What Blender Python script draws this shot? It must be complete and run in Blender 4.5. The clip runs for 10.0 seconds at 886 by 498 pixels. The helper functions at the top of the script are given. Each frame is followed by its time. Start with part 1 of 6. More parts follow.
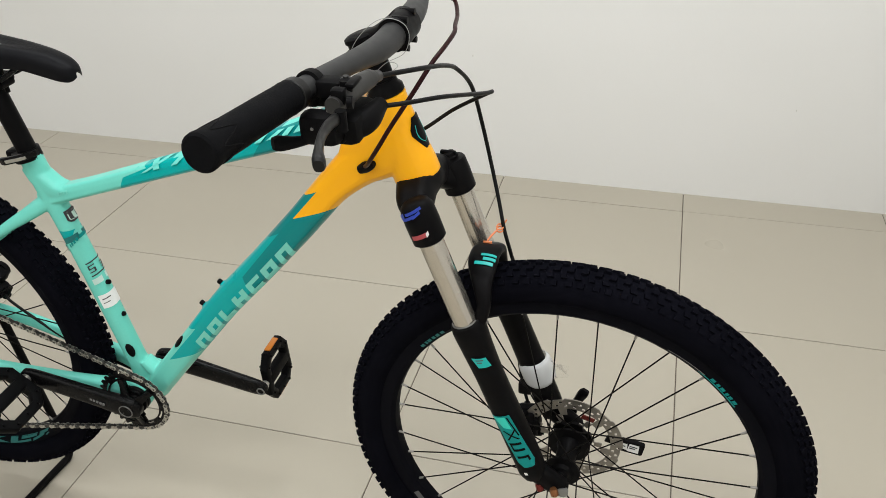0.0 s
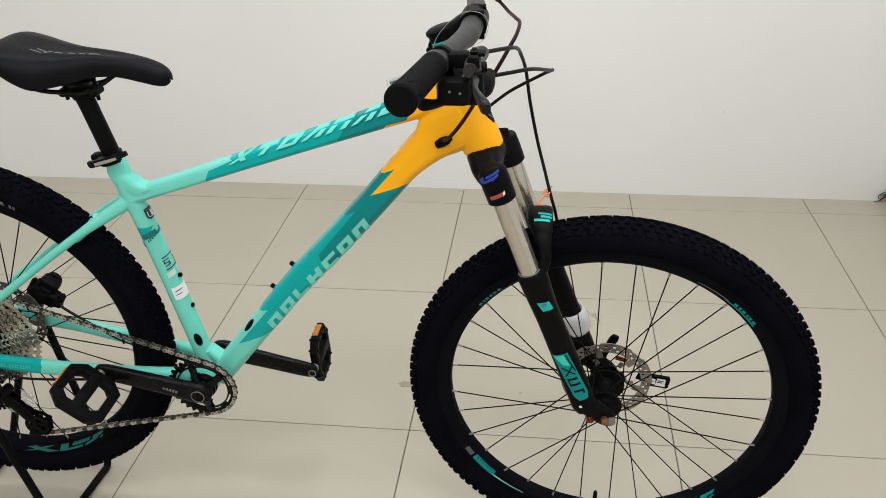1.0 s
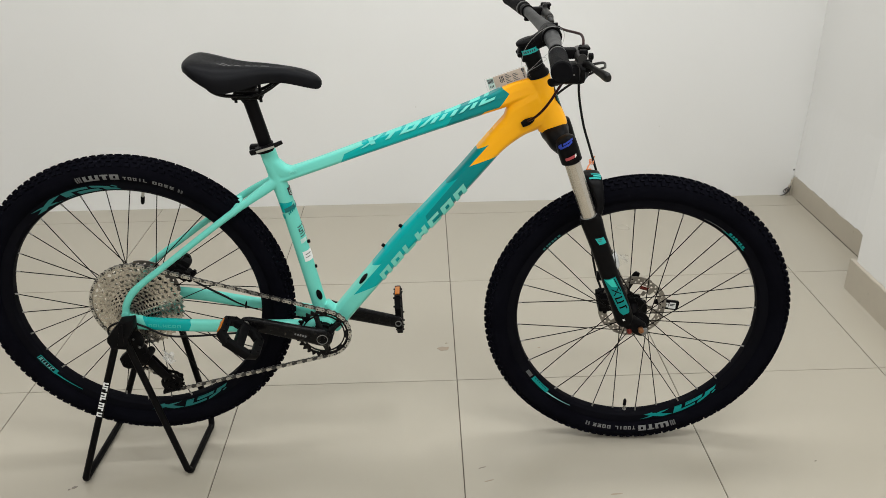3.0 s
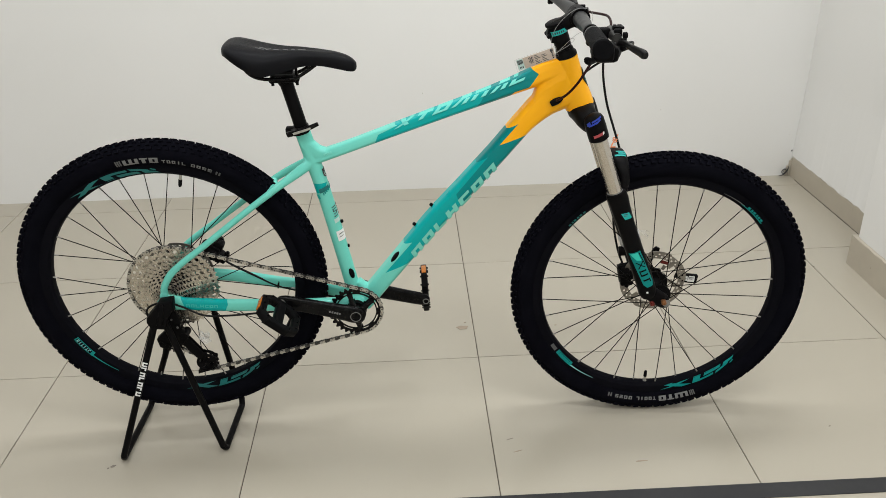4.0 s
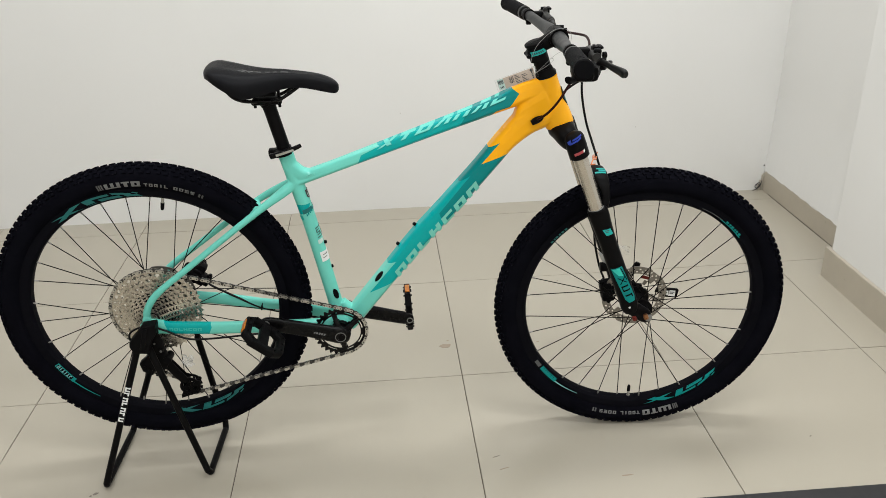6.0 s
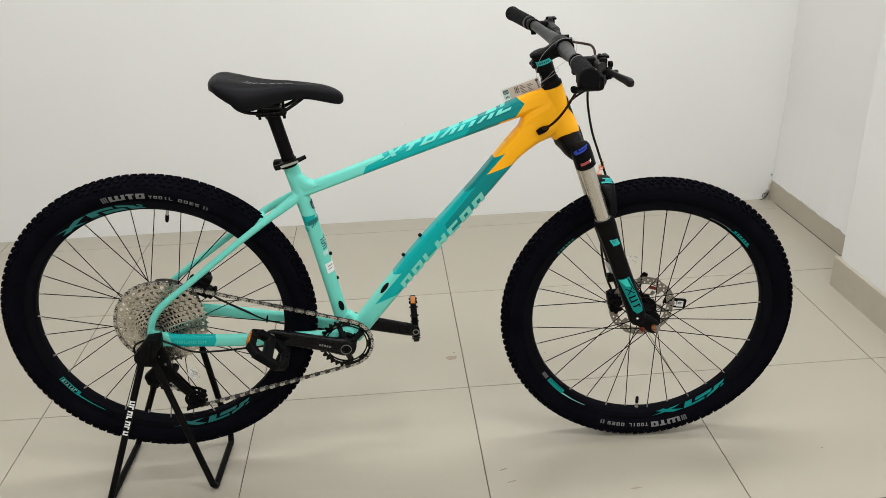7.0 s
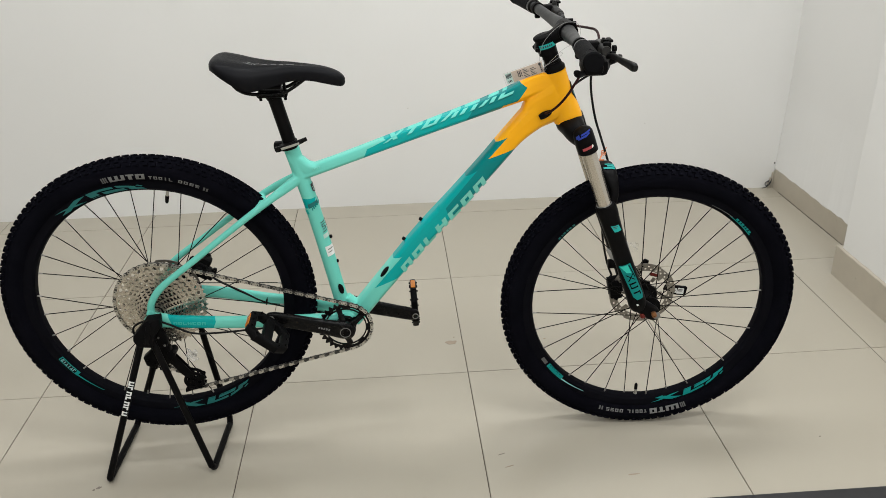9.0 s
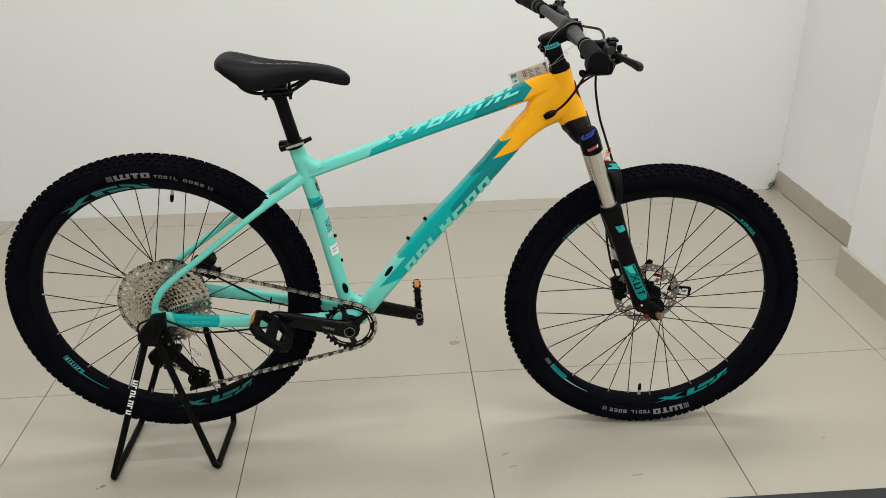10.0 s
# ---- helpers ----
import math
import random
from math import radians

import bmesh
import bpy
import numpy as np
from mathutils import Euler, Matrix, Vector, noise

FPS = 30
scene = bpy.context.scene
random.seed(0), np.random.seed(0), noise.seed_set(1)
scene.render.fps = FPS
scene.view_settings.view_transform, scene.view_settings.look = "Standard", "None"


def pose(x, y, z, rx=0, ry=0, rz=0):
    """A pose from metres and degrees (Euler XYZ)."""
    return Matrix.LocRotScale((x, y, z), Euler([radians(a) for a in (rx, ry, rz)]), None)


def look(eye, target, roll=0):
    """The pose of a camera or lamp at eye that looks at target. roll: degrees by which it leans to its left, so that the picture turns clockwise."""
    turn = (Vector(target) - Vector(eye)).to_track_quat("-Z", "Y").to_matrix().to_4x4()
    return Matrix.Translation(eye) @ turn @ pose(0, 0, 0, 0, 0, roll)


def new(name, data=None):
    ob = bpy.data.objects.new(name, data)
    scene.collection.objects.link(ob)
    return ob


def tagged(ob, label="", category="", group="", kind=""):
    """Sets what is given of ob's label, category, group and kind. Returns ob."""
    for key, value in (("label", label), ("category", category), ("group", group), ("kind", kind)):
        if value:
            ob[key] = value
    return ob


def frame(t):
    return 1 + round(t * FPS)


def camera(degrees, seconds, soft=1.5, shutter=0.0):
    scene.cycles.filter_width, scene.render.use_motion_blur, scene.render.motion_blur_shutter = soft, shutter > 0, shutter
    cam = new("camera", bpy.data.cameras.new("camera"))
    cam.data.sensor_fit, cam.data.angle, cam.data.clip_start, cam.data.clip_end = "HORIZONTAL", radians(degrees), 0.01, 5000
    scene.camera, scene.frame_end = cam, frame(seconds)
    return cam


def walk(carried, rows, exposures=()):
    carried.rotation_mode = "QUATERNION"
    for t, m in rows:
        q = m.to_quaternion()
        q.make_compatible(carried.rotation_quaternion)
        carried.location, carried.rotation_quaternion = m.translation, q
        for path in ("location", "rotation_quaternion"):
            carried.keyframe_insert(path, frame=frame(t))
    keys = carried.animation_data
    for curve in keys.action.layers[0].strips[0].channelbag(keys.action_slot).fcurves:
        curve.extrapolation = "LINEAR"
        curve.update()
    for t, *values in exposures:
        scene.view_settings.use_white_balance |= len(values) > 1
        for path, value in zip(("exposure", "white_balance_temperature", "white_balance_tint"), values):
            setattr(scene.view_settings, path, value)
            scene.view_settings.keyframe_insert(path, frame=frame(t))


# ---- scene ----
cam = camera(56.5, 10.0, 0.5)
PATH = [
    (0, (0.498, -1.187, 1.301), (0.024, 0.442, 0.243), -1.7),
    (0.5, (0.419, -1.3135, 1.287), (0.051, 0.4193, 0.3565), -1.82),
    (1, (0.301, -1.442, 1.295), (0.056, 0.289, 0.3225), -1.75),
    (1.5, (0.128, -1.514, 1.317), (-0.033, 0.239, 0.3685), -3.2),
    (2, (-0.010, -1.612, 1.338), (-0.073, 0.182, 0.456), -3.2),
    (2.5, (-0.031, -1.766, 1.349), (-0.013, 0.043, 0.496), -2.6),
    (3, (-0.047, -1.942, 1.334), (-0.029, -0.136, 0.475), -1.1),
    (3.2, (-0.084, -1.983, 1.329), (-0.048, -0.176, 0.473), -0.95),
    (4.3, (-0.165, -2.005, 1.332), (-0.089, -0.212, 0.449), -1.7),
    (4.5, (-0.171, -2.008, 1.331), (-0.073, -0.203, 0.474), -1.8),
    (5, (-0.171, -2.017, 1.333), (-0.053, -0.208, 0.486), -1.7),
    (5.5, (-0.175, -2.018, 1.334), (-0.052, -0.207, 0.496), -1.6),
    (5.7, (-0.175, -2.015, 1.336), (-0.053, -0.204, 0.498), -1.55),
    (6.8, (-0.180, -2.003, 1.334), (-0.067, -0.185, 0.509), -1.85),
    (7, (-0.174, -2.000, 1.331), (-0.066, -0.176, 0.518), -2.0),
    (7.5, (-0.166, -1.997, 1.337), (-0.067, -0.165, 0.541), -2.0),
    (8, (-0.164, -1.997, 1.335), (-0.067, -0.167, 0.536), -1.9),
    (8.5, (-0.169, -1.997, 1.326), (-0.067, -0.177, 0.503), -1.7),
    (9, (-0.172, -1.996, 1.326), (-0.069, -0.186, 0.481), -1.4),
    (9.5, (-0.176, -1.997, 1.325), (-0.076, -0.187, 0.479), -1.3),
    (10, (-0.177, -1.998, 1.323), (-0.079, -0.186, 0.481), -1.3),
]
walk(cam, [(t, look(eye, target, roll)) for t, eye, target, roll in PATH], [(0, 0.05), (1.3, 0.03), (2.5, -0.05), (3.2, -0.06), (4.5, 0.0), (5.7, 0.02), (7.0, 0.0), (8.0, -0.06), (10, -0.07)])

# ---- light ----
world = bpy.data.worlds.new("world")
scene.world = world
world.use_nodes = True
world.node_tree.nodes["Background"].inputs["Color"].default_value = (0.97, 1.0, 0.97, 1)
world.node_tree.nodes["Background"].inputs["Strength"].default_value = 0.15
scene.view_settings.exposure = 0.0


def ceiling_lamp(x, y, sx, sy, watts, colour=(0.97, 1.0, 1.02)):
    data = bpy.data.lights.new("ceiling_lamp", "AREA")
    data.shape, data.size, data.size_y, data.energy, data.color = "RECTANGLE", sx, sy, watts, colour
    ob = new("ceiling_lamp", data)
    ob.location = (x, y, 2.74)
    return ob


for lamp_x in (-2.35, -0.80, 0.58):
    for lamp_y in (0.15, -1.5, -3.3):
        ceiling_lamp(lamp_x, lamp_y, 1.2, 0.3, 22.0 if lamp_x > 0 else 10.0)

# ---- materials ----


class Nodes:
    """A small builder for node materials."""

    def __init__(self, name):
        self.mat = bpy.data.materials.new(name)
        self.mat.use_nodes = True
        self.tree = self.mat.node_tree
        self.bsdf = self.tree.nodes["Principled BSDF"]
        self.coord = None

    def node(self, kind, **settings):
        n = self.tree.nodes.new(kind)
        for key, value in settings.items():
            if key in n.inputs:
                self.feed(value, n.inputs[key])
        return n

    def feed(self, value, socket):
        if isinstance(value, bpy.types.NodeSocket):
            self.tree.links.new(value, socket)
        elif isinstance(value, (tuple, list)) and len(value) == 3 and socket.type == "RGBA":
            socket.default_value = (*value, 1)
        else:
            socket.default_value = value

    def set(self, **settings):
        for key, value in settings.items():
            self.feed(value, self.bsdf.inputs[key.replace("_", " ")])
        return self

    def place(self):
        if self.coord is None:
            self.coord = self.tree.nodes.new("ShaderNodeTexCoord")
        return self.coord.outputs["Object"]

    def noise(self, scale, detail=4.0, rough=0.55, vector=None):
        n = self.node("ShaderNodeTexNoise", Scale=scale, Detail=detail, Roughness=rough)
        self.feed(vector or self.place(), n.inputs["Vector"])
        return n.outputs["Fac"]

    def ramp(self, fac, stops):
        n = self.tree.nodes.new("ShaderNodeValToRGB")
        n.color_ramp.elements[0].position, n.color_ramp.elements[0].color = stops[0][0], (*stops[0][1], 1)
        n.color_ramp.elements[1].position, n.color_ramp.elements[1].color = stops[-1][0], (*stops[-1][1], 1)
        for p, c in stops[1:-1]:
            n.color_ramp.elements.new(p).color = (*c, 1)
        self.feed(fac, n.inputs["Fac"])
        return n.outputs["Color"]

    def mix(self, fac, a, b, blend="MIX"):
        n = self.tree.nodes.new("ShaderNodeMix")
        n.data_type, n.blend_type = "RGBA", blend
        self.feed(fac, n.inputs[0])
        self.feed(a, n.inputs[6])
        self.feed(b, n.inputs[7])
        return n.outputs[2]

    def math(self, op, a, b=0.0, c=0.0):
        n = self.tree.nodes.new("ShaderNodeMath")
        n.operation = op
        for v, s in zip((a, b, c), n.inputs):
            self.feed(v, s)
        return n.outputs[0]

    def span(self, value, a, b, lo=0.0, hi=1.0):
        n = self.tree.nodes.new("ShaderNodeMapRange")
        for v, s in zip((value, a, b, lo, hi), n.inputs):
            self.feed(v, s)
        return n.outputs[0]

    def bump(self, height, strength=0.2, distance=0.001):
        n = self.node("ShaderNodeBump", Strength=strength, Distance=distance, Height=height)
        self.tree.links.new(n.outputs["Normal"], self.bsdf.inputs["Normal"])
        return self


def simple(name, colour, rough=0.5, metal=0.0, vary=0.15, scale=60.0, grain=0.0, coat=0.0, rough_vary=0.08, spec=0.5):
    """A worn plain surface: colour and gloss vary a little at two scales."""
    n = Nodes(name)
    big, fine = n.noise(scale * 0.12, 3), n.noise(scale, 5)
    both = n.math("ADD", n.math("MULTIPLY", big, 0.6), n.math("MULTIPLY", fine, 0.4))
    dark = tuple(c * (1 - vary) for c in colour)
    light = tuple(min(1, c * (1 + vary)) for c in colour)
    n.set(Base_Color=n.ramp(both, [(0.3, dark), (0.7, light)]), Metallic=metal, Specular_IOR_Level=spec, Coat_Weight=coat, Coat_Roughness=0.08,
          Roughness=n.span(fine, 0.3, 0.7, max(0.02, rough - rough_vary), rough + rough_vary))
    if grain:
        n.bump(fine, grain, 0.001)
    return n.mat


def wall_paint():
    n = Nodes("white_wall_paint")
    big, mid, fine = n.noise(0.9, 3), n.noise(7, 5), n.noise(160, 3)
    tone = n.ramp(big, [(0.3, (0.79, 0.78, 0.755)), (0.7, (0.83, 0.82, 0.80))])
    scuff = n.ramp(n.noise(2.6, 9, 0.72), [(0.66, (0, 0, 0)), (0.8, (1, 1, 1))])
    tone = n.mix(n.math("MULTIPLY", scuff, 0.14), tone, (0.62, 0.61, 0.58))
    n.set(Base_Color=tone, Roughness=n.span(mid, 0.3, 0.7, 0.5, 0.68), Specular_IOR_Level=0.35)
    n.bump(n.math("ADD", n.math("MULTIPLY", mid, 2.0), n.math("MULTIPLY", fine, 0.25)), 0.25, 0.002)
    return n.mat


def floor_tile():
    n = Nodes("polished_beige_tile")
    info = n.tree.nodes.new("ShaderNodeObjectInfo").outputs["Random"]
    where = n.tree.nodes.new("ShaderNodeNewGeometry").outputs["Position"]
    cloud, fine, speck = n.noise(1.6, 2, 0.5, where), n.noise(30, 2, 0.5, where), n.noise(300, 1, 0.5, where)
    tone = n.ramp(cloud, [(0.2, (0.422, 0.382, 0.308)), (0.8, (0.440, 0.400, 0.325))])
    tone = n.mix(n.span(fine, 0.35, 0.7, 0.0, 0.07), tone, (0.42, 0.375, 0.30))
    tone = n.mix(n.span(speck, 0.4, 0.7, 0.0, 0.05), tone, (0.40, 0.36, 0.29))
    tone = n.mix(n.span(info, 0, 1, 0.0, 0.08), tone, (0.56, 0.52, 0.45))
    n.set(Base_Color=tone, Roughness=n.span(cloud, 0.2, 0.8, 0.27, 0.29), Specular_IOR_Level=0.42)
    return n.mat


M_WALL = wall_paint()
M_TILE = floor_tile()
M_GROUT = simple("dark_grout", (0.135, 0.112, 0.088), 0.85, 0, 0.3, 90, 0.3)
M_SKIRT = simple("beige_skirting_tile", (0.47, 0.42, 0.34), 0.35, 0, 0.08, 25)
M_CEIL = simple("white_ceiling_paint", (0.82, 0.81, 0.79), 0.7, 0, 0.03, 20)
M_TAPE = simple("black_vinyl_strip", (0.018, 0.018, 0.020), 0.5, 0, 0.3, 40, 0.1)
M_PLASTER = simple("rough_plaster", (0.66, 0.64, 0.60), 0.9, 0, 0.15, 120, 0.6)

# ---- building blocks ----


def mesh_of(name, bm, material, smooth=None):
    bmesh.ops.recalc_face_normals(bm, faces=bm.faces)
    me = bpy.data.meshes.new(name)
    bm.to_mesh(me)
    bm.free()
    for m in material if isinstance(material, (list, tuple)) else (material,):
        me.materials.append(m)
    if smooth is not None:
        me.shade_smooth()
        me.set_sharp_from_angle(angle=radians(smooth))
    return me


def part(name, bm, material, parent=None, label="", smooth=40):
    """One mesh object, under a thing or a part of it."""
    ob = new(name, mesh_of(name, bm, material, smooth))
    ob.parent = parent
    return tagged(ob, label)


def box(bm, x0, y0, z0, x1, y1, z1, bevel=0.0, m=None):
    made = bmesh.ops.create_cube(bm, size=1.0)["verts"]
    bmesh.ops.transform(bm, matrix=Matrix.LocRotScale(((x0 + x1) / 2, (y0 + y1) / 2, (z0 + z1) / 2), None, (x1 - x0, y1 - y0, z1 - z0)), verts=made)
    if bevel:
        edges = list({e for v in made for e in v.link_edges})
        out = bmesh.ops.bevel(bm, geom=edges, offset=bevel, segments=2, affect="EDGES", profile=0.5)
        made = list({v for f in out["faces"] for v in f.verts} | {v for v in made if v.is_valid})
    if m is not None:
        bmesh.ops.transform(bm, matrix=m, verts=made)
    return made


def structure(name, bm, material, label, category, smooth=30):
    return tagged(part(name, bm, material, None, label, smooth), label, category, "", "structure")


# ---- the room ----
X_EAST, Y_NORTH, X_WEST, Y_SOUTH, H = 1.494, 1.325, -4.8, -4.6, 2.8
PX, PY0, PY1 = 1.337, -0.45, 0.466  # the pillar's west face and its two corners

bm = bmesh.new()
box(bm, X_WEST - 0.15, Y_NORTH, -0.1, X_EAST + 0.15, Y_NORTH + 0.15, H)
structure("wall_north", bm, M_WALL, "white painted plaster wall behind the bicycle", "wall")
bm = bmesh.new()
box(bm, X_EAST, Y_SOUTH, -0.1, X_EAST + 0.15, Y_NORTH, H)
structure("wall_east", bm, M_WALL, "white painted plaster side wall with chipped skirting", "wall")
bm = bmesh.new()
box(bm, PX, PY0, -0.1, X_EAST - 0.002, PY1, H, 0.004)
structure("wall_pillar", bm, M_WALL, "white painted pillar standing out from the side wall", "pillar", 15)
bm = bmesh.new()
box(bm, X_WEST - 0.15, Y_SOUTH, -0.1, X_WEST, Y_NORTH, H)
structure("wall_west", bm, M_WALL, "plain white painted wall", "wall")
bm = bmesh.new()
box(bm, X_WEST - 0.15, Y_SOUTH - 0.15, -0.1, X_EAST + 0.15, Y_SOUTH, H)
structure("wall_south", bm, M_WALL, "plain white painted wall", "wall")
bm = bmesh.new()
box(bm, X_WEST - 0.15, Y_SOUTH - 0.15, H, X_EAST + 0.15, Y_NORTH + 0.15, H + 0.1)
structure("ceiling", bm, M_CEIL, "plain white ceiling", "ceiling")

# floor: grout bed, with a tile for each place of the 60 cm grid
bm = bmesh.new()
box(bm, X_WEST - 0.15, Y_SOUTH - 0.15, -0.1, X_EAST + 0.15, Y_NORTH + 0.15, -0.0025)
floor = structure("floor", bm, M_GROUT, "polished beige porcelain tile floor with thin dark joints", "floor")
GAP, LAID = 0.0012, 0.007  # half a joint, and the turn by which the tiles are laid askew
tile_meshes = {}
for i in range(-8, 3):
    for j in range(-8, 3):
        x0, x1 = max(i * 0.6 + (0.002 if i == -1 else 0), X_WEST - 0.03), min(i * 0.6 + 0.6 + (0.002 if i == -2 else 0), X_EAST + 0.03)
        y0, y1 = max(j * 0.6, Y_SOUTH - 0.03), min(j * 0.6 + 0.6, Y_NORTH + 0.03)
        if x1 - x0 < 0.03 or y1 - y0 < 0.03:
            continue
        size = (round(x1 - x0, 3), round(y1 - y0, 3))
        if size not in tile_meshes:
            bm = bmesh.new()
            box(bm, GAP, GAP, -0.0095, size[0] - GAP, size[1] - GAP, 0.0, 0.0012)
            tile_meshes[size] = mesh_of("tile", bm, M_TILE, 15)
        tile = new("tile", tile_meshes[size])
        tile.parent = floor
        tile.location = (x0 - y0 * LAID + 0.005, y0 + x0 * LAID, random.uniform(-0.0003, 0.0003))
        tile.rotation_euler = (0, 0, LAID)

bm = bmesh.new()
box(bm, X_WEST, -0.617, 0.0006, X_EAST, -0.571, 0.0022)
structure("floor_strip", bm, M_TAPE, "black strip stuck across the tiled floor", "floor strip")

# ---- bicycle materials ----
MINT, TEAL, DEEP, ORANGE = (0.158, 0.61, 0.508), (0.0, 0.360, 0.350), (0.0, 0.215, 0.216), (0.99, 0.45, 0.008)

# paint areas of the frame, each a convex outline in the side view (forward, up)
PAINT = [
    (TEAL, [(-0.2445, 0.752), (-0.2335, 0.7775), (-0.1905, 0.7970), (0.10, 0.9000), (0.11, 0.88), (0.10, 0.845)]),
    (TEAL, [(-0.1905, 0.7960), (-0.212, 0.8035), (-0.19, 0.86), (0.08, 0.94), (0.1096, 0.899)]),
    (DEEP, [(-0.0215, 0.830), (0.002, 0.866), (0.1096, 0.900), (0.12, 0.87), (0.10, 0.845)]),
    (DEEP, [(0.002, 0.866), (0.012, 0.9), (0.08, 0.94), (0.1096, 0.899)]),
    (TEAL, [(-0.1600, 0.5220), (-0.2016, 0.5086), (-0.20, 0.62), (0.0, 0.80), (0.07, 0.83), (0.0700, 0.7890)]),
    (TEAL, [(-0.2357, 0.4411), (-0.1441, 0.4813), (0.12, 0.74), (0.064, 0.7965)]),
    (DEEP, [(-0.0481, 0.6881), (-0.06, 0.70), (0.03, 0.81), (0.09, 0.80), (-0.0065, 0.7070), (-0.0211, 0.7046)]),
    (DEEP, [(-0.0675, 0.6348), (-0.058, 0.605), (0.01, 0.64), (0.14, 0.78), (0.06, 0.785), (-0.0065, 0.7080)]),
    (ORANGE, [(0.0245, 0.7715), (0.0689, 0.7930), (0.125, 0.88), (0.06, 0.862), (0.01, 0.80)]),
    (ORANGE, [(0.0279, 0.7462), (0.0810, 0.7655), (0.10, 0.79), (0.100, 0.8285), (0.0689, 0.7930)]),
    (ORANGE, [(0.0810, 0.7655), (0.10, 0.765), (0.15, 0.78), (0.13, 0.889), (0.0689, 0.7930)]),
    (ORANGE, [(0.096, 0.909), (0.1096, 0.899), (0.3, 0.90), (0.3, 1.0), (0.06, 1.0)]),
    (ORANGE, [(0.1096, 0.899), (0.0855, 0.864), (0.10, 0.80), (0.11, 0.78), (0.3, 0.78), (0.3, 0.91)]),
    (TEAL, [(-0.703, 0.43), (-0.600, 0.42), (-0.597, 0.402), (-0.612, 0.37), (-0.685, 0.37)]),
    (TEAL, [(-0.398, 0.668), (-0.335, 0.672), (-0.338, 0.66), (-0.358, 0.652), (-0.362, 0.638), (-0.388, 0.636)]),
]


def frame_paint():
    n = Nodes("glossy_frame_paint")
    xyz = n.tree.nodes.new("ShaderNodeSeparateXYZ")
    n.feed(n.place(), xyz.inputs[0])
    u, w = xyz.outputs[0], xyz.outputs[2]
    colour = n.mix(n.noise(300, 2), tuple(c * 0.97 for c in MINT), tuple(c * 1.03 for c in MINT))
    for tone, outline in PAINT:
        mid = [sum(p[k] for p in outline) / len(outline) for k in (0, 1)]
        mask = None
        for (ax, aw), (bx, bw) in zip(outline, outline[1:] + outline[:1]):
            nx, nw = -(bw - aw), bx - ax
            if nx * (mid[0] - ax) + nw * (mid[1] - aw) < 0:
                nx, nw = -nx, -nw
            side = n.math("GREATER_THAN", n.math("MULTIPLY_ADD", u, nx, n.math("MULTIPLY", w, nw)), nx * ax + nw * aw)
            mask = side if mask is None else n.math("MULTIPLY", mask, side)
        if outline[0][0] < -0.65:  # the label on the chain stay is on one side only
            mask = n.math("MULTIPLY", mask, n.math("LESS_THAN", xyz.outputs[1], 0.0))
        colour = n.mix(mask, colour, tone)
    n.set(Base_Color=colour, Roughness=n.span(n.noise(25, 4), 0.3, 0.7, 0.26, 0.34), Specular_IOR_Level=0.05, Coat_Weight=0.36, Coat_Roughness=0.035)
    n.bump(n.noise(90, 2), 0.03, 0.0005)
    return n.mat


M_FRAME = frame_paint()
M_TEAL = simple("teal_decal", (0.0, 0.40, 0.365), 0.4, 0, 0.06, 80)
M_TEALMID = simple("teal_rim_decal", (0.0, 0.23, 0.215), 0.4, 0, 0.06, 80, spec=0.2)
M_RIMPALE = simple("pale_rim_decal", (0.22, 0.50, 0.49), 0.45, 0, 0.06, 80, spec=0.2)
M_TEALDIM = simple("dull_teal_decal", (0.0, 0.13, 0.125), 0.4, 0, 0.06, 80)
M_DARKLINK = simple("dark_chain_steel", (0.050, 0.047, 0.043), 0.42, 0.4, 0.3, 300)
M_STAYMARK = simple("pale_teal_decal", (0.02, 0.455, 0.405), 0.35, 0, 0.05, 80)
M_TUBEMARK = simple("mint_tube_decal", (0.135, 0.58, 0.50), 0.45, 0, 0.05, 80, spec=0.2)
M_MINT = simple("mint_decal", (0.17, 0.61, 0.51), 0.35, 0, 0.05, 80)
M_RUBBER = simple("black_tyre_rubber", (0.0037, 0.0037, 0.0059), 0.85, 0, 0.3, 140, 0.15, spec=0.015)
M_BLACK = simple("satin_black_metal", (0.0040, 0.0037, 0.0040), 0.40, 0, 0.25, 90, 0.04, spec=0.055)
M_GLOSS = simple("gloss_black_metal", (0.0036, 0.0034, 0.0036), 0.24, 0, 0.2, 90, 0.0, 0.0, spec=0.12)
M_PLASTIC = simple("black_plastic", (0.0044, 0.0042, 0.0045), 0.48, 0, 0.25, 150, 0.15, spec=0.045)
M_RIM = simple("black_anodised_rim", (0.0042, 0.0042, 0.0062), 0.55, 0, 0.25, 60, 0.03, spec=0.025)
M_GREY = simple("dark_grey_handlebar", (0.024, 0.024, 0.0245), 0.45, 0, 0.08, 40, spec=0.3)
M_GREYMETAL = simple("grey_cast_metal", (0.22, 0.22, 0.215), 0.42, 0.7, 0.15, 80, 0.05)
M_STEEL = simple("brushed_steel", (0.50, 0.485, 0.455), 0.36, 0.85, 0.15, 200, 0.05)
M_ROTOR = simple("worn_rotor_steel", (0.27, 0.25, 0.22), 0.38, 0.8, 0.2, 120, 0.05)
M_CASS = simple("nickel_sprocket_steel", (0.50, 0.46, 0.40), 0.27, 0.9, 0.3, 200, 0.05)
M_CHAIN = simple("grey_chain_steel", (0.46, 0.44, 0.40), 0.3, 0.85, 0.3, 300, 0.05)
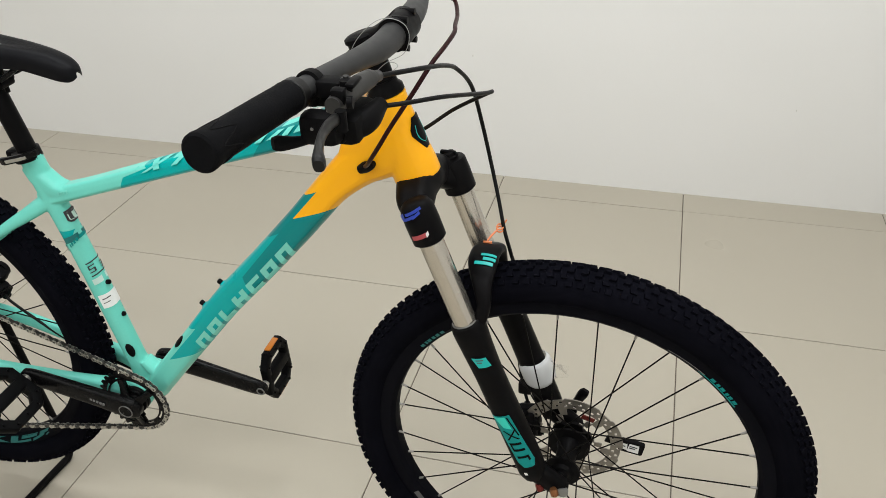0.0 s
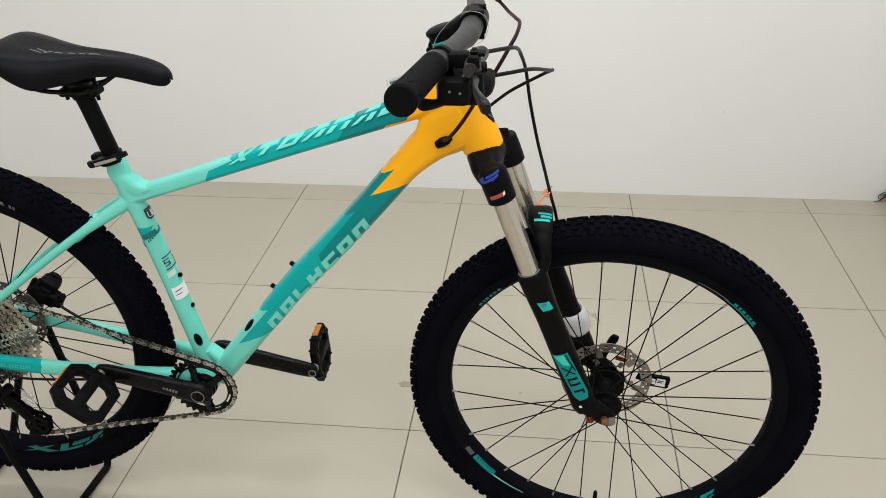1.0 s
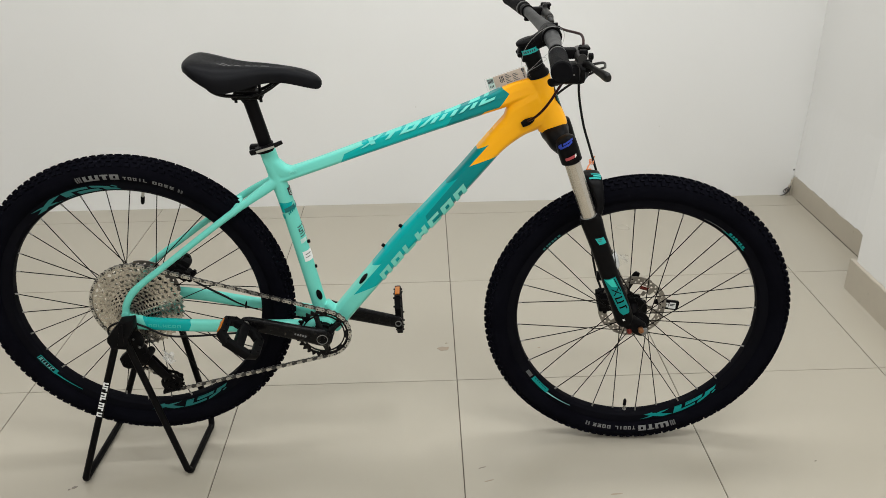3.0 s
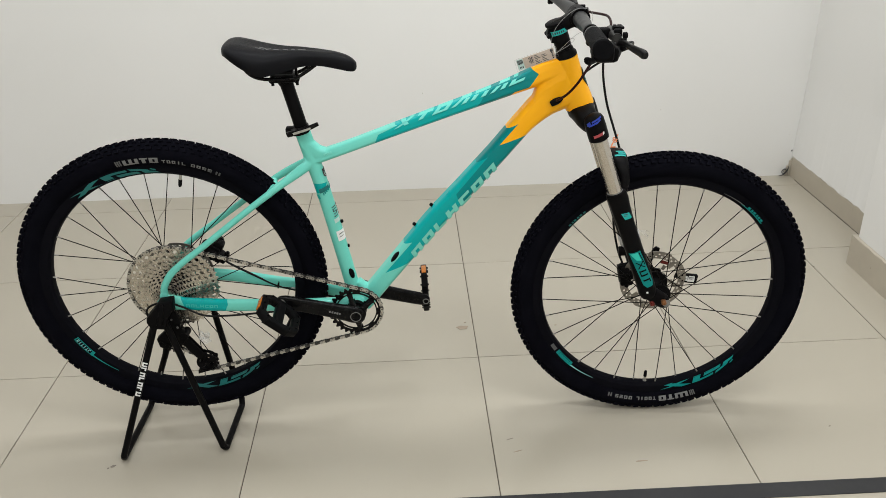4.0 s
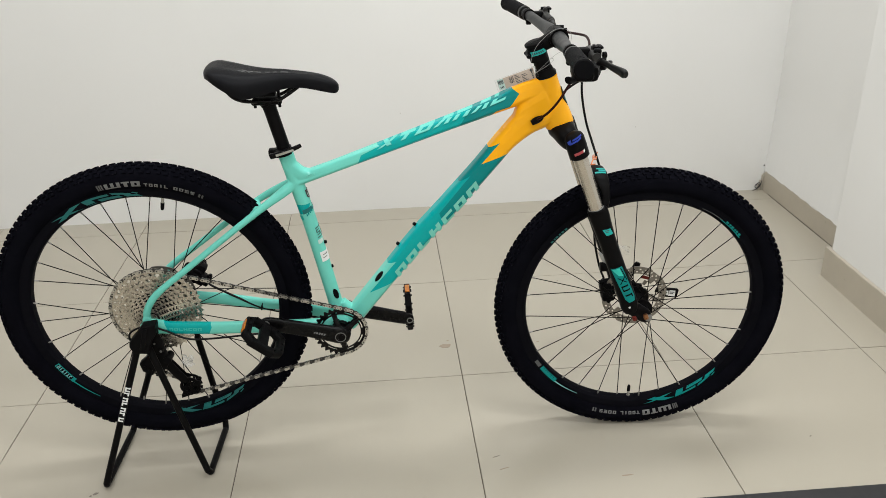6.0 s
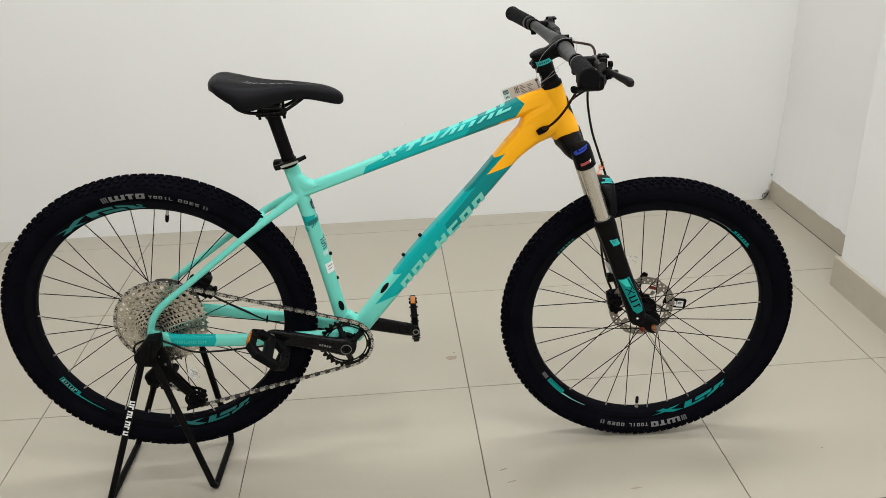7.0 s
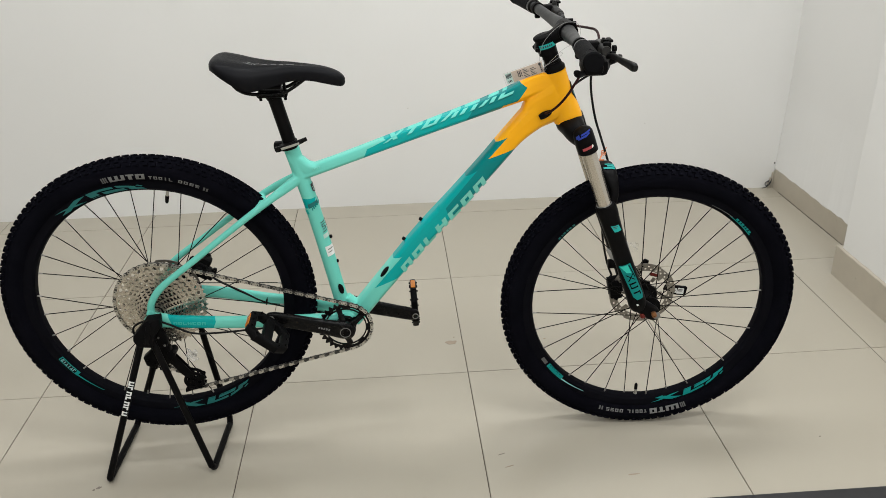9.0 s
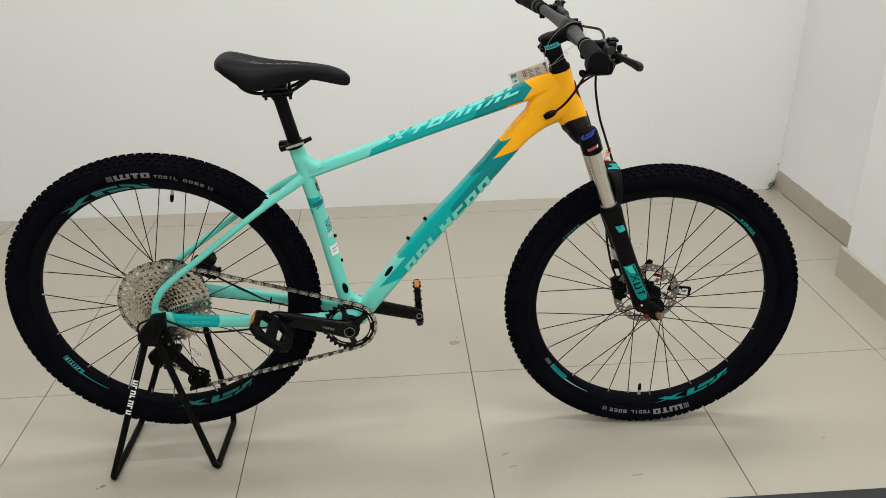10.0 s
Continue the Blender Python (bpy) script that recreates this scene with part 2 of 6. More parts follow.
M_STANCHION = simple("nickel_stanchion", (0.56, 0.52, 0.46), 0.2, 0.9, 0.05, 60)
M_NIPPLE = simple("dull_nipple_brass", (0.30, 0.29, 0.27), 0.4, 0.5, 0.2, 90)
M_LEVER = simple("dark_grey_lever_metal", (0.0058, 0.0056, 0.0055), 0.36, 0, 0.2, 90, 0.04, spec=0.22)
M_CYLINDER = simple("grey_cylinder_cast", (0.024, 0.023, 0.022), 0.42, 0, 0.2, 90, 0.05, spec=0.3)
M_SPOKE = simple("black_spoke_steel", (0.0048, 0.0042, 0.0034), 0.45, 0, 0.2, 90, spec=0.08)
M_SADDLE = simple("black_saddle_cover", (0.0040, 0.0040, 0.0052), 0.46, 0, 0.2, 260, 0.2, spec=0.10)
M_GRIP = simple("black_grip_rubber", (0.0038, 0.0038, 0.0044), 0.7, 0, 0.25, 500, 0.5, spec=0.05)
M_AMBER = simple("amber_reflector", (0.50, 0.150, 0.012), 0.22, 0, 0.2, 120)
M_RED = simple("red_anodised_metal", (0.15, 0.02, 0.015), 0.3, 0.6, 0.15, 120)
M_COPPER = simple("copper_anodised_metal", (0.26, 0.11, 0.045), 0.3, 0.7, 0.15, 120)
M_BLUE = simple("blue_decal", (0.015, 0.05, 0.42), 0.35, 0, 0.1, 120)
M_REDDECAL = simple("red_decal", (0.42, 0.06, 0.07), 0.4, 0, 0.1, 120)
M_WHITE = simple("white_print", (0.78, 0.78, 0.76), 0.5, 0, 0.05, 80)
M_PRINT = simple("grey_tyre_print", (0.16, 0.16, 0.157), 0.6, 0, 0.12, 120)
M_DIMPRINT = simple("dim_grey_print", (0.08, 0.08, 0.08), 0.6, 0, 0.12, 120)
M_CARD = simple("tag_card", (0.53, 0.43, 0.345), 0.5, 0, 0.06, 60)
M_CARDMINT = simple("tag_mint_end", (0.50, 0.66, 0.60), 0.5, 0, 0.06, 60)
M_INK = simple("dark_ink", (0.03, 0.03, 0.035), 0.6, 0, 0.1, 60)
M_ORANGETIE = simple("orange_wire_tie", (0.72, 0.22, 0.08), 0.4, 0, 0.1, 60)
# maroon base colour imitates orange paint reflected in a dark hose
M_HOSEREFLECT = simple("maroon_reflection_hose", (0.020, 0.0030, 0.0036), 0.40, 0, 0.1, 60, spec=0.12)


def clear_film(name, milk):
    n = Nodes(name)
    n.set(Base_Color=(0.93, 0.94, 0.94), Roughness=0.22, IOR=1.35, Transmission_Weight=1.0 - milk, Alpha=0.35 + 0.5 * milk)
    n.bump(n.noise(60, 4), 0.5, 0.002)
    return n.mat


M_FILM = clear_film("clear_plastic_film", 0.35)
M_SLEEVE = clear_film("clear_sleeve_film", 0.0)
M_MILK = clear_film("milky_plastic_film", 0.75)
M_THREAD = simple("clear_nylon_thread", (0.34, 0.34, 0.33), 0.35, 0, 0.05, 60)

# ---- shapes for the bicycle ----


def smooth_path(points, per=6):
    """Points along a Catmull-Rom curve through rows of any numbers."""
    p = [np.array(q, float) for q in points]
    p = [2 * p[0] - p[1], *p, 2 * p[-1] - p[-2]]
    out = []
    for i in range(1, len(p) - 2):
        for k in range(per):
            t = k / per
            out.append(0.5 * (2 * p[i] + (p[i + 1] - p[i - 1]) * t + (2 * p[i - 1] - 5 * p[i] + 4 * p[i + 1] - p[i + 2]) * t * t
                              + (3 * p[i] - p[i - 1] - 3 * p[i + 1] + p[i + 2]) * t ** 3))
    return out + [p[-2]]


def sweep(bm, rows, segs=12, side=None, power=2.0, caps=True, per=6, section=None):
    """A tube through rows (x, y, z, radius) or (x, y, z, radius up, radius sideways). side: the fixed sideways direction."""
    rows = [(*r, r[3]) if len(r) == 4 else r for r in rows]
    path = smooth_path(rows, per) if per > 1 else [np.array(r, float) for r in rows]
    centres = [Vector(r[:3]) for r in path]
    rings, across = [], None
    for i, row in enumerate(path):
        ahead = (centres[min(i + 1, len(path) - 1)] - centres[max(i - 1, 0)]).normalized()
        if side is not None:
            across = Vector(side)
        elif across is None:
            across = ahead.orthogonal()
        across = (across - ahead * across.dot(ahead)).normalized()
        up = across.cross(ahead)
        ring = []
        for k in range(segs):
            a = 2 * math.pi * k / segs
            c, s = math.cos(a), math.sin(a)
            c, s = math.copysign(abs(c) ** (2 / power), c), math.copysign(abs(s) ** (2 / power), s)
            if section:
                c, s = section[k]
            ring.append(bm.verts.new(centres[i] + across * (c * row[4]) + up * (s * row[3])))
        rings.append(ring)
    for a, b in zip(rings, rings[1:]):
        for k in range(segs):
            bm.faces.new((a[k], a[(k + 1) % segs], b[(k + 1) % segs], b[k]))
    if caps:
        bm.faces.new(rings[0][::-1])
        bm.faces.new(rings[-1])
    return rings


def rod(bm, a, b, ra, rb=None, segs=14):
    rb = ra if rb is None else rb
    return sweep(bm, [(*a, ra), (*b, rb)], segs, per=1)


def lathe(bm, a, b, profile, segs=24):
    """Turn a profile of (distance along a to b, radius) round the line."""
    a, b = Vector(a), Vector(b)
    d = (b - a).normalized()
    return sweep(bm, [(*(a + d * s), max(r, 0.0002)) for s, r in profile], segs, per=1)


def polar_plate(bm, radii, n, y0, y1, keep=None, rim=None):
    """A flat ring round the y axis between y0 and y1, of cells (ring, sector); keep(i, j) leaves holes, rim(j) scales the outermost radius."""
    def corner(i, j, y):
        r = radii[i] * (rim(j % n) if rim and i == len(radii) - 1 else 1.0)
        a = 2 * math.pi * j / n
        return bm.verts.new((r * math.cos(a), y, r * math.sin(a)))
    grid = [[[corner(i, j, y) for y in (y0, y1)] for j in range(n)] for i in range(len(radii))]
    rows = len(radii) - 1
    has = lambda i, j: 0 <= i < rows and (keep is None or keep(i, j % n))
    for i in range(rows):
        for j in range(n):
            if not has(i, j):
                continue
            q = [grid[i][j], grid[i + 1][j], grid[i + 1][(j + 1) % n], grid[i][(j + 1) % n]]
            bm.faces.new([v[0] for v in q])
            bm.faces.new([v[1] for v in q][::-1])
            for k, other in enumerate(((i, j - 1), (i + 1, j), (i, j + 1), (i - 1, j))):
                if not has(*other):
                    a, b = q[k], q[(k + 1) % 4]
                    bm.faces.new((a[0], a[1], b[1], b[0]))
    loose = [v for v in bm.verts if not v.link_faces]
    bmesh.ops.delete(bm, geom=loose, context="VERTS")


def slab(bm, outline, y0, y1, bevel=0.0015, m=None):
    """A flat plate of the outline (x, z) between y0 and y1, its edges eased."""
    work = bmesh.new()
    work.faces.new([work.verts.new((x, y0, z)) for x, z in outline])
    made = bmesh.ops.extrude_face_region(work, geom=work.faces[:])["geom"]
    bmesh.ops.translate(work, vec=(0, y1 - y0, 0), verts=[v for v in made if isinstance(v, bmesh.types.BMVert)])
    bmesh.ops.recalc_face_normals(work, faces=work.faces[:])
    bmesh.ops.bevel(work, geom=work.edges[:], offset=bevel, segments=2, affect="EDGES", profile=0.5)
    if m is not None:
        bmesh.ops.transform(work, matrix=m, verts=work.verts)
    lump = bpy.data.meshes.new("slab")
    work.to_mesh(lump)
    work.free()
    bm.from_mesh(lump)
    bpy.data.meshes.remove(lump)


def shell(bm, grid, thickness):
    """Close a grid of points into a thin sheet: grid[i][j], with the second side along the normals."""
    front = [[bm.verts.new(p) for p in row] for row in grid]
    rows, cols = len(grid), len(grid[0])
    back = []
    for i in range(rows):
        line = []
        for j in range(cols):
            a = Vector(grid[min(i + 1, rows - 1)][j]) - Vector(grid[max(i - 1, 0)][j])
            b = Vector(grid[i][min(j + 1, cols - 1)]) - Vector(grid[i][max(j - 1, 0)])
            line.append(bm.verts.new(Vector(grid[i][j]) + a.cross(b).normalized() * thickness))
        back.append(line)
    for i in range(rows - 1):
        for j in range(cols - 1):
            bm.faces.new((front[i][j], front[i][j + 1], front[i + 1][j + 1], front[i + 1][j]))
            bm.faces.new((back[i][j], back[i + 1][j], back[i + 1][j + 1], back[i][j + 1]))
    edge = [(0, j) for j in range(cols)] + [(i, cols - 1) for i in range(1, rows)] + [(rows - 1, j) for j in range(cols - 2, -1, -1)] + [(i, 0) for i in range(rows - 2, 0, -1)]
    for (a, b), (c, d) in zip(edge, edge[1:] + edge[:1]):
        bm.faces.new((front[a][b], front[c][d], back[c][d], back[a][b]))


class Tube:
    """A frame tube in the bicycle's plane, on whose sides decals can be laid."""

    def __init__(self, rows, power=2.0, half=None):
        self.rows, self.power, self.half = rows, power, half
        # half: the side's outline as (height, half width), for tubes with flat faces
        self.section = [(w, h) for h, w in half] + [(-w, h) for h, w in half[::-1]] if half else None
        self.path = smooth_path(rows, 8)
        steps = [0.0]
        for a, b in zip(self.path, self.path[1:]):
            steps.append(steps[-1] + float(np.hypot(b[0] - a[0], b[2] - a[2])))
        self.steps, self.length = steps, steps[-1]

    def at(self, s, h, lift=0.0006, sign=-1):
        """The point of the near side at s metres along the tube and h (-1 to 1) of its height up."""
        row = np.array([np.interp(s, self.steps, [r[k] for r in self.path]) for k in range(5)])
        e = [np.interp(s + 0.004, self.steps, [r[k] for r in self.path]) for k in (0, 2)]
        f = [np.interp(s - 0.004, self.steps, [r[k] for r in self.path]) for k in (0, 2)]
        d = np.array([e[0] - f[0], e[1] - f[1]])
        d /= np.hypot(*d)
        over = abs(h) > 1  # past the edge the surface goes on along the other side
        h = math.copysign(2 - abs(h), h) if over else h
        h = max(-0.9985, min(0.9985, h))
        wide = (1 - abs(h) ** self.power) ** (1 / self.power) * row[4] + lift
        if self.half:
            wide = float(np.interp(h, [p[0] for p in self.half], [p[1] for p in self.half])) * row[4] + lift
        if over:
            wide = -wide
        high = h * row[3] + math.copysign(lift * max(0.0, min(1.0, (abs(h) - 0.25) / 0.35)), h)
        return (row[0] - d[1] * high, row[1] + sign * wide, row[2] + d[0] * high)

    def patch(self, bm, quad, n=4, m=3, lift=0.0006, sign=-1):
        """A sheet on the tube over the four corners (s, h)."""
        (a, b, c, d) = [np.array(q, float) for q in quad]
        grid = [[self.at(*((a * (1 - i / n) + b * (i / n)) * (1 - j / m) + (d * (1 - i / n) + c * (i / n)) * (j / m)), lift, sign) for j in range(m + 1)] for i in range(n + 1)]
        shell(bm, grid, 0.0002)


bike = tagged(new("mountain_bike"), "turquoise and orange hardtail mountain bike held by a rear axle stand", "bicycle")
bike.matrix_world = pose(0, -0.258, 0, 1.67, 0, 0.39)
Y = (0, 1, 0)
AXLE_R, AXLE_F, BB = (-0.7255, 0.429), (0.4175, 0.3535), (-0.308, 0.357)

# ---- frame ----
DOWN = Tube([(-0.291, 0, 0.3528, 0.0212, 0.024), (-0.2425, 0, 0.4132, 0.0215, 0.024), (-0.1801, 0, 0.4892, 0.0221, 0.0255), (-0.1174, 0, 0.5656, 0.0228, 0.026), (-0.0480, 0, 0.6410, 0.0229, 0.026),
             (0.0203, 0, 0.7171, 0.0229, 0.0255), (0.0534, 0, 0.7559, 0.0231, 0.025), (0.0863, 0, 0.7940, 0.0240, 0.025), (0.1247, 0, 0.8292, 0.0295, 0.0255), (0.155, 0, 0.848, 0.034, 0.026), (0.185, 0, 0.866, 0.036, 0.026)], 2.5,
            [(-1.0, 0.45), (-0.90, 0.72), (-0.68, 0.90), (-0.2, 0.985), (0.40, 1.0), (0.64, 0.92), (0.88, 0.58), (1.0, 0.24)])
TOP = Tube([(-0.395, 0, 0.7175, 0.0140, 0.016), (-0.340, 0, 0.7355, 0.0135, 0.0165), (-0.288, 0, 0.7525, 0.0130, 0.017), (-0.183, 0, 0.7885, 0.0137, 0.018), (-0.078, 0, 0.8243, 0.0148, 0.0185), (-0.002, 0, 0.8500, 0.0160, 0.0195),
            (0.060, 0, 0.8720, 0.0182, 0.020), (0.090, 0, 0.8835, 0.0205, 0.0205), (0.128, 0, 0.899, 0.024, 0.021), (0.165, 0, 0.906, 0.026, 0.021)], 1.6,
           [(-1.0, 0.50), (-0.85, 0.72), (-0.3, 0.90), (0.30, 1.0), (0.46, 0.98), (0.72, 0.74), (0.92, 0.42), (1.0, 0.15)])
SEAT = Tube([(-0.308, 0, 0.357, 0.019, 0.021), (-0.3175, 0, 0.41, 0.0170, 0.0172), (-0.3362, 0, 0.5102, 0.0166, 0.0170), (-0.3495, 0, 0.58, 0.0166, 0.0170), (-0.3650, 0, 0.656, 0.0166, 0.0170), (-0.3780, 0, 0.712, 0.0168, 0.0170), (-0.3965, 0, 0.790, 0.0172, 0.0172)])


def stays(sign):
    bm = bmesh.new()
    s = sign
    sweep(bm, [(-0.376, s * 0.008, 0.7215, 0.012, 0.009), (-0.390, s * 0.010, 0.713, 0.012, 0.009), (-0.415, s * 0.022, 0.699, 0.011, 0.009), (-0.4612, s * 0.040, 0.6718, 0.0080, 0.0082), (-0.5332, s * 0.050, 0.6218, 0.0074, 0.0076),
               (-0.6312, s * 0.060, 0.5498, 0.0073, 0.0074), (-0.6804, s * 0.063, 0.5142, 0.0075, 0.0075), (-0.7125, s * 0.064, 0.486, 0.0083, 0.0078), (-0.7315, s * 0.064, 0.457, 0.0080, 0.0076),
               (-0.7370, s * 0.063, 0.436, 0.0084, 0.007), (-0.7400, s * 0.063, 0.408, 0.0095, 0.006)], 16, Y)
    up = 1.0 if s > 0 else 0.0  # the brake side runs higher at the axle
    sweep(bm, [(-0.752, s * 0.063, 0.404, 0.012, 0.006), (-0.735, s * 0.063, 0.4110 + 0.006 * up, 0.0185, 0.007), (-0.7107, s * 0.063, 0.4098 + 0.010 * up, 0.0180, 0.0075), (-0.690, s * 0.0625, 0.4057 + 0.011 * up, 0.0160, 0.008), (-0.594, s * 0.060, 0.396 + 0.0085 * up, 0.0154 - 0.0004 * up, 0.0085), (-0.486, s * 0.052, 0.386 - 0.001 * up, 0.0147 + 0.0006 * up, 0.0095),
               (-0.400, s * 0.042, 0.376, 0.0160, 0.011), (-0.335, s * 0.030, 0.366, 0.019, 0.013), (-0.308, s * 0.022, 0.360, 0.020, 0.014)], 16, Y, 2.6)
    rod(bm, (-0.7375, s * 0.058, 0.4315), (-0.7375, s * 0.0712, 0.4315), 0.0088, segs=20)
    box(bm, -0.745, s * 0.063 - 0.004, 0.398, -0.715, s * 0.063 + 0.004, 0.424, 0.002)
    return bm


bm = bmesh.new()
for tube, segs in ((DOWN, 28), (TOP, 28), (SEAT, 22)):
    sweep(bm, tube.rows, len(tube.section) if tube.section else segs, Y, tube.power, True, 8, tube.section)
sweep(bm, [(0.1695, 0, 0.9300, 0.0240), (0.172, 0, 0.921, 0.0236), (0.184, 0, 0.882, 0.0255), (0.197, 0, 0.842, 0.0305), (0.2035, 0, 0.822, 0.0315)], 28, Y)
sweep(bm, [(-0.403, 0, 0.774, 0.006, 0.0165), (-0.388, 0, 0.756, 0.016, 0.0168), (-0.366, 0, 0.738, 0.015, 0.0165), (-0.335, 0, 0.735, 0.009, 0.0155)], 20, Y, 3.0)
sweep(bm, [(-0.302, 0, 0.412, 0.009, 0.014), (-0.288, 0, 0.395, 0.012, 0.016), (-0.268, 0, 0.385, 0.010, 0.016)], 12, Y)
rod(bm, (BB[0], -0.037, BB[1]), (BB[0], 0.037, BB[1]), 0.0245, segs=28)
for s in (-1, 1):
    half = stays(s)
    me = bpy.data.meshes.new("half")
    half.to_mesh(me)
    half.free()
    bm.from_mesh(me)
    bpy.data.meshes.remove(me)
for x, z, dx, dz in ((-0.123, 0.601, -0.766, 0.643), (-0.163, 0.554, -0.766, 0.643), (-0.329, 0.569, 0.98, 0.2), (-0.319, 0.506, 0.98, 0.2)):
    lathe(bm, (x - dx * 0.02, 0, z - dz * 0.02), (x + dx, 0, z + dz), [(0, 0.0078), (0.012, 0.0072), (0.017, 0.0058), (0.0175, 0.004)], 14)
sweep(bm, [(0.103, 0, 0.842, 0.006, 0.017), (0.118, 0, 0.849, 0.022, 0.022), (0.142, 0, 0.860, 0.034, 0.0245), (0.175, 0, 0.872, 0.045, 0.0255)], 20, Y, 3.0)
# bridge between the seat stays
sweep(bm, [(-0.478, -0.040, 0.658, 0.008), (-0.470, 0, 0.662, 0.009), (-0.478, 0.040, 0.658, 0.008)], 12)
frame_mesh = part("frame", bm, M_FRAME, bike, "mint, teal and orange glossy aluminium frame", 180)
weld = frame_mesh.modifiers.new("weld", "REMESH")
weld.mode, weld.voxel_size, weld.use_smooth_shade = "VOXEL", 0.0016, True
fair = frame_mesh.modifiers.new("fair", "SMOOTH")
fair.factor, fair.iterations = 0.5, 4


def decal(name, tube, quads, material, label="", n=4, m=3, lift=0.0009, parent=None):
    bm = bmesh.new()
    for q in quads:
        tube.patch(bm, q, n, m, lift)
    return part(name, bm, material, parent or frame_mesh, label, 60)


def block_marks(s0, s1, h0, h1, count, slant=0.0, kinds="OULHCOO", thick=0.30):
    """Plain angular marks in a row along a tube, each a few thick strokes."""
    out = []
    step = (s1 - s0) / count
    for k in range(count):
        a, b = s0 + k * step, s0 + (k + 0.80) * step
        t = (b - a) * thick
        g = (h1 - h0) * thick * 0.95

        def q(x0, x1, y0, y1):
            f = lambda x, y: (x + slant * (y - h0), y)
            out.append([f(x0, y0), f(x1, y0), f(x1, y1), f(x0, y1)])
        kind = kinds[k % len(kinds)]
        if kind in "OC":
            q(a, b, h1 - g, h1), q(a, b, h0, h0 + g), q(a, a + t, h0 + g, h1 - g)
            if kind == "O":
                q(b - t, b, h0 + g, h1 - g)
        elif kind == "U":
            q(a, b, h1 - g, h1), q(a, a + t, h0, h1 - g), q(b - t, b, h0, h1 - g)
        elif kind == "X":
            for c, d in ((a, b - t), (b - t, a)):
                out.append([(c, h0), (c + t, h0), (d + t + slant * (h1 - h0), h1), (d + slant * (h1 - h0), h1)])
        elif kind == "A":
            q((a + b - t) / 2, b, h1 - g, h1), q(b - t, b, h0, h1 - g)
            out.append([(a, h0), (a + t, h0), ((a + b + t) / 2 + slant * (h1 - h0), h1), ((a + b - t) / 2 + slant * (h1 - h0), h1)])
        elif kind == "T":
            q(a, b, h1 - g, h1), q((a + b - t) / 2, (a + b + t) / 2, h0, h1 - g)
        elif kind == "L":
            q(a, a + t, h0, h1), q(a + t, b, h0, h0 + g)
        elif kind == "H":
            q(a, a + t, h0, h1), q(b - t, b, h0, h1), q(a + t, b - t, (h0 + h1) / 2 - g / 2, (h0 + h1) / 2 + g / 2)
        else:
            q(a, b, h0, h1)
    return out


def decals(name, tube, quads, *rest):
    """Each of the marks as a part of its own."""
    for q in quads:
        decal(name, tube, [q], *rest)


decal("lettering_mark", DOWN, block_marks(0.176, 0.470, -0.86, -0.06, 7, 0.010, "UOLHCOU", 0.34), M_MINT, "row of angular mint marks on the down tube", 4, 6, 0.0010)
decal("lettering_mark", TOP, block_marks(0.209, 0.512, 0.42, 1.04, 7, 0.032, "XTOAUAL", 0.31), M_TUBEMARK, "row of slanted mint marks on the top tube", 4, 14, 0.0011)
decal("shield_mark", SEAT, [[(0.3321, -1.37), (0.3482, -1.37), (0.3482, -0.80), (0.3321, -0.80)], [(0.3270, -1.26), (0.3321, -1.37), (0.3321, -0.80), (0.3270, -0.99)]], M_INK, "small black shield on the seat tube", 3, 6, 0.0007)
decal("shield_face", SEAT, [[(0.3333, -1.30), (0.3418, -1.30), (0.3418, -0.91), (0.3333, -0.91)], [(0.3295, -1.22), (0.3333, -1.30), (0.3333, -0.91), (0.3295, -1.01)]], M_CARDMINT, "pale face of the shield", 2, 3, 0.0010)
decals("shield_stroke", SEAT, [[(0.3321, -1.15), (0.3406, -1.15), (0.3406, -1.09), (0.3321, -1.09)], [(0.3435, -1.26), (0.3461, -1.26), (0.3461, -0.92), (0.3435, -0.92)]], M_DIMPRINT, "", 2, 2, 0.0013)
decal("band_mark", SEAT, [[(0.301, -1.25), (0.311, -1.25), (0.306, 0.35), (0.296, 0.35)]], M_TEALDIM, "dark teal band with small bars", 3, 8, 0.0007)
decals("band_bar", SEAT, [[(0.3005 - 0.0025 * k, -1.05 + 0.22 * k), (0.3060 - 0.0025 * k, -1.05 + 0.22 * k), (0.3055 - 0.0025 * k, -0.91 + 0.22 * k), (0.3000 - 0.0025 * k, -0.91 + 0.22 * k)] for k in range(5)], M_TEALMID, "", 2, 2, 0.0009)
decals("chevron", SEAT, [[(0.293, 0.55), (0.293, 0.95), (0.281, 0.80), (0.283, 0.45)]], M_TEAL, "teal corner below the band", 3, 4, 0.0007)
decals("size_mark", SEAT, [[(0.2575, -1.29), (0.2595, -1.29), (0.2571, -0.48), (0.2551, -0.48)], [(0.2343, -1.29), (0.2363, -1.29), (0.2339, -0.48), (0.2319, -0.48)]], M_INK, "two thin dark lines", 2, 6, 0.0008)
decals("size_mark", SEAT, [[(0.2399, -0.93), (0.2415, -0.93), (0.2403, -0.51), (0.2387, -0.51)], [(0.2455, -0.93), (0.2471, -0.93), (0.2459, -0.51), (0.2443, -0.51)], [(0.2511, -0.93), (0.2527, -0.93), (0.2515, -0.51), (0.2499, -0.51)],
                          [(0.2399, -0.93), (0.2471, -0.93), (0.2471, -0.85), (0.2399, -0.85)], [(0.2451, -0.60), (0.2515, -0.60), (0.2515, -0.51), (0.2451, -0.51)]], M_INK, "bold dark strokes", 3, 4, 0.0008)
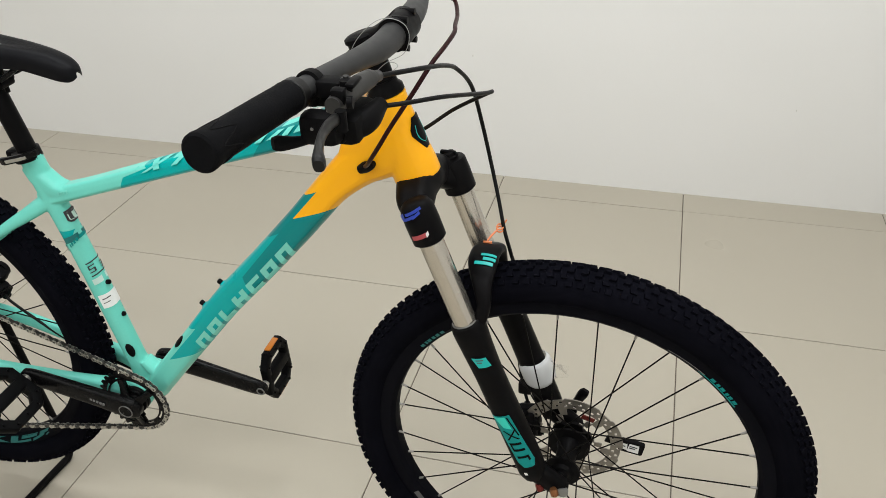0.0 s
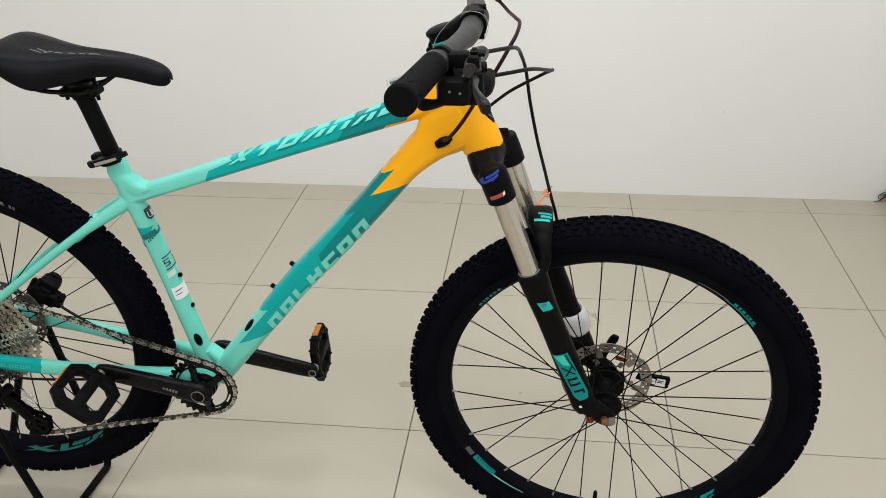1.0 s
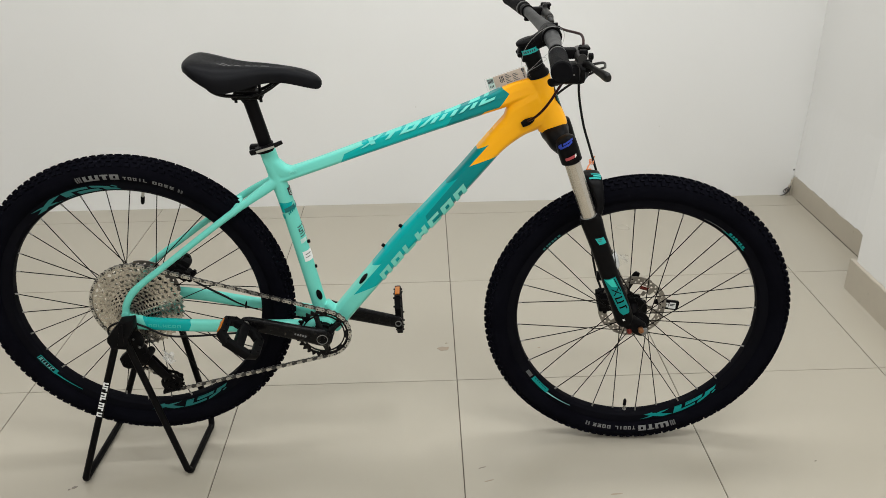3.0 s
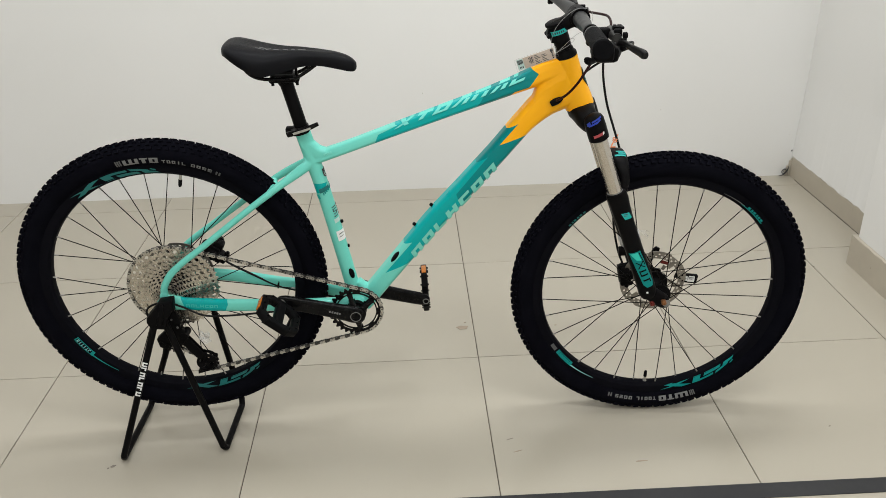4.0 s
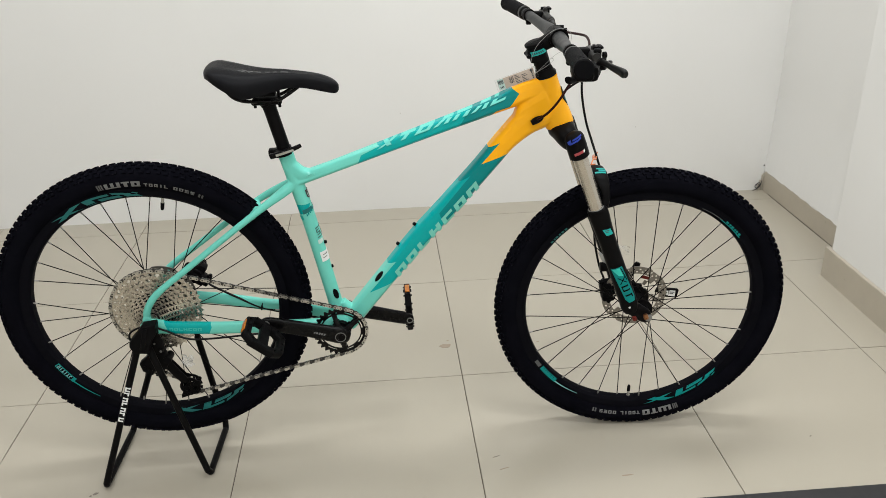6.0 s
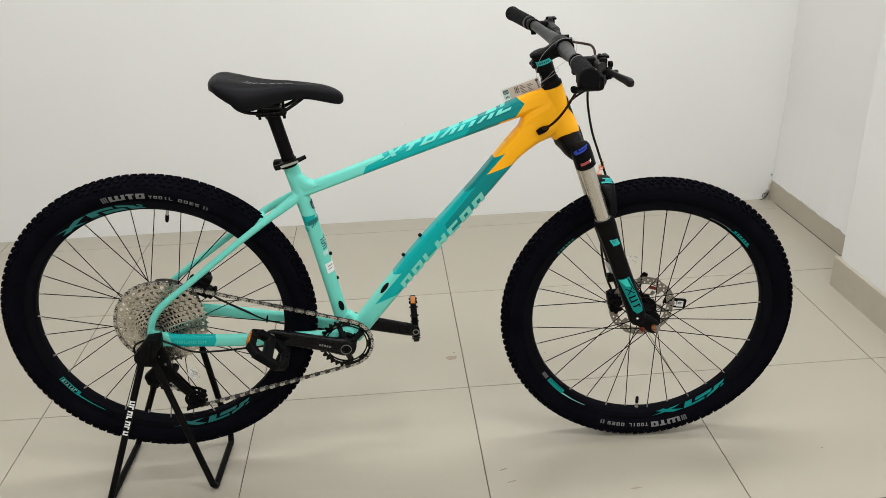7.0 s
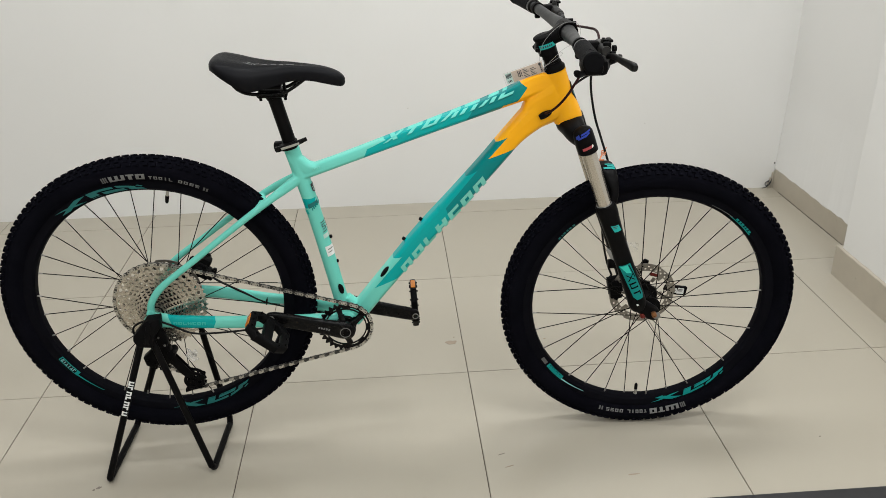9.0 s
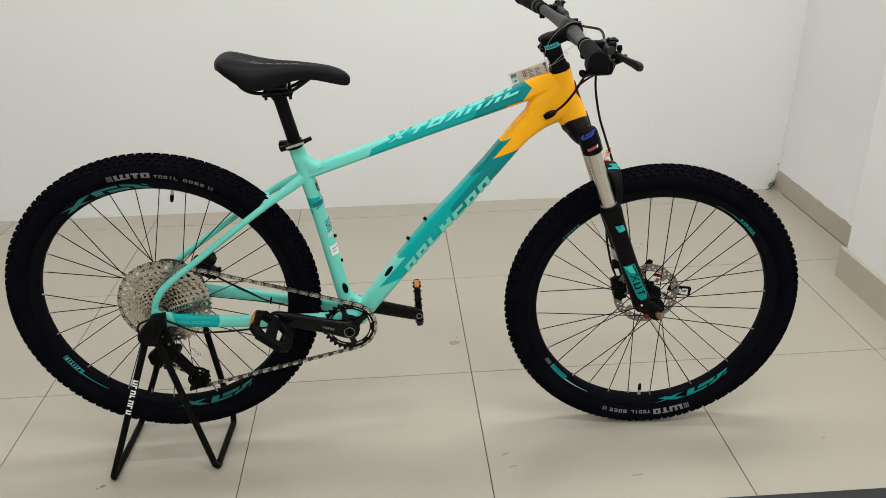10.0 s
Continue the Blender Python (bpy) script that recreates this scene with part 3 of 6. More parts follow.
decals("size_mark", SEAT, [[(0.2385 + 0.0045 * k, -1.28), (0.2410 + 0.0045 * k, -1.28), (0.2410 + 0.0045 * k, -1.03), (0.2385 + 0.0045 * k, -1.03)] for k in range(3)], M_DIMPRINT, "", 2, 2, 0.0008)
decal("film_mark", SEAT, [[(0.219, -1.12), (0.2290, -1.12), (0.2270, -0.36), (0.217, -0.36)]], M_CARDMINT, "scrap of pale film", 2, 4, 0.0007)
decal("sticker", SEAT, [[(0.172, -1.20), (0.197, -1.20), (0.197, -0.14), (0.172, -0.14)]], M_WHITE, "small white paper sticker on the seat tube", 3, 10, 0.0008)
decals("sticker_mark", SEAT, [[(0.1895, -0.95), (0.1912, -0.95), (0.1897, -0.40), (0.1880, -0.40)], [(0.1822, -0.85), (0.1836, -0.85), (0.1823, -0.36), (0.1809, -0.36)]], M_DIMPRINT, "", 2, 5, 0.0013)
decal("frame_mark", TOP, block_marks(0.045, 0.066, 0.2, 0.55, 4, 0.0, "XUXX"), M_MINT, "tiny pale marks", 2, 2)
STAY = Tube([(-0.752, -0.063, 0.404, 0.012, 0.006), (-0.735, -0.063, 0.4080, 0.0150, 0.007), (-0.700, -0.0625, 0.4055, 0.0158, 0.008), (-0.594, -0.060, 0.396, 0.0154, 0.0085), (-0.486, -0.052, 0.386, 0.0147, 0.0095)], 2.6)
decal("stay_mark", STAY, block_marks(0.062, 0.135, -0.20, 0.28, 7, 0.0, "UOLHCOU"), M_STAYMARK, "row of small mint marks on the chain stay", 2, 2, 0.0006)


def plug(tube, s, h, long, wide, tilt=0.0):
    """A black rubber plug over a cable hole in a tube's side."""
    bm = bmesh.new()
    n = 18
    ring = lambda k, lift: [bm.verts.new(tube.at(s + k * long * math.cos(a) + tilt * math.sin(a) * wide, h + k * wide * math.sin(a), lift)) for a in [2 * math.pi * i / n for i in range(n)]]
    rings = [ring(1.0, 0.0), ring(0.96, 0.0018), ring(0.6, 0.003)]
    for a, b in zip(rings, rings[1:]):
        for i in range(n):
            bm.faces.new((a[i], a[(i + 1) % n], b[(i + 1) % n], b[i]))
    bm.faces.new(rings[-1])
    return part("rubber_plug", bm, M_PLASTIC, frame_mesh, "black rubber cable hole plug")


plug(DOWN, 0.150, 0.80, 0.0165, 0.14, 0.008)
plug(SEAT, 0.083, -0.50, 0.0135, 0.30, 0.004)

for x, z, dx, dz in ((-0.123, 0.601, -0.766, 0.643), (-0.163, 0.554, -0.766, 0.643), (-0.329, 0.569, 0.98, 0.2), (-0.319, 0.506, 0.98, 0.2)):
    bm = bmesh.new()
    lathe(bm, (x, 0, z), (x + dx, 0, z + dz), [(-0.003, 0.0040), (0.0015, 0.0042), (0.0036, 0.0038), (0.0044, 0.0022)], 14)
    part("bottle_boss_bolt", bm, M_BLACK, frame_mesh)

# head badge and the headset cups
bm = bmesh.new()
lathe(bm, (0.1635, 0, 0.9475), (0.1695, 0, 0.929), [(0.0, 0.0185), (0.006, 0.0195), (0.011, 0.0235), (0.0175, 0.0238), (0.0195, 0.021)], 28)
part("headset_cup", bm, M_BLACK, bike, "black headset top cover")
bm = bmesh.new()
grid = []
for i in range(7):
    z = 0.905 - 0.042 * i / 6
    r = 0.0262 + (0.905 - z) * 0.06
    cx = 0.166 + (0.9385 - z) * 0.3225
    wide = 0.78 - 0.17 * abs(i - 2.6)
    grid.append([(cx + r * math.cos(a), r * math.sin(a), z) for a in [wide * (j / 4 - 1) for j in range(9)]])
shell(bm, grid, 0.0012)
part("head_badge", bm, M_BLACK, frame_mesh, "black badge on the front of the head tube")
bm = bmesh.new()
for side in (-1, 1):
    row = []
    for z, turn in ((0.871, 0.05), (0.877, 0.32), (0.885, 0.42), (0.895, 0.34)):
        r = 0.0270 + (0.905 - z) * 0.06
        row.append((0.166 + (0.9385 - z) * 0.3225 + r * math.cos(turn), side * r * math.sin(turn), z, 0.0008))
    sweep(bm, row, 6)
part("badge_mark", bm, M_TEAL, frame_mesh, "thin teal lines on the badge")

# ---- wheels ----
TYRE_R, TYRE_A, TYRE_B = 0.3185, 0.0270, 0.0290  # ring radius, section's half height and half width


def tyre_point(a, b, lift=0.0, mid=0.0):
    """A point of the tyre's skin: a round the wheel, b round its section (0 outermost, towards -y)."""
    r = TYRE_R + (TYRE_A + lift) * math.cos(b)
    return (r * math.cos(a), -(TYRE_B + lift) * math.sin(b) + mid, r * math.sin(a))


def build_tyre():
    bm = bmesh.new()
    n, m = 128, 18
    span = radians(142)
    rings = [[bm.verts.new(tyre_point(2 * math.pi * i / n, span * (2 * k / m - 1))) for k in range(m + 1)] for i in range(n)]
    for i in range(n):
        for k in range(m):
            bm.faces.new((rings[i][k], rings[i][k + 1], rings[(i + 1) % n][k + 1], rings[(i + 1) % n][k]))

    def knob(a, b, la, lb, high, skew=0.0):
        low, top = [], []
        for sa, sb in ((-1, -1), (1, -1), (1, 1), (-1, 1)):
            aa, bb = a + (sa * la + skew * sb * la) / 0.345, b + sb * lb / 0.0285
            low.append(bm.verts.new(tyre_point(aa, bb, -0.001)))
            top.append(bm.verts.new(tyre_point(a + (aa - a) * 0.84, b + (bb - b) * 0.84, high)))
        bm.faces.new(top)
        for k in range(4):
            bm.faces.new((low[k], low[(k + 1) % 4], top[(k + 1) % 4], top[k]))

    steps = 120
    for i in range(steps):
        a = 2 * math.pi * i / steps
        half = math.pi / steps
        odd = i % 2
        for side in (-1, 1):
            off = half if side > 0 else 0
            knob(a + off, side * 0.20, 0.0048, 0.0036, 0.0038, 0.15 * side)
            knob(a + off + half * 0.9, side * 0.54, 0.0042 + 0.0006 * odd, 0.0030, 0.0034, -0.2 * side)
            knob(a + off + 0.25 * half * odd, side * 0.87, 0.0050, 0.0030 + 0.0007 * odd, 0.0040)
    return bm


def build_rim():
    bm = bmesh.new()
    n = 96
    profile = [(0.2985, 0.0125), (0.2985, 0.0165), (0.2900, 0.0168), (0.2800, 0.0150), (0.2740, 0.0095), (0.2722, 0.0)]
    loop = profile + [(r, -y) for r, y in profile[-2::-1]]
    rings = [[bm.verts.new((r * math.cos(2 * math.pi * i / n), y, r * math.sin(2 * math.pi * i / n))) for r, y in loop] for i in range(n)]
    for i in range(n):
        for k in range(len(loop)):
            bm.faces.new((rings[i][k], rings[i][(k + 1) % len(loop)], rings[(i + 1) % n][(k + 1) % len(loop)], rings[(i + 1) % n][k]))
    return bm


def rim_face(r):
    """How far the rim's side stands out at the radius r."""
    return float(np.interp(r, [0.2722, 0.2740, 0.2800, 0.2900, 0.2985], [0.0, 0.0095, 0.0150, 0.0168, 0.0165])) + 0.0005


def rim_mark(wheel, material, quads, label=""):
    """Flat marks on the rim's near side; each quad has corners (degrees, radius)."""
    bm = bmesh.new()
    for q in quads:
        a, b, c, d = [np.array(p, float) for p in q]
        n = max(2, int(abs(b[0] - a[0]) / 2) + 1)
        grid = []
        for i in range(n + 1):
            row = []
            for j in range(4):
                ang, r = (a * (1 - i / n) + b * (i / n)) * (1 - j / 3) + (d * (1 - i / n) + c * (i / n)) * (j / 3)
                row.append((r * math.cos(radians(ang)), -rim_face(r), r * math.sin(radians(ang))))
            grid.append(row)
        shell(bm, grid, 0.0002)
    return part("rim_mark", bm, material, wheel, label, 60)


def tyre_mark(wheel, material, quads, label=""):
    """Printed marks on the tyre's near sidewall; corners (degrees, radius)."""
    bm = bmesh.new()
    for q in quads:
        a, b, c, d = [np.array(p, float) for p in q]
        n = max(1, int(abs(b[0] - a[0]) / 1.5) + 1)
        grid = []
        for i in range(n + 1):
            row = []
            for j in range(3):
                ang, r = (a * (1 - i / n) + b * (i / n)) * (1 - j / 2) + (d * (1 - i / n) + c * (i / n)) * (j / 2)
                x = max(-1, min(1, (r - TYRE_R) / (TYRE_A + 0.0005)))
                row.append(tyre_point(radians(ang), math.acos(x), 0.0005))
            grid.append(row)
        shell(bm, grid, 0.0002)
    return part("sidewall_mark", bm, material, wheel, label, 60)


def arc_row(a0, a1, r0, r1, widths, gap=0.25):
    """Quads side by side from a0 to a1 degrees, of the relative widths given."""
    total, out, at = sum(widths), [], a0
    for wd in widths:
        step = (a1 - a0) * wd / total
        out.append([(at, r0), (at + step * (1 - gap), r0), (at + step * (1 - gap), r1), (at, r1)])
        at += step
    return out


def arc_marks(a0, a1, r0, r1, kinds):
    """Plain angular marks in a row along an arc, each a few strokes."""
    out, step = [], (a1 - a0) / len(kinds)
    for k, kind in enumerate(kinds):
        a, b = a0 + step * k, a0 + step * (k + 0.72)
        t, g = (b - a) * 0.32, (r1 - r0) * 0.22

        def q(x0, x1, y0, y1):
            out.append([(x0, y0), (x1, y0), (x1, y1), (x0, y1)])
        if kind == "I":
            q(a + t, b - t, r0, r1)
        elif kind == "O":
            q(a, b, r1 - g, r1), q(a, b, r0, r0 + g), q(a, a + t, r0 + g, r1 - g), q(b - t, b, r0 + g, r1 - g)
        elif kind == "L":
            q(a, a + t, r0, r1), q(a + t, b, r0, r0 + g)
        elif kind == "T":
            q(a, b, r1 - g, r1), q((a + b - t) / 2, (a + b + t) / 2, r0, r1 - g)
        else:
            q(a, b, r1 - g, r1), q(a, b, r0, r0 + g), q(a, b, (r0 + r1 - g) / 2, (r0 + r1 + g) / 2), q(a, a + t, (r0 + r1) / 2, r1 - g)
    return out


TYRE_MESH = mesh_of("tyre", build_tyre(), M_RUBBER, 35)
RIM_MESH = mesh_of("wheel", build_rim(), M_RIM, 30)


def spokes(wheel, phase, flange_near, flange_far, odd, wide_near, wide_far):
    for j in range(32):
        near = j % 2 == odd
        lead = -1 if ((j + odd) // 2) % 2 else 1
        a = radians(phase + 11.25 * j)
        b = a + lead * radians(66)
        r = flange_near if near else flange_far
        start = Vector((r * math.cos(b), -wide_near if near else wide_far, r * math.sin(b)))
        end = Vector((0.2735 * math.cos(a), (-0.004 if near else 0.004), 0.2735 * math.sin(a)))
        bm = bmesh.new()
        rod(bm, start, end, 0.0011, segs=6)
        spoke = part("spoke", bm, M_SPOKE, wheel, "", 60)
        bm = bmesh.new()
        rod(bm, start.lerp(end, 1 - 0.010 / (end - start).length), end, 0.0017, 0.0020, 6)
        part("nipple", bm, M_NIPPLE, spoke, "small dull metal spoke nipple", 60)


def valve(wheel, degrees):
    a = radians(degrees)
    d = Vector((math.cos(a), 0, math.sin(a)))
    bm = bmesh.new()
    lathe(bm, d * 0.274, d * 0.2, [(0, 0.0045), (0.0025, 0.0045), (0.003, 0.0032), (0.016, 0.0032)], 12)
    stem = part("valve", bm, M_STEEL, wheel, "metal inner tube valve with a black cap")
    bm = bmesh.new()
    lathe(bm, d * 0.259, d * 0.2, [(0, 0.0042), (0.013, 0.0040), (0.017, 0.0026)], 12)
    part("valve_cap", bm, M_PLASTIC, wheel, "black valve cap")


def rotor(wheel, y, r=0.080):
    """A wavy steel ring drilled with two rows of small holes, on slanted arms, and its black carrier."""
    n = 180

    def keep(i, j):
        if i in (0, 1, 2):
            return (j + 5 * i) % 30 < 6
        if i == 4:
            return j % 6 not in (1, 2)
        if i == 6:
            return j % 6 not in (4, 5)
        return True
    bm = bmesh.new()
    polar_plate(bm, [0.026, 0.036, 0.048, 0.0610, 0.0640, 0.0680, 0.0705, 0.0745, r], n, y - 0.0009, y + 0.0009, keep, lambda j: 1.0 if j % 30 < 21 else 0.966)
    disc = part("brake_rotor", bm, M_ROTOR, wheel, "drilled steel disc brake rotor")
    bm = bmesh.new()
    polar_plate(bm, [0.012, 0.0335], 48, y - 0.0030, y + 0.0030, None, lambda j: 1.0 if j % 8 < 5 else 0.86)
    part("rotor_carrier", bm, M_BLACK, disc, "black rotor carrier")


def make_wheel(x, z, turn):
    w = new("wheel", RIM_MESH)
    w.parent = bike
    w.matrix_basis = pose(x, 0, z, 0, 0, turn) @ Matrix.Scale(1.0135, 4)
    t = new("tyre", TYRE_MESH)
    t.parent = w
    return w


front = tagged(make_wheel(*AXLE_F, -3.5), "black front wheel with a knobbly tyre")
tagged(front.children[0], "black knobbly mountain bike tyre")
rear = tagged(make_wheel(*AXLE_R, 0.0), "black rear wheel with a knobbly tyre")
spokes(front, 5.0, 0.024, 0.029, 0, 0.031, 0.024)
spokes(rear, 5.2, 0.029, 0.026, 1, 0.020, 0.033)
valve(front, -90.5)
valve(rear, 78.5)
bm = bmesh.new()
lathe(bm, (0, -0.050, 0), (0, 1, 0), [(0, 0.009), (0.008, 0.010), (0.010, 0.015), (0.016, 0.018), (0.017, 0.0275), (0.021, 0.0275), (0.024, 0.0155), (0.060, 0.0155), (0.071, 0.019), (0.072, 0.0325), (0.076, 0.0325), (0.080, 0.021), (0.092, 0.019), (0.094, 0.010), (0.102, 0.009)], 24)
part("hub", bm, M_BLACK, front, "black front hub")
rotor(front, 0.0385)
bm = bmesh.new()
lathe(bm, (0, -0.056, 0), (0, 1, 0), [(0, 0.007), (0.033, 0.0112), (0.0335, 0.016), (0.034, 0.0325), (0.038, 0.0325), (0.041, 0.018), (0.080, 0.018), (0.086, 0.0295), (0.090, 0.0295), (0.094, 0.018), (0.108, 0.010)], 24)
part("hub", bm, M_BLACK, rear, "black rear hub")
rotor(rear, 0.043)

# marks on rims and sidewalls
def rim_box(a, b, r0, r1):
    return [(a, r0), (b, r0), (b, r1), (a, r1)]


rim_mark(front, M_TEALMID, [rim_box(-144, -133, 0.279, 0.290)], "teal box on the rim")
rim_mark(front, M_RIMPALE, [[(-133, 0.2862), (-119, 0.2852), (-119, 0.2860), (-133, 0.2892)]], "pale tapering line along the rim")
rim_mark(front, M_RIM, arc_row(-143, -134, 0.2815, 0.2875, [1, 0.8, 1, 0.5, 1, 1], 0.4))
rim_mark(front, M_DIMPRINT, [[(-149, 0.281), (-145.2, 0.281), (-145.2, 0.290), (-149, 0.290)]])
RIM_LOW, RIM_HIGH = 0.2785, 0.2935
GLYPH = [  # jagged strokes: degrees along, and 0 (inner edge) to 1 (outer edge) across
    [(0, 0.92), (5, 0.70), (15, 0.0), (10, 0.08)], [(2, 0.18), (6, 0.0), (15.5, 0.94), (10.5, 1.0)],
    [(15.8, 1.0), (19.5, 1.0), (21.5, 0.0), (17.6, 0.0)], [(19.4, 1.0), (27, 0.90), (27.5, 0.58), (20, 0.68)],
    [(22.4, 0.46), (23.6, 0.0), (33, 0.0), (31.5, 0.36)], [(28, 0.95), (36, 0.52), (37, 0.20), (29, 0.60)],
    [(33.2, 0.36), (34.6, 0.0), (41, 0.0), (39, 0.30)], [(36.6, 0.60), (38.8, 0.42), (39.4, 0.54), (37.2, 0.72)]]
SHARD = [[(p, RIM_LOW + (RIM_HIGH - RIM_LOW) * v) for p, v in q] for q in GLYPH]
turned = lambda a0, k=1.0: [[(a0 + k * p, r) for p, r in q] for q in SHARD]
rim_mark(front, M_TEALMID, turned(-83), "jagged teal rim graphic")
rim_mark(front, M_PRINT, [[(64, 0.2812), (52, 0.2815), (52, 0.2826), (64, 0.2818)]], "thin pale rim line")
rim_mark(front, M_TEALMID, [[(54, 0.2800), (39, 0.2790), (39, 0.2815), (52, 0.2812)]], "thin teal rim line")
rim_mark(front, M_TEALMID, arc_row(50, 39, 0.2822, 0.2868, [1, 0.7, 1, 0.6, 0.8, 1], 0.35), "small teal rim mark")
rim_mark(front, M_TEALDIM, arc_row(141, 130, 0.2790, 0.2838, [1, 0.6, 1, 0.8, 1, 1], 0.35), "small teal rim mark")
rim_mark(rear, M_TEALMID, [rim_box(-152.5, -141, 0.2790, 0.2804), rim_box(-152.5, -141, 0.2888, 0.2900), rim_box(-152.5, -152.0, 0.2804, 0.2888), rim_box(-142.6, -141, 0.2804, 0.2888), [(-141, 0.2862), (-127, 0.2852), (-127, 0.2860), (-141, 0.2892)]], "teal outlined box and a tapering line on the rim")
rim_mark(rear, M_RIMPALE, arc_marks(-151.5, -142.8, 0.2814, 0.2880, "EITITL"), "small pale bars in the teal box")
rim_mark(rear, M_TEALDIM, turned(-94), "jagged teal rim graphic")
rim_mark(rear, M_TEALDIM, turned(129, -1.04), "jagged teal rim graphic")
for wheel, a0, k in ((rear, 99.8, -1), (front, -70.6, -1)):
    tyre_mark(wheel, M_DIMPRINT, arc_row(a0 - k * 3.0, a0 - k * 0.5, 0.305, 0.318, [1, 1, 1], 0.3))
    big = []
    for w0, w1, kind in ((0, 6.0, "W"), (6.6, 9.6, "T"), (10.2, 13.6, "B")):
        lo, hi = 0.3045, 0.3175
        mid = (w0 + w1) / 2
        g = 0.0032
        q = lambda x0, x1, y0, y1: big.append([(a0 + k * x0, y0), (a0 + k * x1, y0), (a0 + k * x1, y1), (a0 + k * x0, y1)])
        if kind == "W":
            q(w0, w1, lo, lo + g), q(w0, w0 + 1.3, lo + g, hi), q(mid - 0.65, mid + 0.65, lo + g, hi), q(w1 - 1.3, w1, lo + g, hi)
        elif kind == "T":
            q(w0, w1, hi - g, hi), q(mid - 0.7, mid + 0.7, lo, hi - g)
        else:
            q(w0, w1, lo, lo + g), q(w0, w1, hi - g, hi), q(w0, w0 + 1.3, lo + g, hi - g), q(w1 - 1.2, w1, lo + g, hi - g)
    for n0, n1 in ((0, 4), (4, 6), (6, 10)):
        tyre_mark(wheel, M_PRINT, big[n0:n1], "block of grey sidewall print")
    for kinds, start, span in (("TOOIL", 15.0, 9.6), ("OOSS", 26.2, 8.8)):
        for i, kind in enumerate(kinds):
            step = span / len(kinds)
            tyre_mark(wheel, M_PRINT, arc_marks(a0 + k * (start + i * step), a0 + k * (start + (i + 1) * step), 0.3050, 0.3128, kind), "small grey sidewall print")
    tyre_mark(wheel, M_DIMPRINT, arc_row(a0 + k * 36.0, a0 + k * 38.4, 0.304, 0.313, [1, 1], 0.4))

# ---- cassette ----
TEETH = [51, 45, 39, 34, 30, 26, 23, 20, 17, 15, 13, 11]
for k, teeth in enumerate(TEETH):
    pr = teeth * 0.0127 / (2 * math.pi)
    y = -0.0205 - 0.00345 * k
    n = teeth * 6
    inner = max(0.0155, (TEETH[k + 2] if k < 10 else 9) * 0.0127 / (2 * math.pi) - 0.006)
    if k < 5:
        rings = [min(inner, pr - 0.022), pr - 0.0178, pr - 0.0160, pr - 0.0105, pr - 0.0086, pr - 0.0045, pr + 0.0026]
    else:
        rings = [inner, inner + 0.35 * (pr - inner) - 0.001, pr - 0.0050, pr + 0.0026]

    def keep(i, j, k=k):
        m = (j + 4 * k) % (10 if k % 2 else 9)
        if k < 5 and i in (1, 3):
            return m not in (3, 4, 5)
        if k < 5 and i == 2:
            return m not in (2, 3, 4, 5, 6)
        if k < 5 and i == 0:
            return (j + 3 * k) % 16 < 9
        return not (5 <= k < 8 and i == 1 and m < 3)

    foot = (pr - 0.0030) / (pr + 0.0026)
    bm = bmesh.new()
    polar_plate(bm, rings, n, y - 0.0009, y + 0.0009, keep, lambda j, foot=foot: (foot, foot, 0.45 + 0.55 * foot, 1.0, 0.45 + 0.55 * foot, foot)[j % 6])
    part("sprocket", bm, M_CASS, rear)
bm = bmesh.new()
lathe(bm, (0, -0.0635, 0), (0, 1, 0), [(0.004, 0.008), (0.0045, 0.0115), (0.0060, 0.0118), (0.044, 0.0118)], 20)
part("lock_ring", bm, M_CASS, rear, "steel cassette lock ring")
# spacers widened almost to the tooth roots; their black stands in for gap shade
for k in range(4, 11):
    r = TEETH[k + 1] * 0.0127 / (2 * math.pi) - 0.0006
    bm = bmesh.new()
    lathe(bm, (0, -0.0214 - 0.00345 * k, 0), (0, -1, 0), [(0, r - 0.0005), (0.0002, r), (0.0013, r), (0.0015, r - 0.0005)], 36)
    part("cassette_spacer", bm, M_BLACK, rear, "black spacer, widened to imitate the shade between two sprockets")

# ---- cranks, chainring, pedals ----
DL = Vector((0.169, 0, -0.058)).normalized()
END_R, END_L = Vector((BB[0], 0, BB[1])) - DL * 0.1725, Vector((BB[0], 0, BB[1])) + DL * 0.1755


def crank(sign, end, y0, y1):
    bm = bmesh.new()
    a, b = Vector((BB[0], y0, BB[1])), Vector((end.x, y1, end.z))
    d = (b - a).normalized()
    rows = []
    for s, up, wide in ((-0.022, 0.010, 0.006), (-0.016, 0.0165, 0.0085), (0.0, 0.0215, 0.0105), (0.02, 0.0205, 0.010), (0.05, 0.0185, 0.009), (0.12, 0.0172, 0.008), (0.155, 0.0168, 0.0076), (0.172, 0.0152, 0.007), (0.182, 0.0105, 0.0065), (0.186, 0.004, 0.005)):
        p = a + d * s
        rows.append((p.x, p.y, p.z, up, wide))
    sweep(bm, rows, 20, Y, 3.2, True, 5)
    return bm


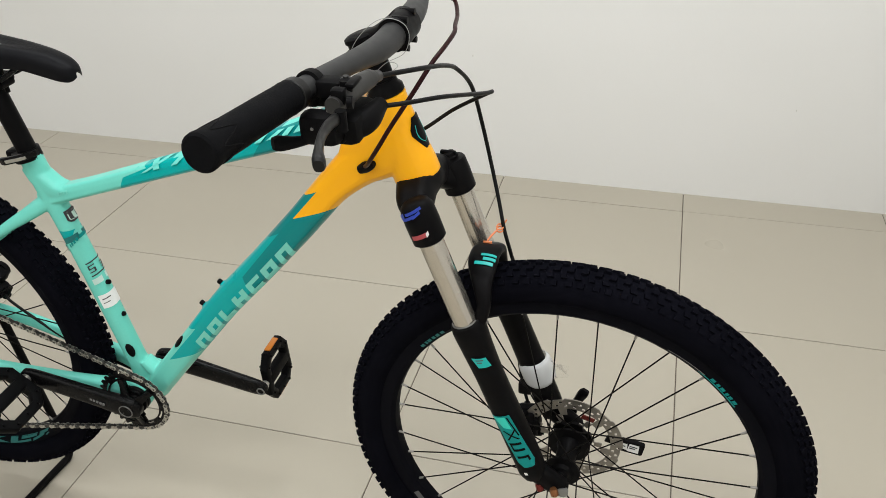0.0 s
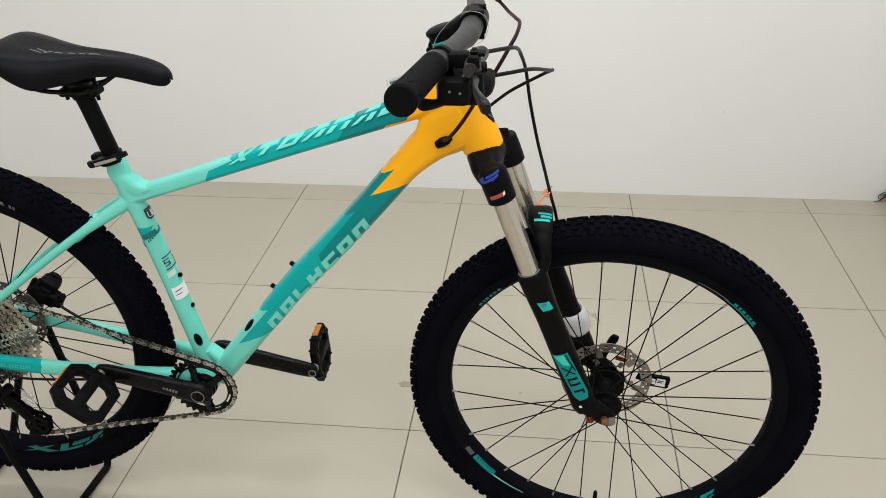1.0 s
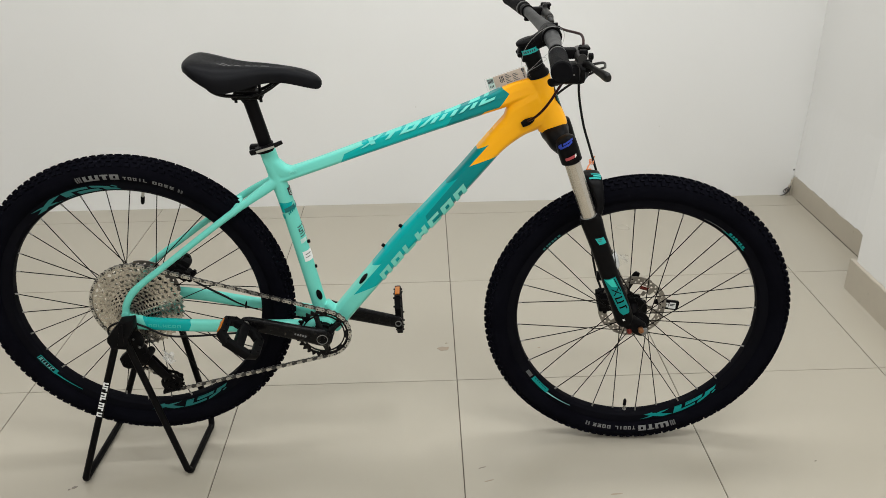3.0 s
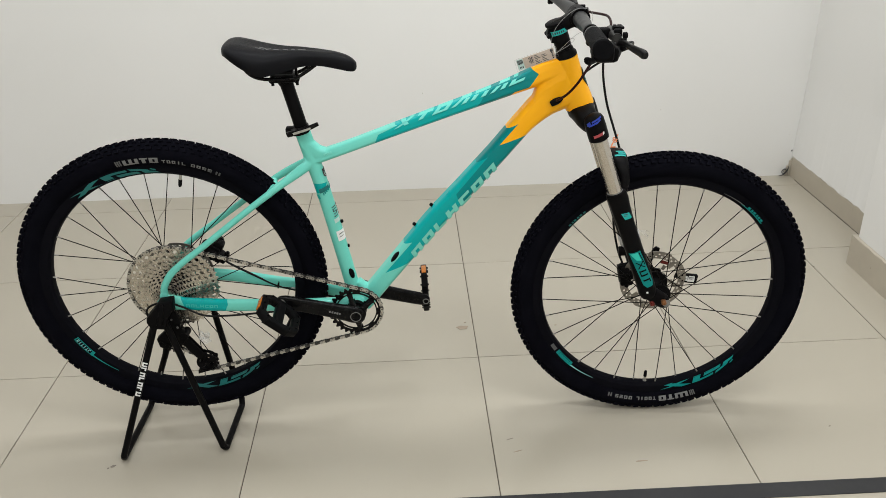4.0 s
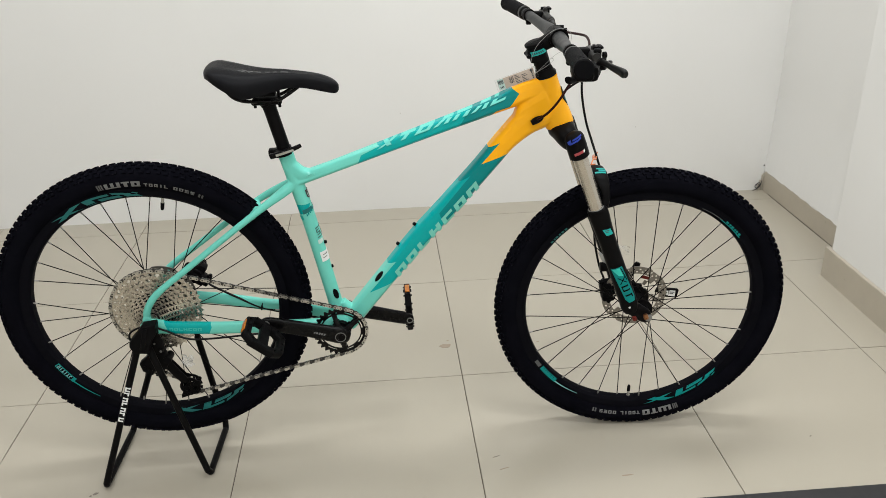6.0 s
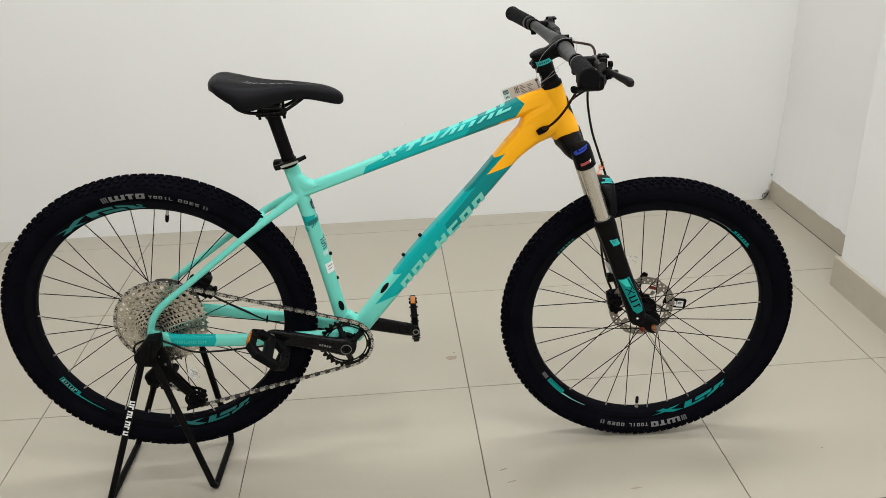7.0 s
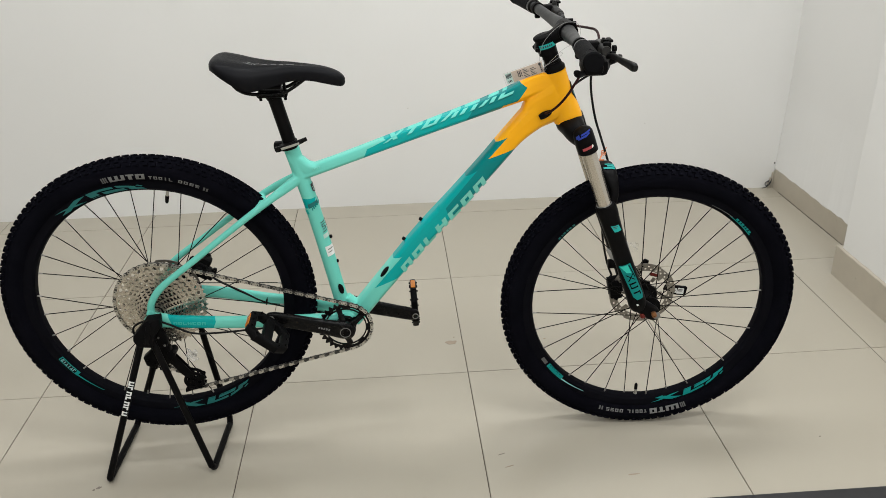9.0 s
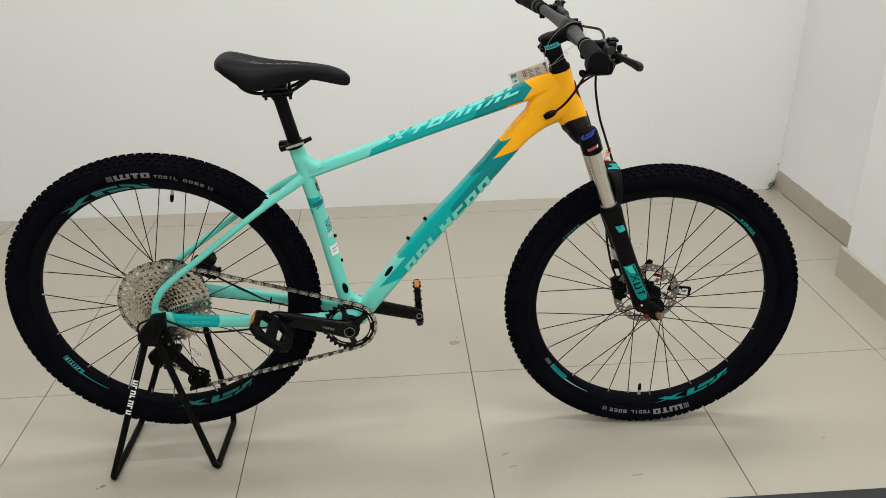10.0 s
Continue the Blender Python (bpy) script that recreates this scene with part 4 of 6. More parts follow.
crank_r = part("crank_arm", crank(-1, END_R, -0.0635, -0.083), M_GLOSS, bike, "glossy black forged crank arm on the chain side")
crank_l = part("crank_arm", crank(1, END_L, 0.0635, 0.083), M_GLOSS, bike, "glossy black forged crank arm")
bm = bmesh.new()
polar_plate(bm, [0.0112, 0.0126], 40, -0.0008, 0.0008)
part("axle_cap_ring", bm, M_GREYMETAL, crank_r, "thin silver ring round the crank bolt").location = (BB[0], -0.0745, BB[1])
bm = bmesh.new()
polar_plate(bm, [0.0058, 0.0078], 28, -0.0008, 0.0008)
part("axle_ring", bm, M_GREYMETAL, crank_l, "thin silver ring round the pedal axle").location = (END_L.x, 0.0748, END_L.z)
bm = bmesh.new()
lathe(bm, (BB[0], -0.0735, BB[1]), (BB[0], -1, BB[1]), [(0, 0.0108), (0.0008, 0.0108), (0.001, 0.0065), (-0.002, 0.006)], 24)
part("crank_bolt", bm, M_BLACK, crank_r)
bm = bmesh.new()
for k in range(7):
    p0 = Vector((BB[0], -0.0735, BB[1])) - DL * (0.038 + 0.0058 * k)
    m = Matrix.Translation((p0.x, -0.0775, p0.z)) @ Matrix.Rotation(math.atan2(-DL.z, DL.x), 4, "Y")
    box(bm, -0.0019, -0.0019, -0.0022, 0.0019, -0.0002, 0.0022, 0, m)
part("arm_mark", bm, M_PRINT, crank_r, "row of small grey marks")
for y0, y1 in ((-0.037, -0.048), (0.037, 0.048)):
    bm = bmesh.new()
    lathe(bm, (BB[0], y0, BB[1]), (BB[0], y1, BB[1]), [(0, 0.0235), (0.001, 0.0245), (0.006, 0.0245), (0.009, 0.019), (0.016, 0.014)], 24)
    part("bottom_bracket_cup", bm, M_BLACK, bike)


SPIDER = (36, 105, 185, -82)  # degrees of the four arms


def ring_keep(i, j):
    spot = 2.0 * j - 40
    off = min(abs((spot - a + 180) % 360 - 180) for a in SPIDER)
    if i in (1, 2):
        return off < (15 if i == 1 else 9)
    return not (i == 4 and (j % 22.5) < 13 and off > 5)


ring_y = -0.0475
bm = bmesh.new()
polar_plate(bm, [0.016, 0.0235, 0.033, 0.0462, 0.0490, 0.0522, 0.0568, 0.0640], 180, -0.0016, 0.0016, ring_keep, lambda j: (0.898, 0.898, 0.945, 1.0, 1.0, 0.945)[j % 6])
chainring = part("chainring", bm, M_GLOSS, bike, "black narrow-wide chainring")
chainring.matrix_basis = pose(BB[0], ring_y, BB[1], 0, 40, 0)
for a in SPIDER:
    d = Vector((math.cos(radians(a)), 0, math.sin(radians(a))))
    side = Vector((-d.z, 0, d.x))
    bm = bmesh.new()
    sweep(bm, [(BB[0] + d.x * r, y, BB[1] + d.z * r, up, 0.0028) for r, y, up in ((0.010, -0.0610, 0.0120), (0.022, -0.0585, 0.0085), (0.036, -0.0535, 0.0058), (0.046, -0.0510, 0.0062), (0.0505, -0.0505, 0.0045))], 12, Y, 3.0, True, 3)
    part("spider_arm", bm, M_GLOSS, crank_r, "black spider arm holding the chainring")


def pedal(centre, tilt, sign):
    """Flat plastic pedal: an outer cage with windows, a spindle and amber reflectors; x across the foot, y along the spindle."""
    m = Matrix.Translation(centre) @ Matrix.Rotation(radians(tilt), 4, "Y") @ Matrix.Diagonal((1, 0.9, 0.8, 1) if sign > 0 else (0.93, 1, 0.95, 1))
    bm = bmesh.new()
    corners = [(0.045, -0.026), (0.045, 0.026), (0.026, 0.041), (-0.026, 0.041), (-0.045, 0.026), (-0.045, -0.026), (-0.026, -0.041), (0.026, -0.041)]
    ring = [Vector((x, y, 0)) for x, y in corners]
    for k, a in enumerate(ring):
        b = ring[(k + 1) % 8]
        d = (b - a).normalized() * 0.0035
        sweep(bm, [(*(a - d), 0.0092, 0.0098), (*(b + d), 0.0092, 0.0098)], 12, (0, 0, 1), 5.0, True, 1)
    box(bm, -0.0115, -0.042, -0.0105, 0.0115, 0.042, 0.0105, 0.004)
    for x, y in ((0.046, -0.024), (0.046, 0.0), (0.046, 0.024), (-0.046, -0.024), (-0.046, 0.0), (-0.046, 0.024), (0.030, 0.040), (-0.030, 0.040), (0.030, -0.040), (-0.030, -0.040)):
        for z in (-1, 1):
            rod(bm, (x, y, z * 0.008), (x, y, z * 0.0135), 0.0030, 0.0022, 8)
    bmesh.ops.transform(bm, matrix=m, verts=bm.verts)
    body = part("pedal", bm, M_PLASTIC, bike, "black plastic platform pedal with an amber reflector")
    for x in (-0.0548, 0.0548)[:1 if sign < 0 else 2]:
        bm = bmesh.new()
        box(bm, x - 0.0015, -0.020, -0.0072, x + 0.0015, 0.020, 0.0072, 0.001, m)
        part("reflector", bm, M_AMBER, body, "amber plastic reflector")
    bm = bmesh.new()
    a = m @ Vector((0, -sign * 0.03, 0))
    rod(bm, a, (centre[0], centre[1] - sign * 0.060, centre[2]), 0.0065, segs=14)
    rod(bm, (centre[0], centre[1] - sign * 0.052, centre[2]), (centre[0], centre[1] - sign * 0.056, centre[2]), 0.009, segs=14)
    part("spindle", bm, M_STEEL, body, "steel pedal spindle")


pedal((END_R.x, -0.143, END_R.z), 41, -1)
pedal((END_L.x, 0.143, END_L.z), 88, 1)

# ---- chain ----
P_UP, P_LOW = (-0.750, 0.279), (-0.677, 0.220)  # the two pulleys of the derailleur
big = TEETH[0] * 0.0127 / (2 * math.pi)
ringr = 30 * 0.0127 / (2 * math.pi)


def tangent(c0, r0, c1, r1, up):
    """Outer tangent from circle 0 to circle 1, on the upper or lower side."""
    dx, dz = c1[0] - c0[0], c1[1] - c0[1]
    base, dist = math.atan2(dz, dx), math.hypot(dx, dz)
    a = base + (1 if up else -1) * math.acos((r0 - r1) / dist)
    return a


def arc(c, r, a0, a1, y, n=40):
    return [(c[0] + r * math.cos(a0 + (a1 - a0) * k / n), y, c[1] + r * math.sin(a0 + (a1 - a0) * k / n)) for k in range(n + 1)]


y_cog, y_ring = -0.0210, ring_y
aT = tangent(AXLE_R, big, BB, ringr, True)
aB = tangent(P_LOW, 0.0225, BB, ringr, False)
loop = arc(BB, ringr, aT, aB - (2 * math.pi if aB > aT else 0), y_ring)
loop += arc(P_LOW, 0.0225, aB, aB - radians(150), y_cog - 0.008)
loop += arc(P_UP, 0.0222, radians(-55), radians(100), y_cog - 0.004)
end = aT
loop += arc(AXLE_R, big, radians(268), aT, y_cog)
loop.append(loop[0])
lens = np.cumsum([0] + [math.dist(a, b) for a, b in zip(loop, loop[1:])])
count = 2 * round(lens[-1] / 0.0254)
spot = lambda s: Vector([float(np.interp(s % lens[-1], lens, [p[k] for p in loop])) for k in range(3)])
pitch = lens[-1] / count


def link_mesh(outer):
    bm = bmesh.new()
    w = 0.0030 if outer else 0.0020
    n = 8
    for y in (-w, w):
        front_ring, back_ring = [], []
        pts = []
        for cx, s in ((pitch / 2, 1), (-pitch / 2, -1)):
            pts += [(cx + s * 0.0040 * math.cos(a), 0.0040 * math.sin(a) * s) for a in [radians(-80 + 160 * i / (n - 1)) for i in range(n)]]
            pts.append((0, s * 0.0027))
        for x, z in pts:
            front_ring.append(bm.verts.new((x, y - 0.0005, z)))
            back_ring.append(bm.verts.new((x, y + 0.0005, z)))
        bm.faces.new(front_ring)
        bm.faces.new(back_ring[::-1])
        for i in range(len(pts)):
            j = (i + 1) % len(pts)
            bm.faces.new((front_ring[i], front_ring[j], back_ring[j], back_ring[i]))
    return mesh_of("chain_link", bm, M_CHAIN if outer else M_DARKLINK, 30)


LINKS = (link_mesh(True), link_mesh(False))
bm = bmesh.new()
places = []
for k in range(count):
    a, b = spot(k * pitch), spot((k + 1) * pitch)
    places.append((a + b) / 2)
    rod(bm, a + Vector((0, -0.0039, 0)), a + Vector((0, 0.0039, 0)), 0.0017, segs=8)
    rod(bm, a + Vector((0, -0.0018, 0)), a + Vector((0, 0.0018, 0)), 0.0037, segs=8)
chain = part("chain", bm, M_DARKLINK, bike, "grey steel roller chain", 40)
for k in range(count):
    a, b = spot(k * pitch), spot((k + 1) * pitch)
    d = b - a
    ob = new("chain_link", LINKS[k % 2])
    ob.parent = chain
    ob.matrix_basis = Matrix.Translation((a + b) / 2) @ Matrix.Rotation(math.atan2(d.y, math.hypot(d.x, d.z)), 4, "Z") @ Matrix.Rotation(-math.atan2(d.z, d.x), 4, "Y")

# ---- rear derailleur ----
bm = bmesh.new()
slab(bm, [(-0.739, 0.396), (-0.722, 0.394), (-0.715, 0.380), (-0.709, 0.362), (-0.714, 0.345), (-0.728, 0.342), (-0.740, 0.356), (-0.744, 0.380)], -0.074, -0.060, 0.002)
slab(bm, [(-0.745, 0.350), (-0.724, 0.354), (-0.7125, 0.338), (-0.708, 0.312), (-0.716, 0.296), (-0.735, 0.298), (-0.750, 0.322)], -0.064, -0.046, 0.003)
slab(bm, [(-0.778, 0.310), (-0.774, 0.288), (-0.762, 0.281), (-0.748, 0.284), (-0.731, 0.298), (-0.738, 0.322), (-0.757, 0.328)], -0.060, -0.042, 0.003)
rod(bm, (-0.7175, -0.073, 0.352), (-0.7175, -0.077, 0.352), 0.0055, segs=14)
rod(bm, (-0.712, -0.066, 0.318), (-0.712, -0.030, 0.314), 0.0095, segs=18)
rod(bm, (-0.768, -0.058, 0.300), (-0.768, -0.0635, 0.300), 0.0045, segs=12)
rod(bm, (-0.755, -0.058, 0.292), (-0.755, -0.0635, 0.292), 0.0045, segs=12)
mech = part("rear_derailleur", bm, M_PLASTIC, bike, "black long-cage rear derailleur")
bm = bmesh.new()
rod(bm, (-0.7175, -0.0765, 0.352), (-0.7175, -0.0778, 0.352), 0.0030, segs=12)
rod(bm, (-0.729, -0.0745, 0.372), (-0.729, -0.0758, 0.372), 0.0026, segs=12)
part("pivot_bolt", bm, M_GREYMETAL, mech, "small grey pivot bolts")
for y, fat in ((-0.0355, 1.0), (-0.0195, 0.86)):
    bm = bmesh.new()
    mid = (-0.715, 0.262)
    arm = [(-0.772, 0.292), (-0.754, 0.303), (-0.722, 0.306), (-0.711, 0.294), (-0.690, 0.2615), (-0.680, 0.2455), (-0.690, 0.2330), (-0.7000, 0.2380), (-0.726, 0.2760), (-0.752, 0.2700), (-0.767, 0.2780)]
    slab(bm, [(mid[0] + (x - mid[0]) * fat, mid[1] + (z - mid[1]) * fat) for x, z in arm], y - 0.0014, y + 0.0014, 0.0006)
    slab(bm, [(-0.7035, 0.1905), (-0.7025, 0.2000), (-0.6955, 0.2130), (-0.6900, 0.2070), (-0.6640, 0.2010), (-0.6590, 0.2035)], y - 0.0013, y + 0.0013, 0.0005)
    disc = bmesh.new()
    polar_plate(disc, [0.004, 0.0092, 0.0172, 0.0240], 36, y - 0.0012, y + 0.0012, lambda i, j: i != 1 or j % 9 < 4, lambda j: 1.14 if j in (2, 3, 10, 11) else 1.0)
    bmesh.ops.translate(disc, vec=(P_LOW[0] - 0.002, 0, P_LOW[1] + 0.003), verts=disc.verts)
    flat = bpy.data.meshes.new("disc")
    disc.to_mesh(flat)
    disc.free()
    bm.from_mesh(flat)
    bpy.data.meshes.remove(flat)
    part("cage_plate", bm, M_BLACK, mech, "black pulley cage plate")
for (x, z), teeth in ((P_UP, 13), (P_LOW, 13)):
    bm = bmesh.new()
    n = teeth * 4
    polar_plate(bm, [0.004, 0.0092, 0.0172, 0.0205, 0.0262], n, -0.0012, 0.0012, lambda i, j: (j % 4 in (1, 2)) if i == 3 else (j % 13 < 4 if i == 1 else True))
    ob = part("pulley", bm, M_PLASTIC, mech, "black toothed pulley")
    ob.matrix_basis = pose(x, -0.0275, z)
    bm = bmesh.new()
    lathe(bm, (x, -0.0355, z), (x, -1, z), [(0, 0.0055), (0.0025, 0.0055), (0.003, 0.0035)], 12)
    part("pulley_bolt", bm, M_BLACK, mech)

# ---- fork ----
LEG_TOP, LEG_LOW = (0.2375, 0.775), (0.373, 0.385)
along = Vector((LEG_LOW[0] - LEG_TOP[0], 0, LEG_LOW[1] - LEG_TOP[1])).normalized()
ahead = Vector((-along.z, 0, along.x))
TRAIL = math.tan(radians(-3.5))


def leg(s, sign, off=0.0):
    """A point s metres down a fork leg, turned with the steering."""
    p = Vector((LEG_TOP[0], 0, LEG_TOP[1])) + along * s + ahead * off
    return Vector((p.x - sign * 0.0655 * TRAIL, sign * 0.0655, p.z))


bm = bmesh.new()
a, b = leg(-0.018, -1), leg(-0.018, 1)
sweep(bm, [(*(leg(-0.012, -1, 0.004)), 0.020, 0.014), (0.215, -0.048, 0.803, 0.023, 0.022), (0.2085, -0.025, 0.812, 0.021, 0.026), (0.207, 0, 0.815, 0.020, 0.030), (0.2085, 0.025, 0.812, 0.021, 0.026), (0.215, 0.048, 0.803, 0.023, 0.022), (*(leg(-0.012, 1, 0.004)), 0.020, 0.014)], 18, None, 2.6)
for s in (-1, 1):
    t = leg(-0.05, s)
    top = [(-0.002, 0.004), (-0.0005, 0.012), (0.004, 0.0185), (0.011, 0.0215)] if s < 0 else [(0.009, 0.010), (0.010, 0.0200), (0.013, 0.0215)]
    lathe(bm, t, leg(0.3, s), top + [(0.030, 0.0222), (0.0555, 0.0218), (0.058, 0.0185)], 28)
fork = part("fork_crown", bm, M_BLACK, bike, "satin black suspension fork crown", 50)
bm = bmesh.new()
t = leg(-0.0425, 1)
lathe(bm, t, leg(-0.2, 1), [(0, 0.0135), (0.002, 0.0135), (0.003, 0.0105), (0.0075, 0.0100), (0.0085, 0.0065)], 10)
box(bm, t.x - 0.012, t.y - 0.003, t.z + 0.004, t.x + 0.010, t.y + 0.003, t.z + 0.011, 0.002)
part("top_cap", bm, M_PLASTIC, fork, "black fork top cap")
for s in (-1, 1):
    bm = bmesh.new()
    rod(bm, leg(0.0, s), leg(0.165, s), 0.0162, segs=28)
    part("stanchion", bm, M_STANCHION, fork, "polished nickel fork stanchion")
bm = bmesh.new()
for s in (-1, 1):
    rows = []
    for d, up, wide, off in ((0.140, 0.0190, 0.0185, 0.0005), (0.143, 0.0222, 0.0200, 0.001), (0.155, 0.0232, 0.0205, 0.0018), (0.18, 0.0218, 0.0195, 0.0018), (0.215, 0.0202, 0.0188, 0.0024), (0.24, 0.0198, 0.0185, 0.003), (0.33, 0.0206, 0.0185, 0.0052), (0.39, 0.0210, 0.0180, 0.0065), (0.415, 0.0205, 0.016, 0.006), (0.428, 0.0150, 0.013, 0.005)):
        p = leg(d, s, off)
        rows.append((p.x, p.y, p.z, up, wide))
    sweep(bm, rows, 24, Y, 2.3, True, 4)
    axle = Vector((AXLE_F[0] - s * 0.0655 * TRAIL, s * 0.0655, AXLE_F[1]))
    p = leg(0.405, s)
    sweep(bm, [(p.x, p.y, p.z, 0.016, 0.0135), (p.x * 0.5 + axle.x * 0.5, s * 0.064, p.z * 0.5 + axle.z * 0.5 + 0.002, 0.018, 0.012), (axle.x + 0.004, s * 0.063, axle.z + 0.001, 0.017, 0.010), (axle.x + 0.014, s * 0.062, axle.z - 0.002, 0.010, 0.008)], 18, Y, 2.6)
# the arch over the tyre
p, q = leg(0.150, -1, 0.012), leg(0.150, 1, 0.012)
sweep(bm, [(p.x, -0.063, p.z, 0.0085, 0.0100), (0.302, -0.058, 0.665, 0.0075, 0.0090), (0.298, -0.045, 0.692, 0.0075, 0.0135), (0.293, -0.021, 0.706, 0.0075, 0.0195), (0.291, 0.0, 0.7085, 0.0075, 0.0205),
           (0.293, 0.021, 0.706, 0.0075, 0.0195), (0.298, 0.045, 0.692, 0.0075, 0.0135), (0.302, 0.058, 0.665, 0.0075, 0.0090), (q.x, 0.063, q.z, 0.0085, 0.0100)], 18, (1, 0, 0), 2.6)
lowers = part("fork_lower", bm, M_BLACK, bike, "satin black fork lower casting with teal decals", 50)
for s in (-1, 1):
    bm = bmesh.new()
    lathe(bm, leg(0.138, s), leg(0.3, s), [(0.0, 0.0172), (0.001, 0.0208), (0.005, 0.0212), (0.0055, 0.0190)], 28)
    part("dust_seal", bm, M_PLASTIC, lowers, "black wiper seal")
    bm = bmesh.new()
    lathe(bm, leg(0.1362, s), leg(0.3, s), [(0.0, 0.0174), (0.0002, 0.0180), (0.0012, 0.0180), (0.0014, 0.0174)], 28)
    part("seal_spring", bm, M_GREYMETAL, lowers, "thin steel ring on the wiper seal")


class LegSide:
    """The near side of the near fork leg, for decals: s down the leg, h forward (-1 to 1)."""

    def at(self, s, h, lift=0.0007, sign=-1):
        r = float(np.interp(s, [0.14, 0.155, 0.18, 0.24, 0.33, 0.39, 0.41], [0.0205, 0.0211, 0.0201, 0.0193, 0.0198, 0.0200, 0.0190]))
        p = leg(s, sign, float(np.interp(s, [0.155, 0.18, 0.24, 0.33, 0.39], [0.0005, 0.001, 0.003, 0.0052, 0.0065])))
        h = max(-0.97, min(0.97, h))
        off = ahead * (h * r)
        return (p.x + off.x, p.y + sign * ((1 - abs(h) ** 2.3) ** (1 / 2.3) * r + lift), p.z + off.z)

    patch = Tube.patch


NEAR_LEG = LegSide()


def leg_decal(name, quads, material, label="", lift=0.0007, n=4, m=5, sign=-1):
    bm = bmesh.new()
    for q in quads:
        NEAR_LEG.patch(bm, q, n, m, lift, sign)
    return part(name, bm, material, lowers, label, 60)


leg_decal("teal_mark", [[(0.185, -0.22), (0.189, 0.68), (0.205, 0.80), (0.2025, -0.02)]], M_TEAL, "teal patch on the fork leg")
leg_decal("dark_stroke", [[(0.1885, 0.0), (0.1905, 0.5), (0.1922, 0.5), (0.1902, 0.0)], [(0.1925, 0.02), (0.194, 0.36), (0.1955, 0.36), (0.194, 0.02)]], M_DIMPRINT, "", 0.0011, 2, 3)
leg_decal("teal_panel", [[(0.291, -0.80), (0.291, 0.52), (0.380, 0.84), (0.380, -0.36)], [(0.380, -0.36), (0.380, 0.84), (0.391, 0.70), (0.391, -0.05)]], M_TEALMID, "teal panel with dark strokes on the fork leg", 0.0007, 6)
leg_decal("bright_patch", [[(0.293, -0.72), (0.293, 0.16), (0.316, 0.30), (0.312, -0.22)]], simple("bright_teal", (0.02, 0.58, 0.47), 0.35, 0, 0.05, 80), "brighter teal patch", 0.0011)
leg_decal("dark_stroke", [[(0.294, 0.24), (0.294, 0.34), (0.330, 0.62), (0.330, 0.52)], [(0.318, -0.46), (0.336, 0.42), (0.336, 0.56), (0.318, -0.30)], [(0.336, -0.40), (0.318, 0.40), (0.318, 0.54), (0.336, -0.24)],
                           [(0.342, -0.36), (0.342, 0.50), (0.346, 0.52), (0.346, -0.34)], [(0.354, -0.30), (0.354, 0.56), (0.358, 0.58), (0.358, -0.28)], [(0.346, -0.34), (0.346, -0.22), (0.354, -0.18), (0.354, -0.30)],
                           [(0.368, -0.22), (0.368, 0.62), (0.372, 0.64), (0.372, -0.20)], [(0.372, 0.50), (0.372, 0.64), (0.378, 0.66), (0.378, 0.52)]], M_BLACK, "dark strokes", 0.0012, 4, 4)
leg_decal("white_mark", [[(0.402, -0.30), (0.402, -0.06), (0.407, -0.04), (0.407, -0.28)]], M_WHITE, "tiny white mark", 0.0009, 2, 2)
leg_decal("teal_mark", [[(0.215, 0.2), (0.215, 0.9), (0.232, 0.9), (0.232, 0.5)]], M_TEAL, "", 0.0007, 4, 5, 1)
# crown emblem and arch mark
bm = bmesh.new()
for s0, s1, h0, h1 in ((-0.0465, -0.0425, -0.35, 0.62), (-0.0385, -0.0345, -0.70, 0.10), (-0.0415, -0.0375, 0.0, 0.50), (-0.0425, -0.0355, -0.80, -0.48)):
    grid = []
    for i in range(4):
        row = []
        for j in range(7):
            s, h = s0 + (s1 - s0) * i / 3 + 0.005 * (0.5 - j / 6), h0 + (h1 - h0) * j / 6
            p = leg(s, -1) + ahead * (h * 0.0222)
            row.append((p.x, p.y - (1 - h * h) ** 0.5 * 0.0222 - 0.0006, p.z))
        grid.append(row)
    shell(bm, grid, 0.0002)
part("crown_emblem", bm, M_BLUE, fork, "blue emblem on the fork crown")
bm = bmesh.new()
bm2 = bmesh.new()
for target, h0, h1, s0, s1, lift in ((bm, -0.55, 0.42, -0.0125, -0.0065, 0.0006), (bm2, 0.36, 0.52, -0.0138, -0.0085, 0.0010)):
    grid = []
    for i in range(4):
        row = []
        for j in range(7):
            s, h = s0 + (s1 - s0) * i / 3 + 0.003 * (0.5 - j / 6), h0 + (h1 - h0) * j / 6
            p = leg(s, -1) + ahead * (h * 0.022)
            row.append((p.x, p.y - (1 - h * h) ** 0.5 * 0.022 - lift, p.z))
        grid.append(row)
    shell(target, grid, 0.0002)
part("crown_label", bm, M_REDDECAL, fork, "red label on the fork crown")
part("crown_label_dot", bm2, M_WHITE, fork, "pale round mark")
